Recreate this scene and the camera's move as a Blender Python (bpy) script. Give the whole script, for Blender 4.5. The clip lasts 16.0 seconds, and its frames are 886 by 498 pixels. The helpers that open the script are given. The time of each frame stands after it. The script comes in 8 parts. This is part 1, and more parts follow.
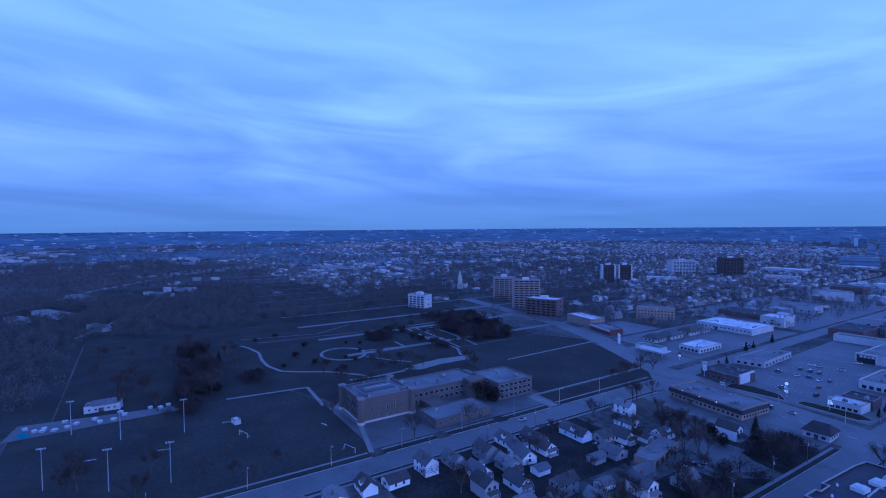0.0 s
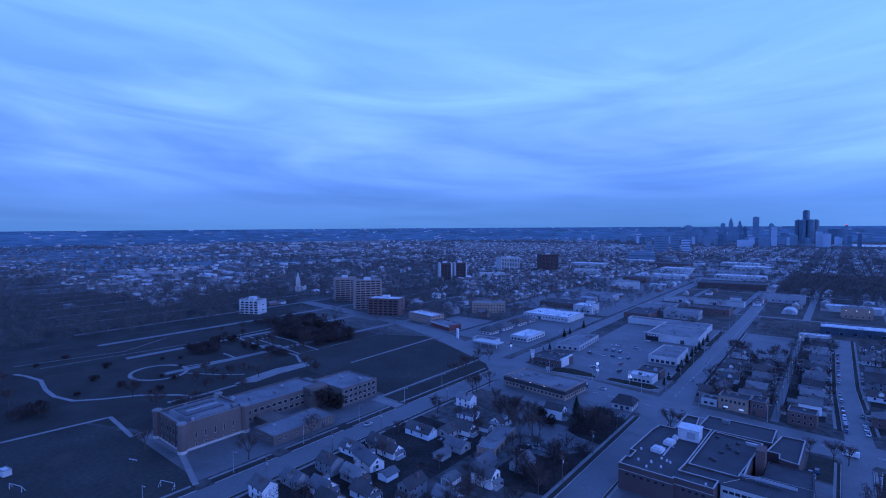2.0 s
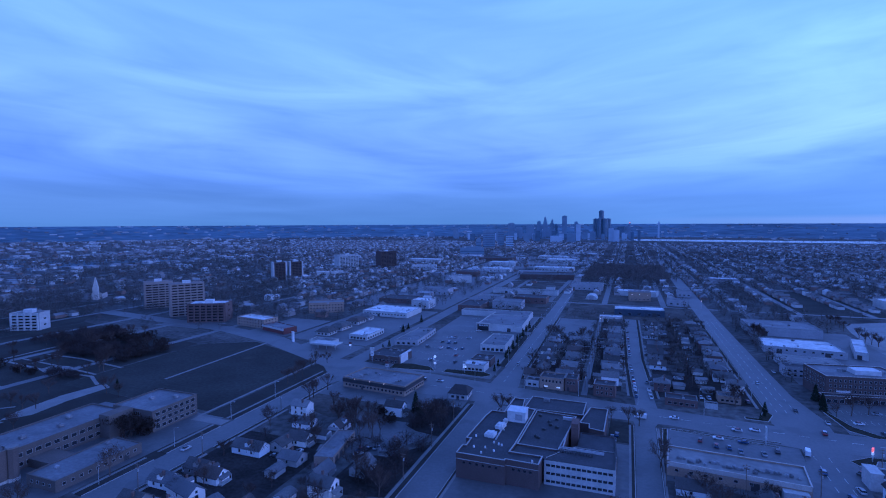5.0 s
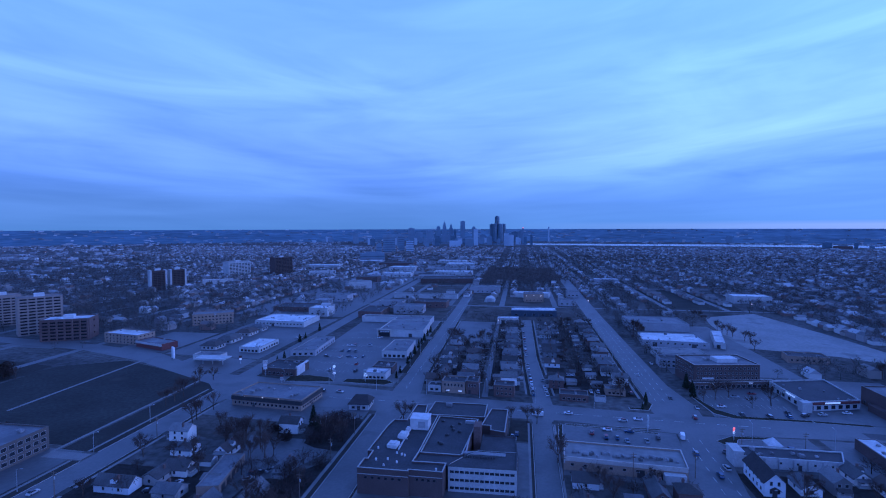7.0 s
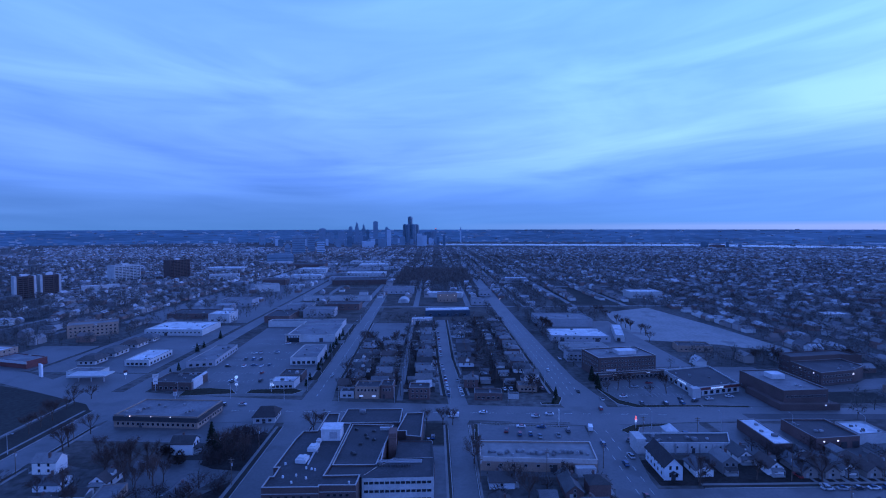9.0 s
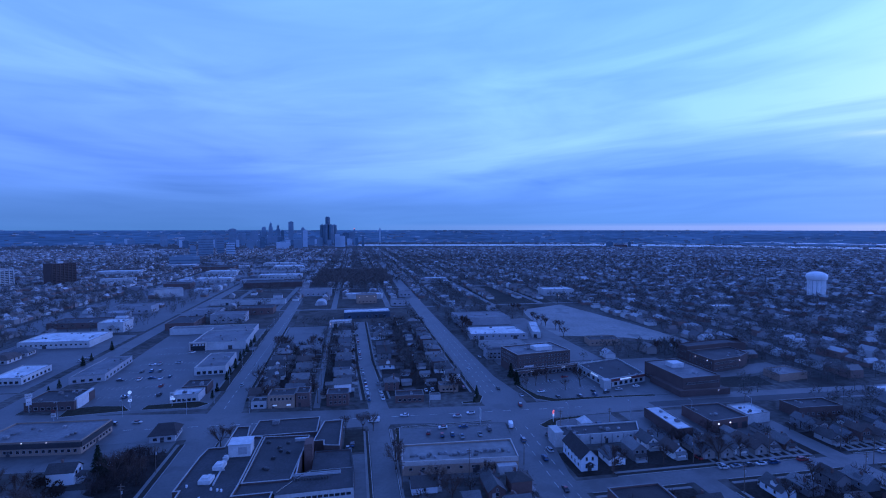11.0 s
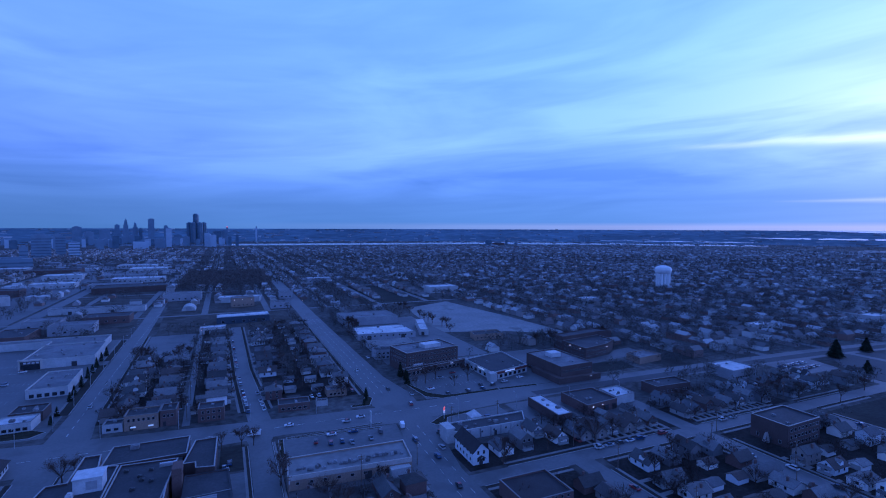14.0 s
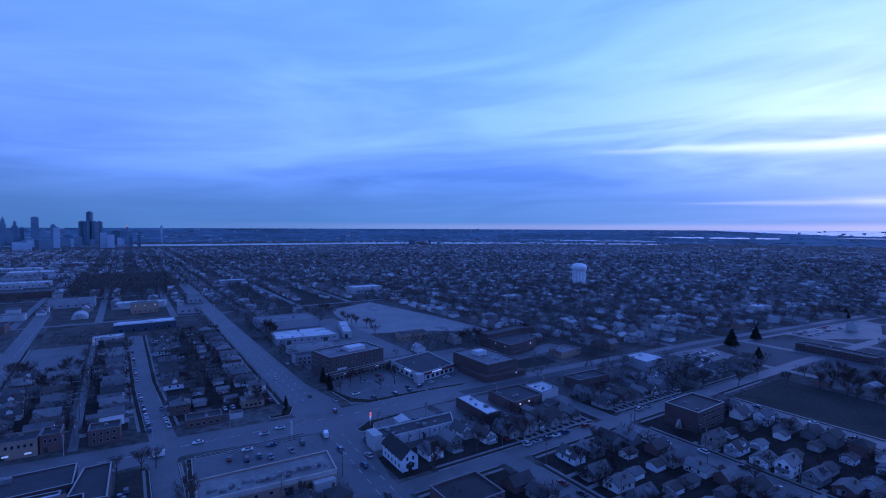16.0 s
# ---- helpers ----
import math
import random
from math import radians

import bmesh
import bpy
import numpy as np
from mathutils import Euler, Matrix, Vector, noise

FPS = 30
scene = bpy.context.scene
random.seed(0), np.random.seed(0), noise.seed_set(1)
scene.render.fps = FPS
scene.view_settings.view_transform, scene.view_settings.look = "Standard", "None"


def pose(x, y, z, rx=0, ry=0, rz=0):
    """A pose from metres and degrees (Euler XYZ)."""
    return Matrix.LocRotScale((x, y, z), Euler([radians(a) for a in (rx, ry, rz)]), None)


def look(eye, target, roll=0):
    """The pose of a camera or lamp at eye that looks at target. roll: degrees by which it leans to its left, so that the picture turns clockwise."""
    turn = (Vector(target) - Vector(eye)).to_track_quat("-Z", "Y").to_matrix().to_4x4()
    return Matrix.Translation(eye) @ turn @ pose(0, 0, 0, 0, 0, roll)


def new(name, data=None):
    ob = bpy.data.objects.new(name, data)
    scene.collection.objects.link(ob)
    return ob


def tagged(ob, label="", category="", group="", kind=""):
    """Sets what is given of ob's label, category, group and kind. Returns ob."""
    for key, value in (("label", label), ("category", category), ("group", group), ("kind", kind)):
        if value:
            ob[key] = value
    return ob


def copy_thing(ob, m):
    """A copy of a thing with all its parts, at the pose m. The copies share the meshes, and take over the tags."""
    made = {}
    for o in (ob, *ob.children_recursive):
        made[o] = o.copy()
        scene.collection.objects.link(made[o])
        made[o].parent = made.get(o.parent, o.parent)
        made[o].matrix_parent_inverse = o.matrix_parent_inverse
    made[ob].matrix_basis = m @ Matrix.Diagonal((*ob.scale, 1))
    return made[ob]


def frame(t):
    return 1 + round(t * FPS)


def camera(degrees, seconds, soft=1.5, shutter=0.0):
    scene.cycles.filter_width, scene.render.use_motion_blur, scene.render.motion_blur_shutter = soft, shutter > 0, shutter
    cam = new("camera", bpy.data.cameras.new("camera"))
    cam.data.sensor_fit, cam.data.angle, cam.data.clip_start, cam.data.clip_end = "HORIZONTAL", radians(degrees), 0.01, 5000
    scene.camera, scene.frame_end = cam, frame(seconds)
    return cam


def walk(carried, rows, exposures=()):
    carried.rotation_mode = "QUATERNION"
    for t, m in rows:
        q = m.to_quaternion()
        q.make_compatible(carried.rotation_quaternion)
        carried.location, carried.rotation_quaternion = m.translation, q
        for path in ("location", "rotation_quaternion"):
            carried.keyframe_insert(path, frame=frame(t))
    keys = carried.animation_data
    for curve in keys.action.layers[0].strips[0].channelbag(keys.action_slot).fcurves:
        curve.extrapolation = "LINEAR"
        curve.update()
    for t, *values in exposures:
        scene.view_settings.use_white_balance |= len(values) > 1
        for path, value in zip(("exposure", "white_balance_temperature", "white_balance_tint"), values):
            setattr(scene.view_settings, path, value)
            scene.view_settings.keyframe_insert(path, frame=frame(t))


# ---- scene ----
cam = camera(84.0, 16.0, soft=1.1)
PATH = [
    (0, (13.95, -21.16, 101.90), (12.261, -20.095, 101.813), -0.47),
    (0.5, (11.77, -20.05, 101.71), (10.168, -18.847, 101.625), -0.44),
    (1, (9.66, -19.00, 101.52), (8.166, -17.677, 101.435), -0.40),
    (1.5, (7.81, -18.02, 101.36), (6.431, -16.577, 101.268), -0.39),
    (2, (6.39, -17.06, 101.24), (5.123, -15.508, 101.148), -0.37),
    (2.5, (5.47, -16.09, 101.18), (4.326, -14.451, 101.087), -0.34),
    (3, (4.93, -15.11, 101.15), (3.895, -13.405, 101.057), -0.31),
    (3.5, (4.60, -14.09, 101.10), (3.643, -12.332, 101.009), -0.28),
    (4, (4.28, -12.96, 101.00), (3.404, -11.162, 100.904), -0.27),
    (6.5, (2.16, -6.68, 100.21), (1.746, -4.722, 100.115), -0.16),
    (7, (1.67, -5.05, 100.07), (1.356, -3.074, 99.983), -0.14),
    (7.5, (1.23, -3.25, 99.93), (0.999, -1.270, 99.838), -0.11),
    (8, (0.88, -1.44, 99.76), (0.746, 0.557, 99.667), -0.10),
    (8.5, (0.71, 0.38, 99.58), (0.664, 2.374, 99.488), -0.09),
    (9, (0.71, 2.07, 99.37), (0.747, 4.065, 99.285), -0.07),
    (11.5, (0.85, 9.24, 98.13), (1.290, 11.194, 98.043), 0.03),
    (12, (0.64, 10.38, 97.94), (1.155, 12.311, 97.849), 0.06),
    (12.5, (0.27, 11.30, 97.79), (0.862, 13.210, 97.703), 0.09),
    (13, (-0.10, 12.20, 97.66), (0.573, 14.078, 97.580), 0.12),
    (13.5, (-0.33, 13.30, 97.53), (0.416, 15.156, 97.444), 0.15),
    (14, (-0.42, 14.64, 97.38), (0.390, 16.466, 97.294), 0.19),
    (14.5, (-0.33, 16.23, 97.21), (0.556, 18.025, 97.127), 0.20),
    (15, (0.02, 18.06, 97.02), (0.975, 19.810, 96.935), 0.22),
    (15.5, (0.65, 20.08, 96.78), (1.677, 21.797, 96.701), 0.23),
    (16, (1.43, 22.19, 96.50), (2.515, 23.868, 96.414), 0.25),
]
walk(cam, [(t, look(eye, target, roll)) for t, eye, target, roll in PATH],
     exposures=[(0.0, 0.17, 3420, 25), (3.0, 0.15, 3420, 25), (6.5, 0.10, 3420, 25), (9.0, 0.05, 3420, 25), (11.5, -0.05, 3420, 25), (14.0, -0.22, 3420, 25), (16.0, -0.38, 3420, 25)])

# ---------------------------------------------------------------- sky and light
SUNSET = radians(88)          # azimuth of the set sun, clockwise from +y
world = bpy.data.worlds.new("dusk_sky")
scene.world = world
world.use_nodes = True
nt = world.node_tree
nt.nodes.clear()


def wn(kind, **values):
    n = nt.nodes.new(kind)
    for key, v in values.items():
        n.inputs[key].default_value = v
    return n


def wmath(op, a, b=None, c=None):
    n = nt.nodes.new("ShaderNodeMath")
    n.operation = op
    for k, v in enumerate((a, b, c)):
        if v is None:
            continue
        if isinstance(v, (int, float)):
            n.inputs[k].default_value = v
        else:
            nt.links.new(v, n.inputs[k])
    return n.outputs[0]


def wramp(fac, stops, mode="LINEAR"):
    n = nt.nodes.new("ShaderNodeValToRGB")
    n.color_ramp.interpolation = mode
    while len(n.color_ramp.elements) < len(stops):
        n.color_ramp.elements.new(0.5)
    for el, (p, col) in zip(n.color_ramp.elements, stops):
        el.position = p
        el.color = (*col, 1) if len(col) == 3 else col
    nt.links.new(fac, n.inputs[0])
    return n.outputs[0]


def wmix(kind, fac, a, b):
    n = nt.nodes.new("ShaderNodeMix")
    n.data_type, n.blend_type = "RGBA", kind
    for k, v in ((0, fac), (6, a), (7, b)):
        if isinstance(v, (int, float)):
            n.inputs[k].default_value = v
        elif isinstance(v, tuple):
            n.inputs[k].default_value = (*v, 1)
        else:
            nt.links.new(v, n.inputs[k])
    return n.outputs[2]


way = nt.nodes.new("ShaderNodeTexCoord").outputs["Generated"]
sep = nt.nodes.new("ShaderNodeSeparateXYZ")
nt.links.new(way, sep.inputs[0])
dx, dy, dz = sep.outputs
up = wmath("MAXIMUM", dz, 0.0)
deep = wmath("ADD", up, 0.055)
# the cloud deck, seen in perspective; its streaks run along azimuth -16 degrees
sa, ca = math.sin(radians(-16)), math.cos(radians(-16))
along = wmath("DIVIDE", wmath("ADD", wmath("MULTIPLY", dx, sa), wmath("MULTIPLY", dy, ca)), deep)
across = wmath("DIVIDE", wmath("SUBTRACT", wmath("MULTIPLY", dx, ca), wmath("MULTIPLY", dy, sa)), deep)


def deck(s_across, s_along, seed, detail, rough, warp):
    comb = nt.nodes.new("ShaderNodeCombineXYZ")
    nt.links.new(wmath("MULTIPLY", across, s_across), comb.inputs[0])
    nt.links.new(wmath("MULTIPLY", along, s_along), comb.inputs[1])
    comb.inputs[2].default_value = seed
    n = wn("ShaderNodeTexNoise", Scale=1.0, Detail=detail, Roughness=rough, Distortion=warp)
    nt.links.new(comb.outputs[0], n.inputs["Vector"])
    return n.outputs["Fac"]


def layers(s_round, s_up, seed, detail, rough, warp):
    """Flat sheets of cloud that rise gently to both sides of the streaks' vanishing point."""
    bearing = wmath("ADD", wmath("ARCTAN2", dx, dy), 0.25)
    lift = wmath("MULTIPLY", wmath("SQRT", wmath("ADD", wmath("MULTIPLY", bearing, bearing), 0.05)), 0.085)
    comb = nt.nodes.new("ShaderNodeCombineXYZ")
    nt.links.new(wmath("MULTIPLY", wmath("ARCTAN2", dx, dy), s_round), comb.inputs[0])
    nt.links.new(wmath("MULTIPLY", wmath("SUBTRACT", wmath("POWER", up, 0.75), lift), s_up), comb.inputs[1])
    comb.inputs[2].default_value = seed
    n = wn("ShaderNodeTexNoise", Scale=1.0, Detail=detail, Roughness=rough, Distortion=warp)
    nt.links.new(comb.outputs[0], n.inputs["Vector"])
    return n.outputs["Fac"]


broad = deck(0.26, 0.15, 3.1, 2.0, 0.45, 1.0)
fine = layers(2.2, 11.0, 9.4, 5.0, 0.5, 1.0)
streak = layers(3.6, 26.0, 5.7, 4.0, 0.5, 1.2)
cloud = wmath("ADD", wmath("MULTIPLY", broad, 0.40), wmath("ADD", wmath("MULTIPLY", fine, 0.48), wmath("MULTIPLY", streak, 0.12)))
soft_high = wramp(up, [(0.0, (0.15, 0.15, 0.15)), (0.05, (0.4, 0.4, 0.4)), (0.10, (0.95, 0.95, 0.95)), (0.20, (0.9, 0.9, 0.9)), (0.36, (0.45, 0.45, 0.45))])
thin = wmath("ADD", 0.5, wmath("MULTIPLY", soft_high, wmath("SUBTRACT", wramp(cloud, [(0.38, (0, 0, 0)), (0.62, (1, 1, 1))]), 0.5)))
# a darker bank of cloud low over the horizon, brighter sky above it
height_col = wramp(up, [(0.0, (0.250, 0.296, 0.300)), (0.045, (0.276, 0.314, 0.334)), (0.085, (0.362, 0.388, 0.436)), (0.15, (0.515, 0.512, 0.640)),
                        (0.30, (0.590, 0.592, 0.860)), (0.44, (0.535, 0.555, 0.835)), (0.62, (0.318, 0.346, 0.497)), (1.0, (0.238, 0.268, 0.383))])
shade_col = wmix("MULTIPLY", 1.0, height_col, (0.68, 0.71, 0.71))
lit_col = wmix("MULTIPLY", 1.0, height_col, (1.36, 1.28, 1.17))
clouds = wmix("MIX", thin, shade_col, lit_col)
# the after-glow round the place where the sun has set
sx, sy = math.sin(SUNSET), math.cos(SUNSET)
facing = wmath("ADD", wmath("MULTIPLY", dx, sx), wmath("MULTIPLY", dy, sy))
wide = wmath("POWER", wmath("MAXIMUM", facing, 0.0), 9.0)
glow_up = wramp(up, [(0.0, (0.25, 0.25, 0.25)), (0.05, (0.25, 0.25, 0.25)), (0.11, (0.55, 0.55, 0.55)), (0.19, (1, 1, 1)), (0.34, (0.65, 0.65, 0.65)), (0.8, (0, 0, 0))])
brighter = wmath("ADD", 0.90, wmath("MULTIPLY", wmath("MAXIMUM", facing, -0.2), 0.40))
clouds = wmix("MULTIPLY", 1.0, clouds, wramp(wmath("MULTIPLY", brighter, 0.5), [(0.0, (0, 0, 0)), (1.0, (2, 2, 2))]))
glow = wmath("MULTIPLY", wide, wmath("MULTIPLY", glow_up, wmath("ADD", 0.35, wmath("MULTIPLY", thin, 0.9))))
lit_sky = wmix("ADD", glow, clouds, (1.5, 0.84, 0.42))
# gaps in the bank of cloud, lit from behind by the set sun
wobble = wmath("SUBTRACT", fine, 0.5)


def gap(middle, slope, thin_end, thick, start, end, colour, below):
    share = wramp(facing, [(start, (0, 0, 0)), (end, (1, 1, 1))])
    centre = wmath("ADD", wmath("SUBTRACT", middle, wmath("MULTIPLY", share, slope)), wmath("MULTIPLY", wobble, 0.035))
    half = wmath("ADD", thin_end, wmath("MULTIPLY", wmath("MULTIPLY", share, share), thick))
    off = wmath("DIVIDE", wmath("SUBTRACT", dz, centre), half)
    amount = wmath("MULTIPLY", wmath("POWER", 0.37, wmath("MULTIPLY", off, off)), share)
    return wmix("ADD", wmath("MULTIPLY", amount, wmath("ADD", 0.45, streak)), below, colour)


lit_sky = gap(0.147, 0.012, 0.004, 0.013, 0.76, 0.99, (1.5, 0.86, 0.44), lit_sky)
lit_sky = gap(0.048, 0.004, 0.002, 0.005, 0.86, 0.985, (0.8, 0.42, 0.18), lit_sky)
# a thin rosy line on the horizon on that side
rim = wmath("MULTIPLY", wramp(up, [(0.0, (1, 1, 1)), (0.004, (1, 1, 1)), (0.011, (0, 0, 0))]), wmath("POWER", wmath("MAXIMUM", facing, 0.0), 1.4))
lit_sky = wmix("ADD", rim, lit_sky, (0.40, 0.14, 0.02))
nishita = nt.nodes.new("ShaderNodeTexSky")
nishita.sky_type = "NISHITA"
nishita.sun_disc = False
nishita.sun_elevation, nishita.sun_rotation = radians(2.0), SUNSET
clear = wmix("MULTIPLY", 1.0, nishita.outputs[0], (0.1, 0.1, 0.1))
whole = wmix("MIX", 0.93, clear, lit_sky)
bg = wn("ShaderNodeBackground", Strength=1.0)
nt.links.new(whole, bg.inputs[0])
out = nt.nodes.new("ShaderNodeOutputWorld")
nt.links.new(bg.outputs[0], out.inputs[0])

sun = bpy.data.lights.new("sun", "SUN")
sun.energy, sun.angle, sun.color = 0.22, radians(25), (1.0, 0.9, 0.78)
sun_ob = new("sun", sun)
sun_ob.matrix_world = look((1000 * sx, 1000 * sy, 190), (0, 0, 0))

# ---------------------------------------------------------------- materials


def material(name, base, rough=0.85, scale=0.6, vary=0.25, fine=6.0, fine_vary=0.15, bump=0.0, metal=0.0, shift=0.0, tones=None, spec=0.3, stain=None):
    """A surface with variation at two scales; shift: how far single objects differ; tones: colours that single objects take by chance."""
    m = bpy.data.materials.new(name)
    m.use_nodes = True
    t = m.node_tree
    bsdf = t.nodes["Principled BSDF"]
    bsdf.inputs["Roughness"].default_value = rough
    bsdf.inputs["Metallic"].default_value = metal
    bsdf.inputs["Specular IOR Level"].default_value = spec
    where = t.nodes.new("ShaderNodeNewGeometry").outputs["Position"]

    def mixed(kind, fac, a, b):
        n = t.nodes.new("ShaderNodeMix")
        n.data_type, n.blend_type = "RGBA", kind
        for k, v in ((0, fac), (6, a), (7, b)):
            if isinstance(v, (int, float)):
                n.inputs[k].default_value = v
            elif isinstance(v, tuple):
                n.inputs[k].default_value = (*v, 1)
            else:
                t.links.new(v, n.inputs[k])
        return n.outputs[2]

    def noise_at(s, detail):
        n = t.nodes.new("ShaderNodeTexNoise")
        n.inputs["Scale"].default_value, n.inputs["Detail"].default_value = s, detail
        t.links.new(where, n.inputs["Vector"])
        return n.outputs["Fac"]

    def ramp(fac, stops, mode="LINEAR"):
        n = t.nodes.new("ShaderNodeValToRGB")
        n.color_ramp.interpolation = mode
        while len(n.color_ramp.elements) < len(stops):
            n.color_ramp.elements.new(0.5)
        for el, (p, col) in zip(n.color_ramp.elements, stops):
            el.position, el.color = p, (*col, 1)
        t.links.new(fac, n.inputs[0])
        return n.outputs[0]

    col = tuple(base)
    if tones or shift:
        chance = t.nodes.new("ShaderNodeObjectInfo").outputs["Random"]
        if tones:
            col = ramp(chance, [(k / len(tones), c) for k, c in enumerate(tones)], "CONSTANT")
        if shift:
            grey = ramp(chance, [(0.0, (1 - shift,) * 3), (1.0, (1 + shift,) * 3)])
            col = mixed("MULTIPLY", 1.0, col, grey)
    big = ramp(noise_at(scale, 4.0), [(0.3, (1 - vary,) * 3), (0.7, (1 + vary,) * 3)])
    small = noise_at(fine, 3.0)
    tiny = ramp(small, [(0.3, (1 - fine_vary,) * 3), (0.7, (1 + fine_vary,) * 3)])
    col = mixed("MULTIPLY", 1.0, mixed("MULTIPLY", 1.0, col, big), tiny)
    if stain:
        amount = ramp(noise_at(stain[1], 5.0), [(stain[2], (0, 0, 0)), (stain[2] + 0.1, (1, 1, 1))])
        col = mixed("MIX", amount, col, stain[0])
    t.links.new(col, bsdf.inputs["Base Color"])
    if bump:
        b = t.nodes.new("ShaderNodeBump")
        b.inputs["Strength"].default_value, b.inputs["Distance"].default_value = bump, 0.05
        t.links.new(small, b.inputs["Height"])
        t.links.new(b.outputs[0], bsdf.inputs["Normal"])
    return m


def lamp_material(name, colour, power):
    m = bpy.data.materials.new(name)
    m.use_nodes = True
    b = m.node_tree.nodes["Principled BSDF"]
    b.inputs["Base Color"].default_value = (*colour, 1)
    b.inputs["Emission Color"].default_value = (*colour, 1)
    b.inputs["Emission Strength"].default_value = power
    return m


EARTH = material("dull_winter_grass_and_earth", (0.092, 0.090, 0.084), 0.95, 0.02, 0.35, 0.25, 0.4, stain=((0.040, 0.039, 0.035), 0.012, 0.57), spec=0.06)
WASTE = material("bare_waste_ground", (0.088, 0.084, 0.075), 0.95, 0.06, 0.3, 0.4, 0.25, stain=((0.055, 0.052, 0.044), 0.05, 0.57), spec=0.06)
LAWN = material("dull_lawn", (0.046, 0.045, 0.039), 0.95, 0.05, 0.22, 0.9, 0.2, stain=((0.040, 0.038, 0.032), 0.03, 0.55), spec=0.06)
YARD = material("back_yard_soil_and_grass", (0.034, 0.032, 0.029), 0.95, 0.09, 0.35, 0.7, 0.3, spec=0.06)
PITCH = material("dark_sports_field", (0.048, 0.048, 0.042), 0.95, 0.03, 0.22, 0.5, 0.2, stain=((0.060, 0.057, 0.048), 0.04, 0.6), spec=0.06)
ASPHALT = material("worn_asphalt", (0.100, 0.100, 0.099), 0.6, 0.05, 0.16, 0.8, 0.12, stain=((0.076, 0.076, 0.075), 0.07, 0.56), spec=0.6)
NEW_ASPHALT = material("dark_new_asphalt", (0.075, 0.075, 0.077), 0.85, 0.05, 0.15, 0.8, 0.1)
LOT = material("old_parking_asphalt", (0.093, 0.093, 0.092), 0.62, 0.035, 0.22, 0.5, 0.16, stain=((0.066, 0.066, 0.066), 0.06, 0.55), spec=0.6)
PALE_LOT = material("pale_gravel_lot", (0.21, 0.208, 0.20), 0.75, 0.03, 0.22, 0.35, 0.18, stain=((0.12, 0.12, 0.115), 0.03, 0.58), spec=0.4)
CONCRETE = material("pale_concrete", (0.185, 0.18, 0.172), 0.7, 0.1, 0.16, 1.6, 0.12, spec=0.4)
KERB = material("kerb_concrete", (0.33, 0.325, 0.31), 0.9, 0.2, 0.12, 2.0, 0.1)
PAINT = material("road_paint", (0.5, 0.5, 0.47), 0.8, 0.3, 0.25, 2.5, 0.25)
RED_BRICK = material("red_brown_brick", (0.125, 0.092, 0.080), 0.9, 0.12, 0.12, 3.2, 0.22, 0.3)
DARK_BRICK = material("dark_brown_brick", (0.088, 0.070, 0.063), 0.9, 0.12, 0.12, 3.2, 0.22, 0.3)
TAN_BRICK = material("buff_brick", (0.27, 0.22, 0.165), 0.9, 0.12, 0.12, 3.2, 0.18, 0.3)
STONE = material("pale_limestone", (0.42, 0.40, 0.36), 0.85, 0.2, 0.12, 2.0, 0.12)
WHITE_WALL = material("white_painted_wall", (0.43, 0.43, 0.42), 0.75, 0.15, 0.14, 1.4, 0.12)
GREY_WALL = material("grey_cladding", (0.32, 0.32, 0.33), 0.7, 0.15, 0.1, 1.4, 0.1)
BLUE_WALL = material("blue_steel_cladding", (0.060, 0.072, 0.098), 0.55, 0.2, 0.1, 1.0, 0.1)
RED_WALL = material("dull_red_cladding", (0.105, 0.046, 0.042), 0.7, 0.2, 0.1, 1.0, 0.1)
SIDING = material("white_siding", (0.78, 0.78, 0.76), 0.65, 0.25, 0.06, 4.0, 0.05, tones=[(0.80, 0.80, 0.78), (0.72, 0.72, 0.70), (0.76, 0.74, 0.68), (0.66, 0.68, 0.70)])
TAN_SIDING = material("tan_siding", (0.38, 0.34, 0.28), 0.7, 0.25, 0.08, 4.0, 0.06, tones=[(0.26, 0.245, 0.22), (0.21, 0.215, 0.22), (0.17, 0.165, 0.16), (0.33, 0.325, 0.31)])
SHINGLE = material("weathered_shingles", (0.10, 0.098, 0.095), 0.9, 0.25, 0.15, 2.6, 0.25, 0.3, tones=[(0.10, 0.099, 0.098), (0.14, 0.138, 0.135), (0.06, 0.058, 0.056), (0.19, 0.188, 0.186), (0.085, 0.075, 0.068), (0.12, 0.12, 0.125), (0.075, 0.072, 0.07)])
DARK_SHINGLE = material("dark_shingles", (0.045, 0.042, 0.042), 0.9, 0.25, 0.15, 2.6, 0.25, 0.3)
TAR = material("dark_tar_and_gravel_roof", (0.048, 0.048, 0.051), 0.75, 0.10, 0.25, 1.2, 0.25, stain=((0.044, 0.044, 0.047), 0.11, 0.53))
GREY_ROOF = material("grey_membrane_roof", (0.140, 0.140, 0.144), 0.6, 0.07, 0.25, 0.7, 0.22, stain=((0.095, 0.095, 0.10), 0.09, 0.53))
PALE_ROOF = material("pale_membrane_roof", (0.56, 0.56, 0.56), 0.7, 0.06, 0.18, 0.5, 0.15, stain=((0.30, 0.30, 0.305), 0.09, 0.56))
UNIT_METAL = material("weathered_unit_metal", (0.21, 0.21, 0.215), 0.6, 0.5, 0.2, 2.0, 0.2, shift=0.45)
METAL = material("galvanised_metal", (0.42, 0.42, 0.43), 0.5, 0.5, 0.15, 3.0, 0.1, metal=0.4, spec=0.3)
PALE_METAL = material("pale_painted_metal", (0.52, 0.52, 0.52), 0.5, 0.5, 0.12, 3.0, 0.1)
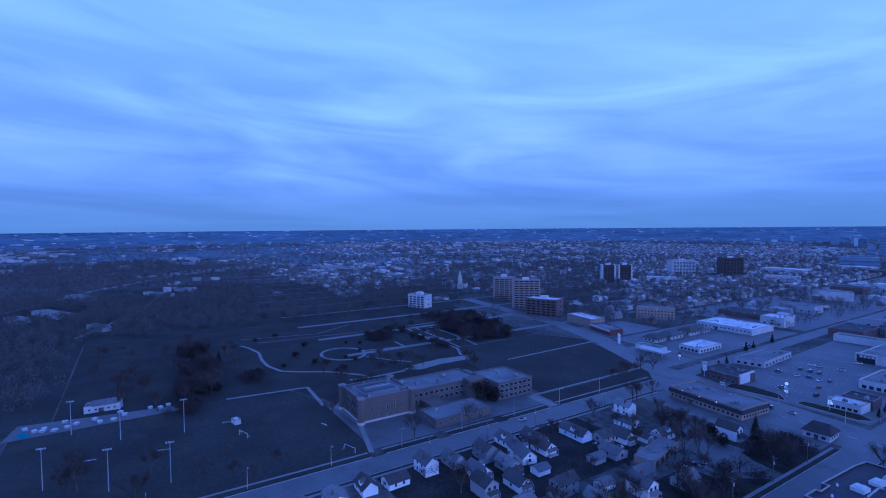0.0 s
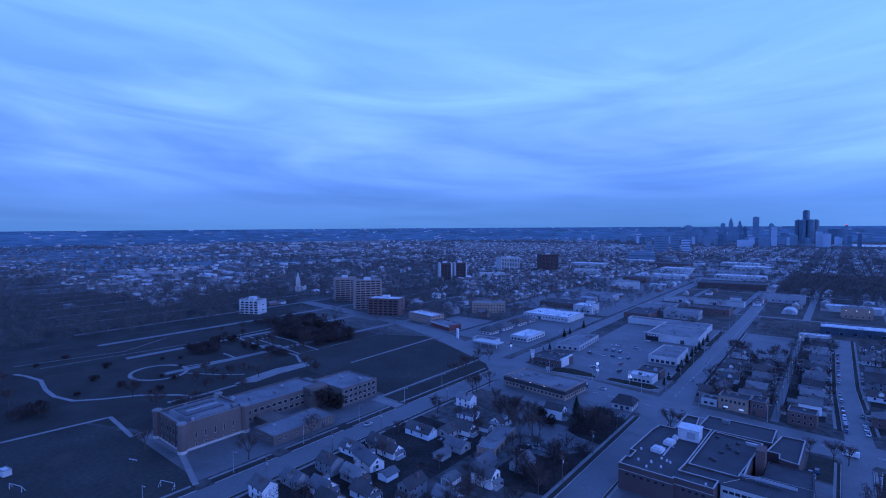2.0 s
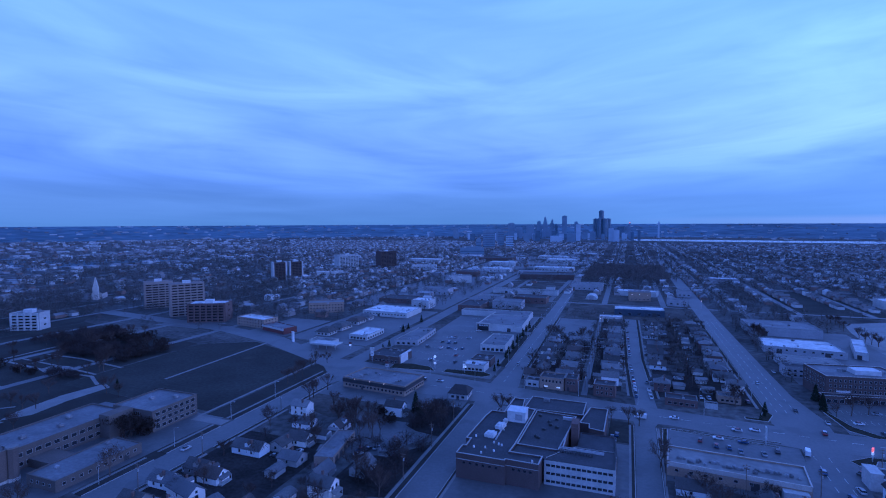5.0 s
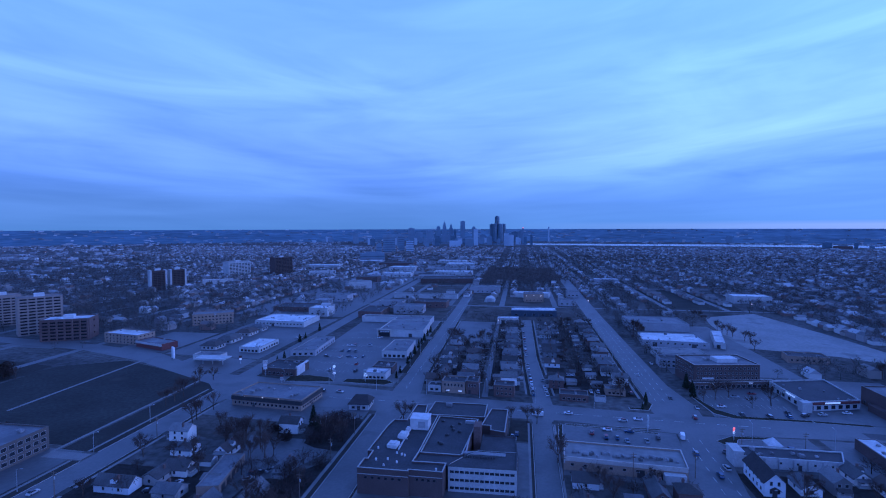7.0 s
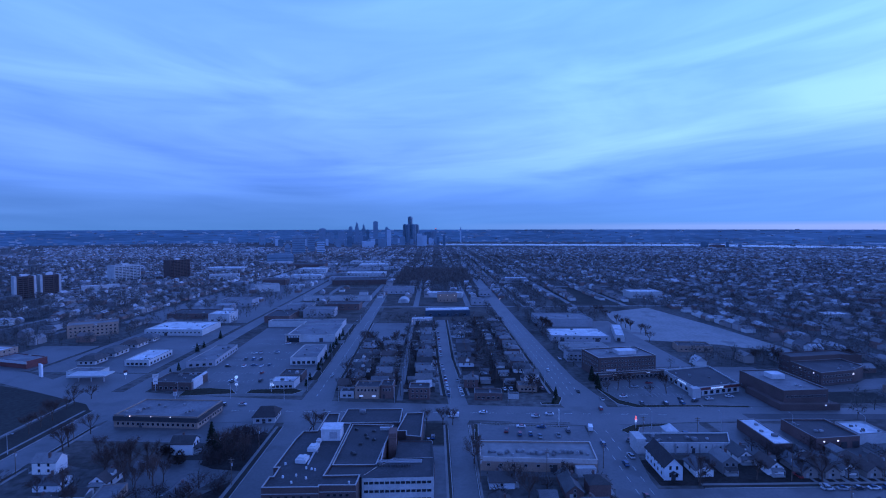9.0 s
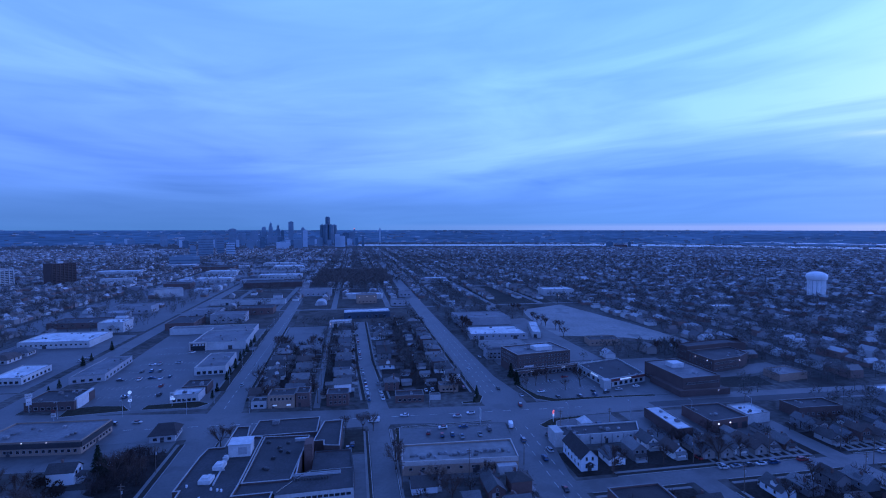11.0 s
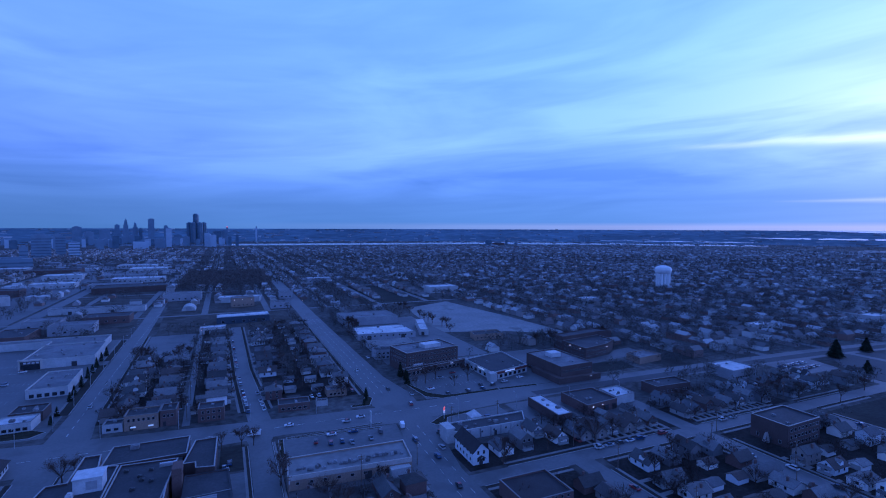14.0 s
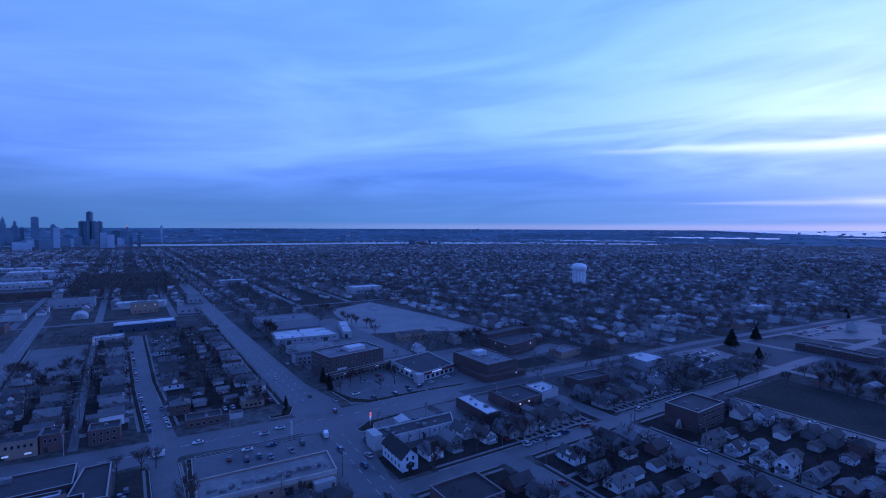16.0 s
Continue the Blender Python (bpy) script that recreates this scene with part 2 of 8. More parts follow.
DARK_METAL = material("dark_painted_metal", (0.05, 0.05, 0.052), 0.5, 0.5, 0.15, 3.0, 0.1)
GLASS = material("dark_window_glass", (0.028, 0.031, 0.036), 0.12, 0.8, 0.3, 2.0, 0.1, spec=0.6)
FRAME = material("pale_window_frame", (0.34, 0.34, 0.33), 0.6, 0.5, 0.1, 3.0, 0.1)
WOOD = material("weathered_pole_wood", (0.14, 0.115, 0.09), 0.9, 0.6, 0.2, 4.0, 0.2)
BARK = material("grey_brown_bark", (0.085, 0.070, 0.058), 0.95, 0.8, 0.2, 5.0, 0.2, shift=0.25, spec=0.06)
TWIG = material("bare_twigs", (0.068, 0.054, 0.046), 0.95, 0.3, 0.2, 2.0, 0.2, shift=0.3, spec=0.06)
NEEDLE = material("dark_evergreen", (0.026, 0.034, 0.022), 0.9, 0.4, 0.3, 2.5, 0.25, shift=0.2, spec=0.06)
RUSSET_CROWN = material("dark_russet_sprays", (0.040, 0.033, 0.028), 0.95, 0.4, 0.3, 2.5, 0.25, shift=0.2, spec=0.06)
HEDGE = material("dark_shrub", (0.034, 0.034, 0.024), 0.95, 0.4, 0.3, 2.5, 0.3, spec=0.06)
WATER = material("river_water", (0.10, 0.12, 0.14), 0.22, 0.004, 0.1, 0.03, 0.1, spec=0.8)
PAINTS = material("car_paint", (0.3, 0.3, 0.3), 0.3, 0.8, 0.05, 4.0, 0.04, spec=0.6, tones=[(0.62, 0.62, 0.62), (0.03, 0.03, 0.035), (0.30, 0.31, 0.33), (0.66, 0.66, 0.65), (0.05, 0.05, 0.06), (0.16, 0.02, 0.02), (0.03, 0.05, 0.13), (0.42, 0.42, 0.42)])
WHITE_PAINT = material("white_vehicle_paint", (0.72, 0.72, 0.71), 0.35, 0.8, 0.06, 4.0, 0.05, spec=0.5)
TYRE = material("tyre_rubber", (0.02, 0.02, 0.02), 0.9, 1.0, 0.1, 5.0, 0.1)
# tower colours hold a blue tint that paints in the haze of distance
TOWER_DARK = material("dark_hazed_tower_glass", (0.120, 0.150, 0.195), 0.35, 0.01, 0.12, 0.06, 0.2, spec=0.5)
TOWER_GREY = material("grey_hazed_tower_stone", (0.215, 0.250, 0.300), 0.7, 0.01, 0.06, 0.06, 0.08)
TOWER_PALE = material("pale_hazed_tower_concrete", (0.44, 0.48, 0.54), 0.7, 0.01, 0.06, 0.06, 0.06)
TANK_WHITE = material("white_tank_paint", (0.74, 0.74, 0.73), 0.6, 0.1, 0.08, 1.0, 0.06)
WARM_LAMP = lamp_material("warm_lamp", (1.0, 0.62, 0.32), 2.6)
COOL_LAMP = lamp_material("cool_lamp", (1.0, 0.75, 0.5), 2.6)
RED_LAMP = lamp_material("red_lamp", (1.0, 0.13, 0.06), 1.0)
SIGN_LAMP = lamp_material("lit_sign_face", (0.95, 0.85, 0.7), 0.32)

# ---------------------------------------------------------------- building blocks


class Geo:
    """Collects corners and faces of one mesh."""

    def __init__(self):
        self.v, self.f = [], []

    def add(self, verts, faces):
        n = len(self.v)
        self.v += [tuple(p) for p in verts]
        self.f += [tuple(i + n for i in face) for face in faces]
        return self

    def box(self, x0, y0, z0, x1, y1, z1):
        return self.prism([(x0, y0), (x1, y0), (x1, y1), (x0, y1)], z0, z1)

    def prism(self, poly, z0, z1, top=None):
        n = len(poly)
        top = top or poly
        faces = [tuple(range(n))[::-1], tuple(range(n, 2 * n))] + [(k, (k + 1) % n, n + (k + 1) % n, n + k) for k in range(n)]
        return self.add([(x, y, z0) for x, y in poly] + [(x, y, z1) for x, y in top], faces)

    def tube(self, a, b, ra, rb, sides=6):
        a, b = Vector(a), Vector(b)
        d = (b - a).normalized()
        u = d.orthogonal().normalized()
        w = d.cross(u)
        ring = [(math.cos(2 * math.pi * k / sides), math.sin(2 * math.pi * k / sides)) for k in range(sides)]
        return self.add([a + (u * c + w * s) * ra for c, s in ring] + [b + (u * c + w * s) * rb for c, s in ring],
                        [(k, (k + 1) % sides, sides + (k + 1) % sides, sides + k) for k in range(sides)] + [tuple(range(sides))[::-1], tuple(range(sides, 2 * sides))])

    def slab(self, quad, thick):
        """A sheet through four corners with a thickness downwards."""
        q = [Vector(p) for p in quad]
        low = [p - Vector((0, 0, thick)) for p in q]
        return self.add(q + low, [(0, 1, 2, 3), (7, 6, 5, 4)] + [(k, k + 4, (k + 1) % 4 + 4, (k + 1) % 4) for k in range(4)])

    def mesh(self, name, *mats):
        me = bpy.data.meshes.new(name)
        me.from_pydata(self.v, [], self.f)
        for m in mats:
            me.materials.append(m)
        return me


def part(name, shape, mat, parent, label="", m=None):
    """One mesh object under a thing or under a part."""
    me = shape if isinstance(shape, bpy.types.Mesh) else shape.mesh(name, mat)
    ob = new(name, me)
    ob.parent = parent
    if m is not None:
        ob.matrix_basis = m
    return tagged(ob, label) if label else ob


def thing(name, m, label, category, group=""):
    ob = new(name)
    ob.empty_display_size = 0.5
    ob.matrix_basis = m
    return tagged(ob, label, category, group)


def setting(name, geo, mat, label):
    return tagged(new(name, geo.mesh(name, mat)), label, name.split("_")[0], kind="structure")


def inset(poly, d):
    """The corners of a right-handed polygon moved inwards by d."""
    n, res = len(poly), []
    for k in range(n):
        a, b, c = Vector(poly[k - 1]), Vector(poly[k]), Vector(poly[(k + 1) % n])
        u, w = (b - a).normalized(), (c - b).normalized()
        nu, nw = Vector((-u.y, u.x)), Vector((-w.y, w.x))
        mid = nu + nw
        res.append(tuple(b + mid * (d / max(0.3, mid.dot(nu)))))
    return res


WINDOWS = {}


def window_mesh(w, h, frame_mat=None, glass_mat=None):
    """A framed pane that looks along -y, its middle at the origin; shared by all windows of one size."""
    key = (w, h, frame_mat, glass_mat)
    if key not in WINDOWS:
        b = 0.09
        g = Geo()
        g.box(-w / 2, -0.09, -h / 2, -w / 2 + b, 0.04, h / 2).box(w / 2 - b, -0.09, -h / 2, w / 2, 0.04, h / 2)
        g.box(-w / 2 + b, -0.09, h / 2 - b, w / 2 - b, 0.04, h / 2).box(-w / 2 + b, -0.12, -h / 2, w / 2 - b, 0.04, -h / 2 + b)
        n = len(g.f)
        g.box(-w / 2 + b, -0.04, -h / 2 + b, w / 2 - b, 0.03, h / 2 - b)
        me = g.mesh("window", frame_mat or FRAME, glass_mat or GLASS)
        for p in me.polygons:
            p.material_index = 1 if p.index >= n else 0
        WINDOWS[key] = me
    return WINDOWS[key]


def place_windows(parent, a, b, rows, cols, w, h, sill, storey, margin=1.0, frame_mat=None, name="window", skip=()):
    """Rows of windows on the wall that runs from a to b (its outside to the right)."""
    a, b = Vector(a), Vector(b)
    length, u = (b - a).length, (b - a).normalized()
    turn = math.degrees(math.atan2(u.y, u.x))
    for r in range(rows):
        for c in range(cols):
            if (r, c) in skip:
                continue
            s = margin + (length - 2 * margin) * (c + 0.5) / cols
            p = a + u * s
            part(name, window_mesh(w, h, frame_mat), None, parent, m=pose(p.x, p.y, sill + h / 2 + r * storey, 0, 0, turn))


def rooftop_unit(parent, x, y, z, sx, sy, sz, rz=0.0, mat=None):
    key = ("unit", round(sx, 1), round(sy, 1), round(sz, 1))
    if key not in WINDOWS:
        g = Geo()
        g.box(-sx / 2, -sy / 2, 0.15, sx / 2, sy / 2, sz)
        g.box(-sx / 2 + 0.1, -sy / 2 + 0.1, 0, sx / 2 - 0.1, sy / 2 - 0.1, 0.15)
        g.tube((-sx / 5, 0, sz), (-sx / 5, 0, sz + 0.25), min(sx, sy) * 0.28, min(sx, sy) * 0.28, 10)
        g.box(sx * 0.2, -sy / 2 - 0.25, 0.4, sx * 0.42, -sy / 2, sz - 0.2)
        WINDOWS[key] = g.mesh("rooftop_unit", mat or UNIT_METAL)
    return part("rooftop_unit", WINDOWS[key], None, parent, m=pose(x, y, z, 0, 0, rz))


def ring_wall(outer, inner, z0, z1):
    """One closed wall of even height between two loops of corners."""
    n = len(outer)
    g = Geo()
    g.v = [(x, y, z) for loop, z in ((outer, z0), (outer, z1), (inner, z1), (inner, z0)) for x, y in loop]
    for s in range(4):
        a, b = s * n, (s + 1) % 4 * n
        g.f += [(a + k, a + (k + 1) % n, b + (k + 1) % n, b + k) for k in range(n)]
    return g


def flat_block(parent, poly, h, wall_mat, roof_mat, parapet=0.6, coping=None, base=0.0, wall_name="wall", thick=0.35):
    """Walls round a right-handed polygon with a parapet, a coping on it and a roof deck within."""
    inner = inset(poly, thick)
    part(wall_name, ring_wall(poly, inner, base, h + parapet), wall_mat, parent)
    part("coping", ring_wall(inset(poly, -0.08), inset(poly, thick + 0.08), h + parapet, h + parapet + 0.14), coping or CONCRETE, parent)
    part("roof", Geo().prism(inner, h - 0.25, h), roof_mat, parent)


def rect(x0, y0, x1, y1):
    return [(x0, y0), (x1, y0), (x1, y1), (x0, y1)]


def door(parent, a, b, at, w=1.1, h=2.1, mat=None, name="door"):
    """A door on the wall from a to b, at metres from a."""
    a, b = Vector(a), Vector(b)
    u = (b - a).normalized()
    p = a + u * at
    key = ("door", w, h, mat)
    if key not in WINDOWS:
        g = Geo().box(-w / 2, -0.07, 0, w / 2, 0.05, h)
        g.box(-w / 2 - 0.1, -0.1, 0, -w / 2, 0.05, h + 0.1).box(w / 2, -0.1, 0, w / 2 + 0.1, 0.05, h + 0.1).box(-w / 2, -0.1, h, w / 2, 0.05, h + 0.1)
        WINDOWS[key] = g.mesh("door", mat or DARK_METAL)
    return part(name, WINDOWS[key], None, parent, m=pose(p.x, p.y, 0.02, 0, 0, math.degrees(math.atan2(u.y, u.x))))

# ---------------------------------------------------------------- ground and roads
rings = [0, 60, 150, 300, 500, 800, 1200, 1700, 2300, 3000, 3600]
sides = 96
g = Geo()
g.v.append((0, 0, 0))
for r in rings[1:]:
    g.v += [(r * math.sin(2 * math.pi * k / sides), r * math.cos(2 * math.pi * k / sides), 0) for k in range(sides)]
g.f += [(0, 1 + (k + 1) % sides, 1 + k) for k in range(sides)]
for i in range(len(rings) - 2):
    a, b = 1 + i * sides, 1 + (i + 1) * sides
    g.f += [(a + k, a + (k + 1) % sides, b + (k + 1) % sides, b + k) for k in range(sides)]
setting("ground", g, EARTH, "flat dull brown winter ground of a spread-out city")

# distance: flat land that goes on to the horizon, haze painted in its blue
HAZE = material("hazed_flat_land", (0.125, 0.155, 0.190), 0.95, 0.0016, 0.3, 0.012, 0.3, stain=((0.17, 0.20, 0.235), 0.006, 0.6), spec=0.06)
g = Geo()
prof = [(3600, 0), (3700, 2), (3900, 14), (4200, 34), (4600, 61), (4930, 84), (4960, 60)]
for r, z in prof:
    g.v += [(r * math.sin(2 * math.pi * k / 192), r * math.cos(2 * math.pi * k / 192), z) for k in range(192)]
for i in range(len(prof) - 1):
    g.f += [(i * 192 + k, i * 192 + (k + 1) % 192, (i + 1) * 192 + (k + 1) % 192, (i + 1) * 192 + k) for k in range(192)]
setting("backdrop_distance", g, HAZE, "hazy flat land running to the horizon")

OCCUPIED = []          # rectangles that hold no scattered houses or trees


def keep_clear(x0, y0, x1, y1):
    OCCUPIED.append((min(x0, x1), min(y0, y1), max(x0, x1), max(y0, y1)))


def is_free(x, y, pad=0.0):
    return not any(a - pad < x < c + pad and b - pad < y < d + pad for a, b, c, d in OCCUPIED)


def sheet(name, poly, mat, label, z, clear=True):
    setting(name, Geo().prism(poly, 0.0 if z > 0.03 else -0.1, z), mat, label)
    if clear:
        xs, ys = [p[0] for p in poly], [p[1] for p in poly]
        keep_clear(min(xs), min(ys), max(xs), max(ys))


# open ground: lawns, fields, yards
sheet("lawn_sports_field", [(-300, -75), (-187, -75), (-187, 67), (-222, 73), (-262, 72), (-300, 58)], PITCH, "dark mown school sports field", 0.02)
sheet("lawn_school_field", [(-330, 190), (-207, 188), (-207, 268), (-207, 288), (-292, 322), (-330, 300)], PITCH, "wide dark grass field beside the road", 0.022)
sheet("lawn_roadside", [(-204, 184), (-187, 184), (-187, 286), (-204, 288)], LAWN, "grass verge with scattered posts beside the road", 0.024)
sheet("lawn_park", [(-520, -60), (-300, -60), (-300, 60), (-262, 76), (-262, 188), (-330, 192), (-335, 300), (-520, 330)], LAWN, "dull park grass with paths", 0.02)
sheet("lawn_corner", [(-4, 224), (6, 224), (6.4, 249), (-3.4, 249)], PITCH, "small dark lawn beside a low building", 0.05)
sheet("lawn_playing_field", [(291, 98), (352, 98), (356, 167), (291, 168)], PITCH, "dark grass playing field", 0.022)
sheet("lawn_office", [(228, 272), (262, 272), (266, 290), (230, 292)], PITCH, "dark lawn beside offices", 0.024)
sheet("pavement_hall_lot", [(228, 292), (246, 292), (300, 300), (300, 318), (284, 316), (270, 307), (242, 301), (228, 312)], LOT, "asphalt before a brick hall", 0.028)
sheet("lawn_north_field", [(160, 612), (262, 612), (282, 815), (165, 820)], PITCH, "dark open field", 0.022)
sheet("lawn_far_field", [(-170, 690), (-84, 690), (-84, 800), (-175, 800)], PITCH, "brown open field", 0.022)

sheet("lawn_woodland", [(-301, -76), (-301, -61), (-521, -61), (-521, 330), (-640, 430), (-900, 310), (-1000, 60), (-860, -260), (-400, -260)], PITCH, "dark wooded ground beyond a park", 0.015, clear=False)

# paved yards and car parks
sheet("pavement_school_yard", [(-262, 70), (-192, 70), (-192, 184), (-262, 186)], LOT, "worn asphalt yard round a school", 0.04)
sheet("pavement_mall_lot", [(-157, 292), (-78, 292), (-78, 512), (-166, 512)], LOT, "large half-empty asphalt car park of a shopping plaza", 0.042)
sheet("pavement_west_lot", [(-278, 344), (-196, 340), (-196, 505), (-278, 505)], LOT, "asphalt car park before low shops", 0.044)
sheet("pavement_filling_station", [(-250, 312), (-196, 300), (-196, 338), (-250, 342)], ASPHALT, "forecourt of a filling station", 0.046)
sheet("pavement_west_storefronts", [(-330, 350), (-282, 347), (-282, 420), (-330, 420)], ASPHALT, "asphalt beside a red-fronted shop", 0.044)
sheet("pavement_works_yard", [(-61, 150), (6, 150), (6, 222), (-5, 222), (-5, 249), (-61, 250)], LOT, "asphalt round a rambling low building", 0.041)
sheet("pavement_plaza_lot", [(19, 195), (71, 192), (76, 244), (22, 248)], LOT, "asphalt car park before a low plaza", 0.043)
sheet("pavement_strip_lot", [(-168, 232), (-80, 226), (-80, 250), (-100, 268), (-168, 278)], LOT, "worn asphalt beside a low brick building", 0.040)
sheet("pavement_pharmacy_lot", [(103, 270), (226, 267), (228, 345), (108, 345)], LOT, "car park between offices and a shop", 0.041)
sheet("pavement_works_lot", [(104, 347), (186, 347), (186, 520), (106, 520)], LOT, "asphalt yard round pale sheds", 0.043)
sheet("pavement_pale_lot", [(180, 432), (210, 424), (243, 412), (286, 378), (291, 394), (284, 480), (266, 606), (202, 574), (194, 535)], PALE_LOT, "wide empty pale gravel lot", 0.036)
sheet("pavement_fenced_lot", [(-59, 426), (-25, 426), (-25, 514), (-61, 514)], LOT, "empty fenced asphalt lot", 0.041)
sheet("pavement_north_lot", [(-58, 516), (62, 516), (62, 770), (-68, 770)], WASTE, "bare trampled ground round works buildings", 0.022)
sheet("pavement_industry_yards", [(-330, 520), (-196, 520), (-210, 1500), (-330, 1500)], LOT, "worn asphalt yards between industrial sheds", 0.026, clear=False)
sheet("pavement_industry_strip", [(-176, 520), (-82, 520), (-108, 1500), (-196, 1500)], WASTE, "bare ground between industrial sheds", 0.026, clear=False)
sheet("pavement_corner_lot", [(84, 212), (135, 210), (135, 246), (95, 245)], LOT, "asphalt round a white shop", 0.042)
sheet("pavement_east_yards", [(140, 209), (212, 209), (212, 243), (140, 246)], LOT, "asphalt yards behind workshops", 0.040)
sheet("pavement_school_plaza", [(-298, 141), (-291, 152), (-295, 172), (-295, 197), (-305, 201), (-308, 177), (-304, 152)], CONCRETE, "pale paved plaza behind a school", 0.03)
sheet("pavement_garden_court", [(-379, 206), (-368, 203), (-355, 208), (-354, 216), (-368, 219), (-380, 215)], CONCRETE, "pale round court among garden beds", 0.031)
for yx0, yx1, yy0, yy1 in ((88, 127, 20, 171), (144, 199, 20, 171), (213, 277, 20, 171), (-168, -120, 60, 176), (88, 290, 186, 207), (-60, -24, 300, 424), (-19, 1, 296, 512), (20, 72, 294, 528)):
    sheet("lawn_yards", rect(yx0, yy0, yx1, yy1), YARD, "dark winter yards between houses", 0.018, clear=False)
sheet("pavement_east_lot", [(350, 214), (392, 213), (402, 246), (353, 241)], LOT, "car park beside the cross street", 0.032)
sheet("pavement_open_lot", [(383, 200), (388, 174), (440, 137), (506, 200), (456, 234), (420, 234)], NEW_ASPHALT, "wide empty dark asphalt ground by the cross street", 0.030)
sheet("pavement_full_lot", [(508, 206), (562, 173), (645, 197), (668, 228), (512, 231)], LOT, "far car park with parked cars", 0.031)
sheet("pavement_waste_ground", [(-167, 212), (-142, 204), (-119, 208), (-104, 216), (-102, 229), (-167, 232)], WASTE, "bare waste ground behind a strip building", 0.034, clear=False)
sheet("pavement_car_yard", [(-127, 211), (-112, 172), (-96, 174), (-84, 198), (-84, 211)], LOT, "asphalt yard with parked cars", 0.037, clear=False)
for patch in ([(-98, 207), (-99, 230), (-82, 240), (-78.5, 236), (-78.5, 201), (-91, 203)], [(-104, 172), (-92, 176), (-79, 193), (-79, 146), (-104, 140)]):
    sheet("lawn_brush", patch, YARD, "dark overgrown ground with bare shrubs", 0.048, clear=False)
sheet("pavement_yard", [(-318, -75), (-296, -78), (-298, 0), (-306, 2)], LOT, "pale storage yard beside a field", 0.032)
sheet("pavement_apartment_lot", [(-440, 345), (-385, 345), (-375, 375), (-430, 372)], LOT, "car park round apartment blocks", 0.04)

LEVEL = [0.060]


def road_level():
    LEVEL[0] += 0.005
    return LEVEL[0]


def road(name, poly, label, clear=True, mat=None):
    sheet(name, poly, mat or ASPHALT, label, road_level(), clear)


road("road_west", [(-184.5, -900), (-171, -900), (-171, 250), (-166, 262), (-166, 288), (-175, 300), (-180, 560), (-190, 1800), (-204, 1800), (-193, 560), (-188, 300), (-184.5, 280)], "two-lane asphalt road past a school")
road("road_mall", [(-74.5, -300), (-61.5, -300), (-61.5, 262), (-58, 284), (-62, 320), (-66, 600), (-92, 1750), (-106, 1750), (-79, 600), (-75, 320), (-76, 284)], "straight asphalt street beside a shopping plaza")
road("road_middle", [(8, 40), (17, 40), (17.5, 248), (21, 258), (20, 270), (13.5, 374), (12, 530), (2, 530), (5, 359), (9, 272), (6, 260), (8, 248)], "residential street lined with parked cars")
road("road_main", [(66, -400), (85, -400), (86, 190), (95, 244), (98, 285), (93, 320), (92, 400), (91, 560), (92, 1500), (76, 1500), (74, 560), (74, 300), (72, 272), (78, 250), (68, 190)], "wide multi-lane main road")
road("road_cross_street", [(-560, 371), (-355, 345), (-283, 322), (-196, 280), (-180, 262), (-165, 254), (-78, 251), (24, 252), (77, 244), (132, 247), (225, 249), (300, 243), (420, 236), (900, 190), (900, 210), (420, 256), (311, 261), (224, 265), (151, 269), (72, 269), (-49, 281), (-128, 291), (-176, 300), (-204, 301), (-283, 345), (-353, 362), (-560, 388)], "wide cross street with turning lanes", clear=False)
sheet("road_dark_lane", [(165, 250.5), (300, 246), (420, 240), (900, 196), (900, 203), (420, 248.5), (300, 254), (165, 258)], NEW_ASPHALT, "newly laid dark asphalt lane of the cross street", LEVEL[0] + 0.004, False)
for k in range(-56, 90, 2):
    keep_clear(k * 10, 244 - k * 0.3, k * 10 + 20, 290 - k * 0.9) if k > -17 else keep_clear(k * 10, 285, k * 10 + 20, 392)
road("road_side_street", [(86, 174.5), (420, 173), (640, 165), (640, 173), (420, 182), (86, 183.5)], "residential side street with parked cars")
road("road_house_street", [(130.5, -260), (140.5, -260), (140.5, 175), (130.5, 175)], "residential street with grass verges")
road("road_school_street", [(201.5, -260), (211, -260), (211, 173), (212, 232), (202, 232), (201.5, 173)], "narrow residential street")
road("road_field_street", [(279, -260), (289, -260), (289, 170), (279, 170)], "narrow residential street beside a field")
road("road_back_alley", [(-21, 282), (-17.5, 282), (-20, 512), (-23.5, 512)], "narrow back alley")
road("road_park_drive", [(-206, 176), (-186, 176), (-186, 182), (-206, 182)], "short drive to a school", mat=CONCRETE)

# kerbs, verges and pavements along the roads: a pale kerb, a dark verge and a walk
KERBS, WALKS, VERGES = Geo(), Geo(), Geo()


def edge_y(x, y0, y1, out, walk_off=2.2, verge=True, walk_w=1.4):
    """Along y at x; out: +1 if the land lies towards +x."""
    KERBS.prism(rect(min(x, x + out * 0.28), y0, max(x, x + out * 0.28), y1), 0, 0.20)
    if verge:
        VERGES.prism(rect(min(x + out * 0.28, x + out * walk_off), y0, max(x + out * 0.28, x + out * walk_off), y1), 0, 0.14)
    a, b = x + out * walk_off, x + out * (walk_off + walk_w)
    WALKS.prism(rect(min(a, b), y0, max(a, b), y1), 0, 0.17)


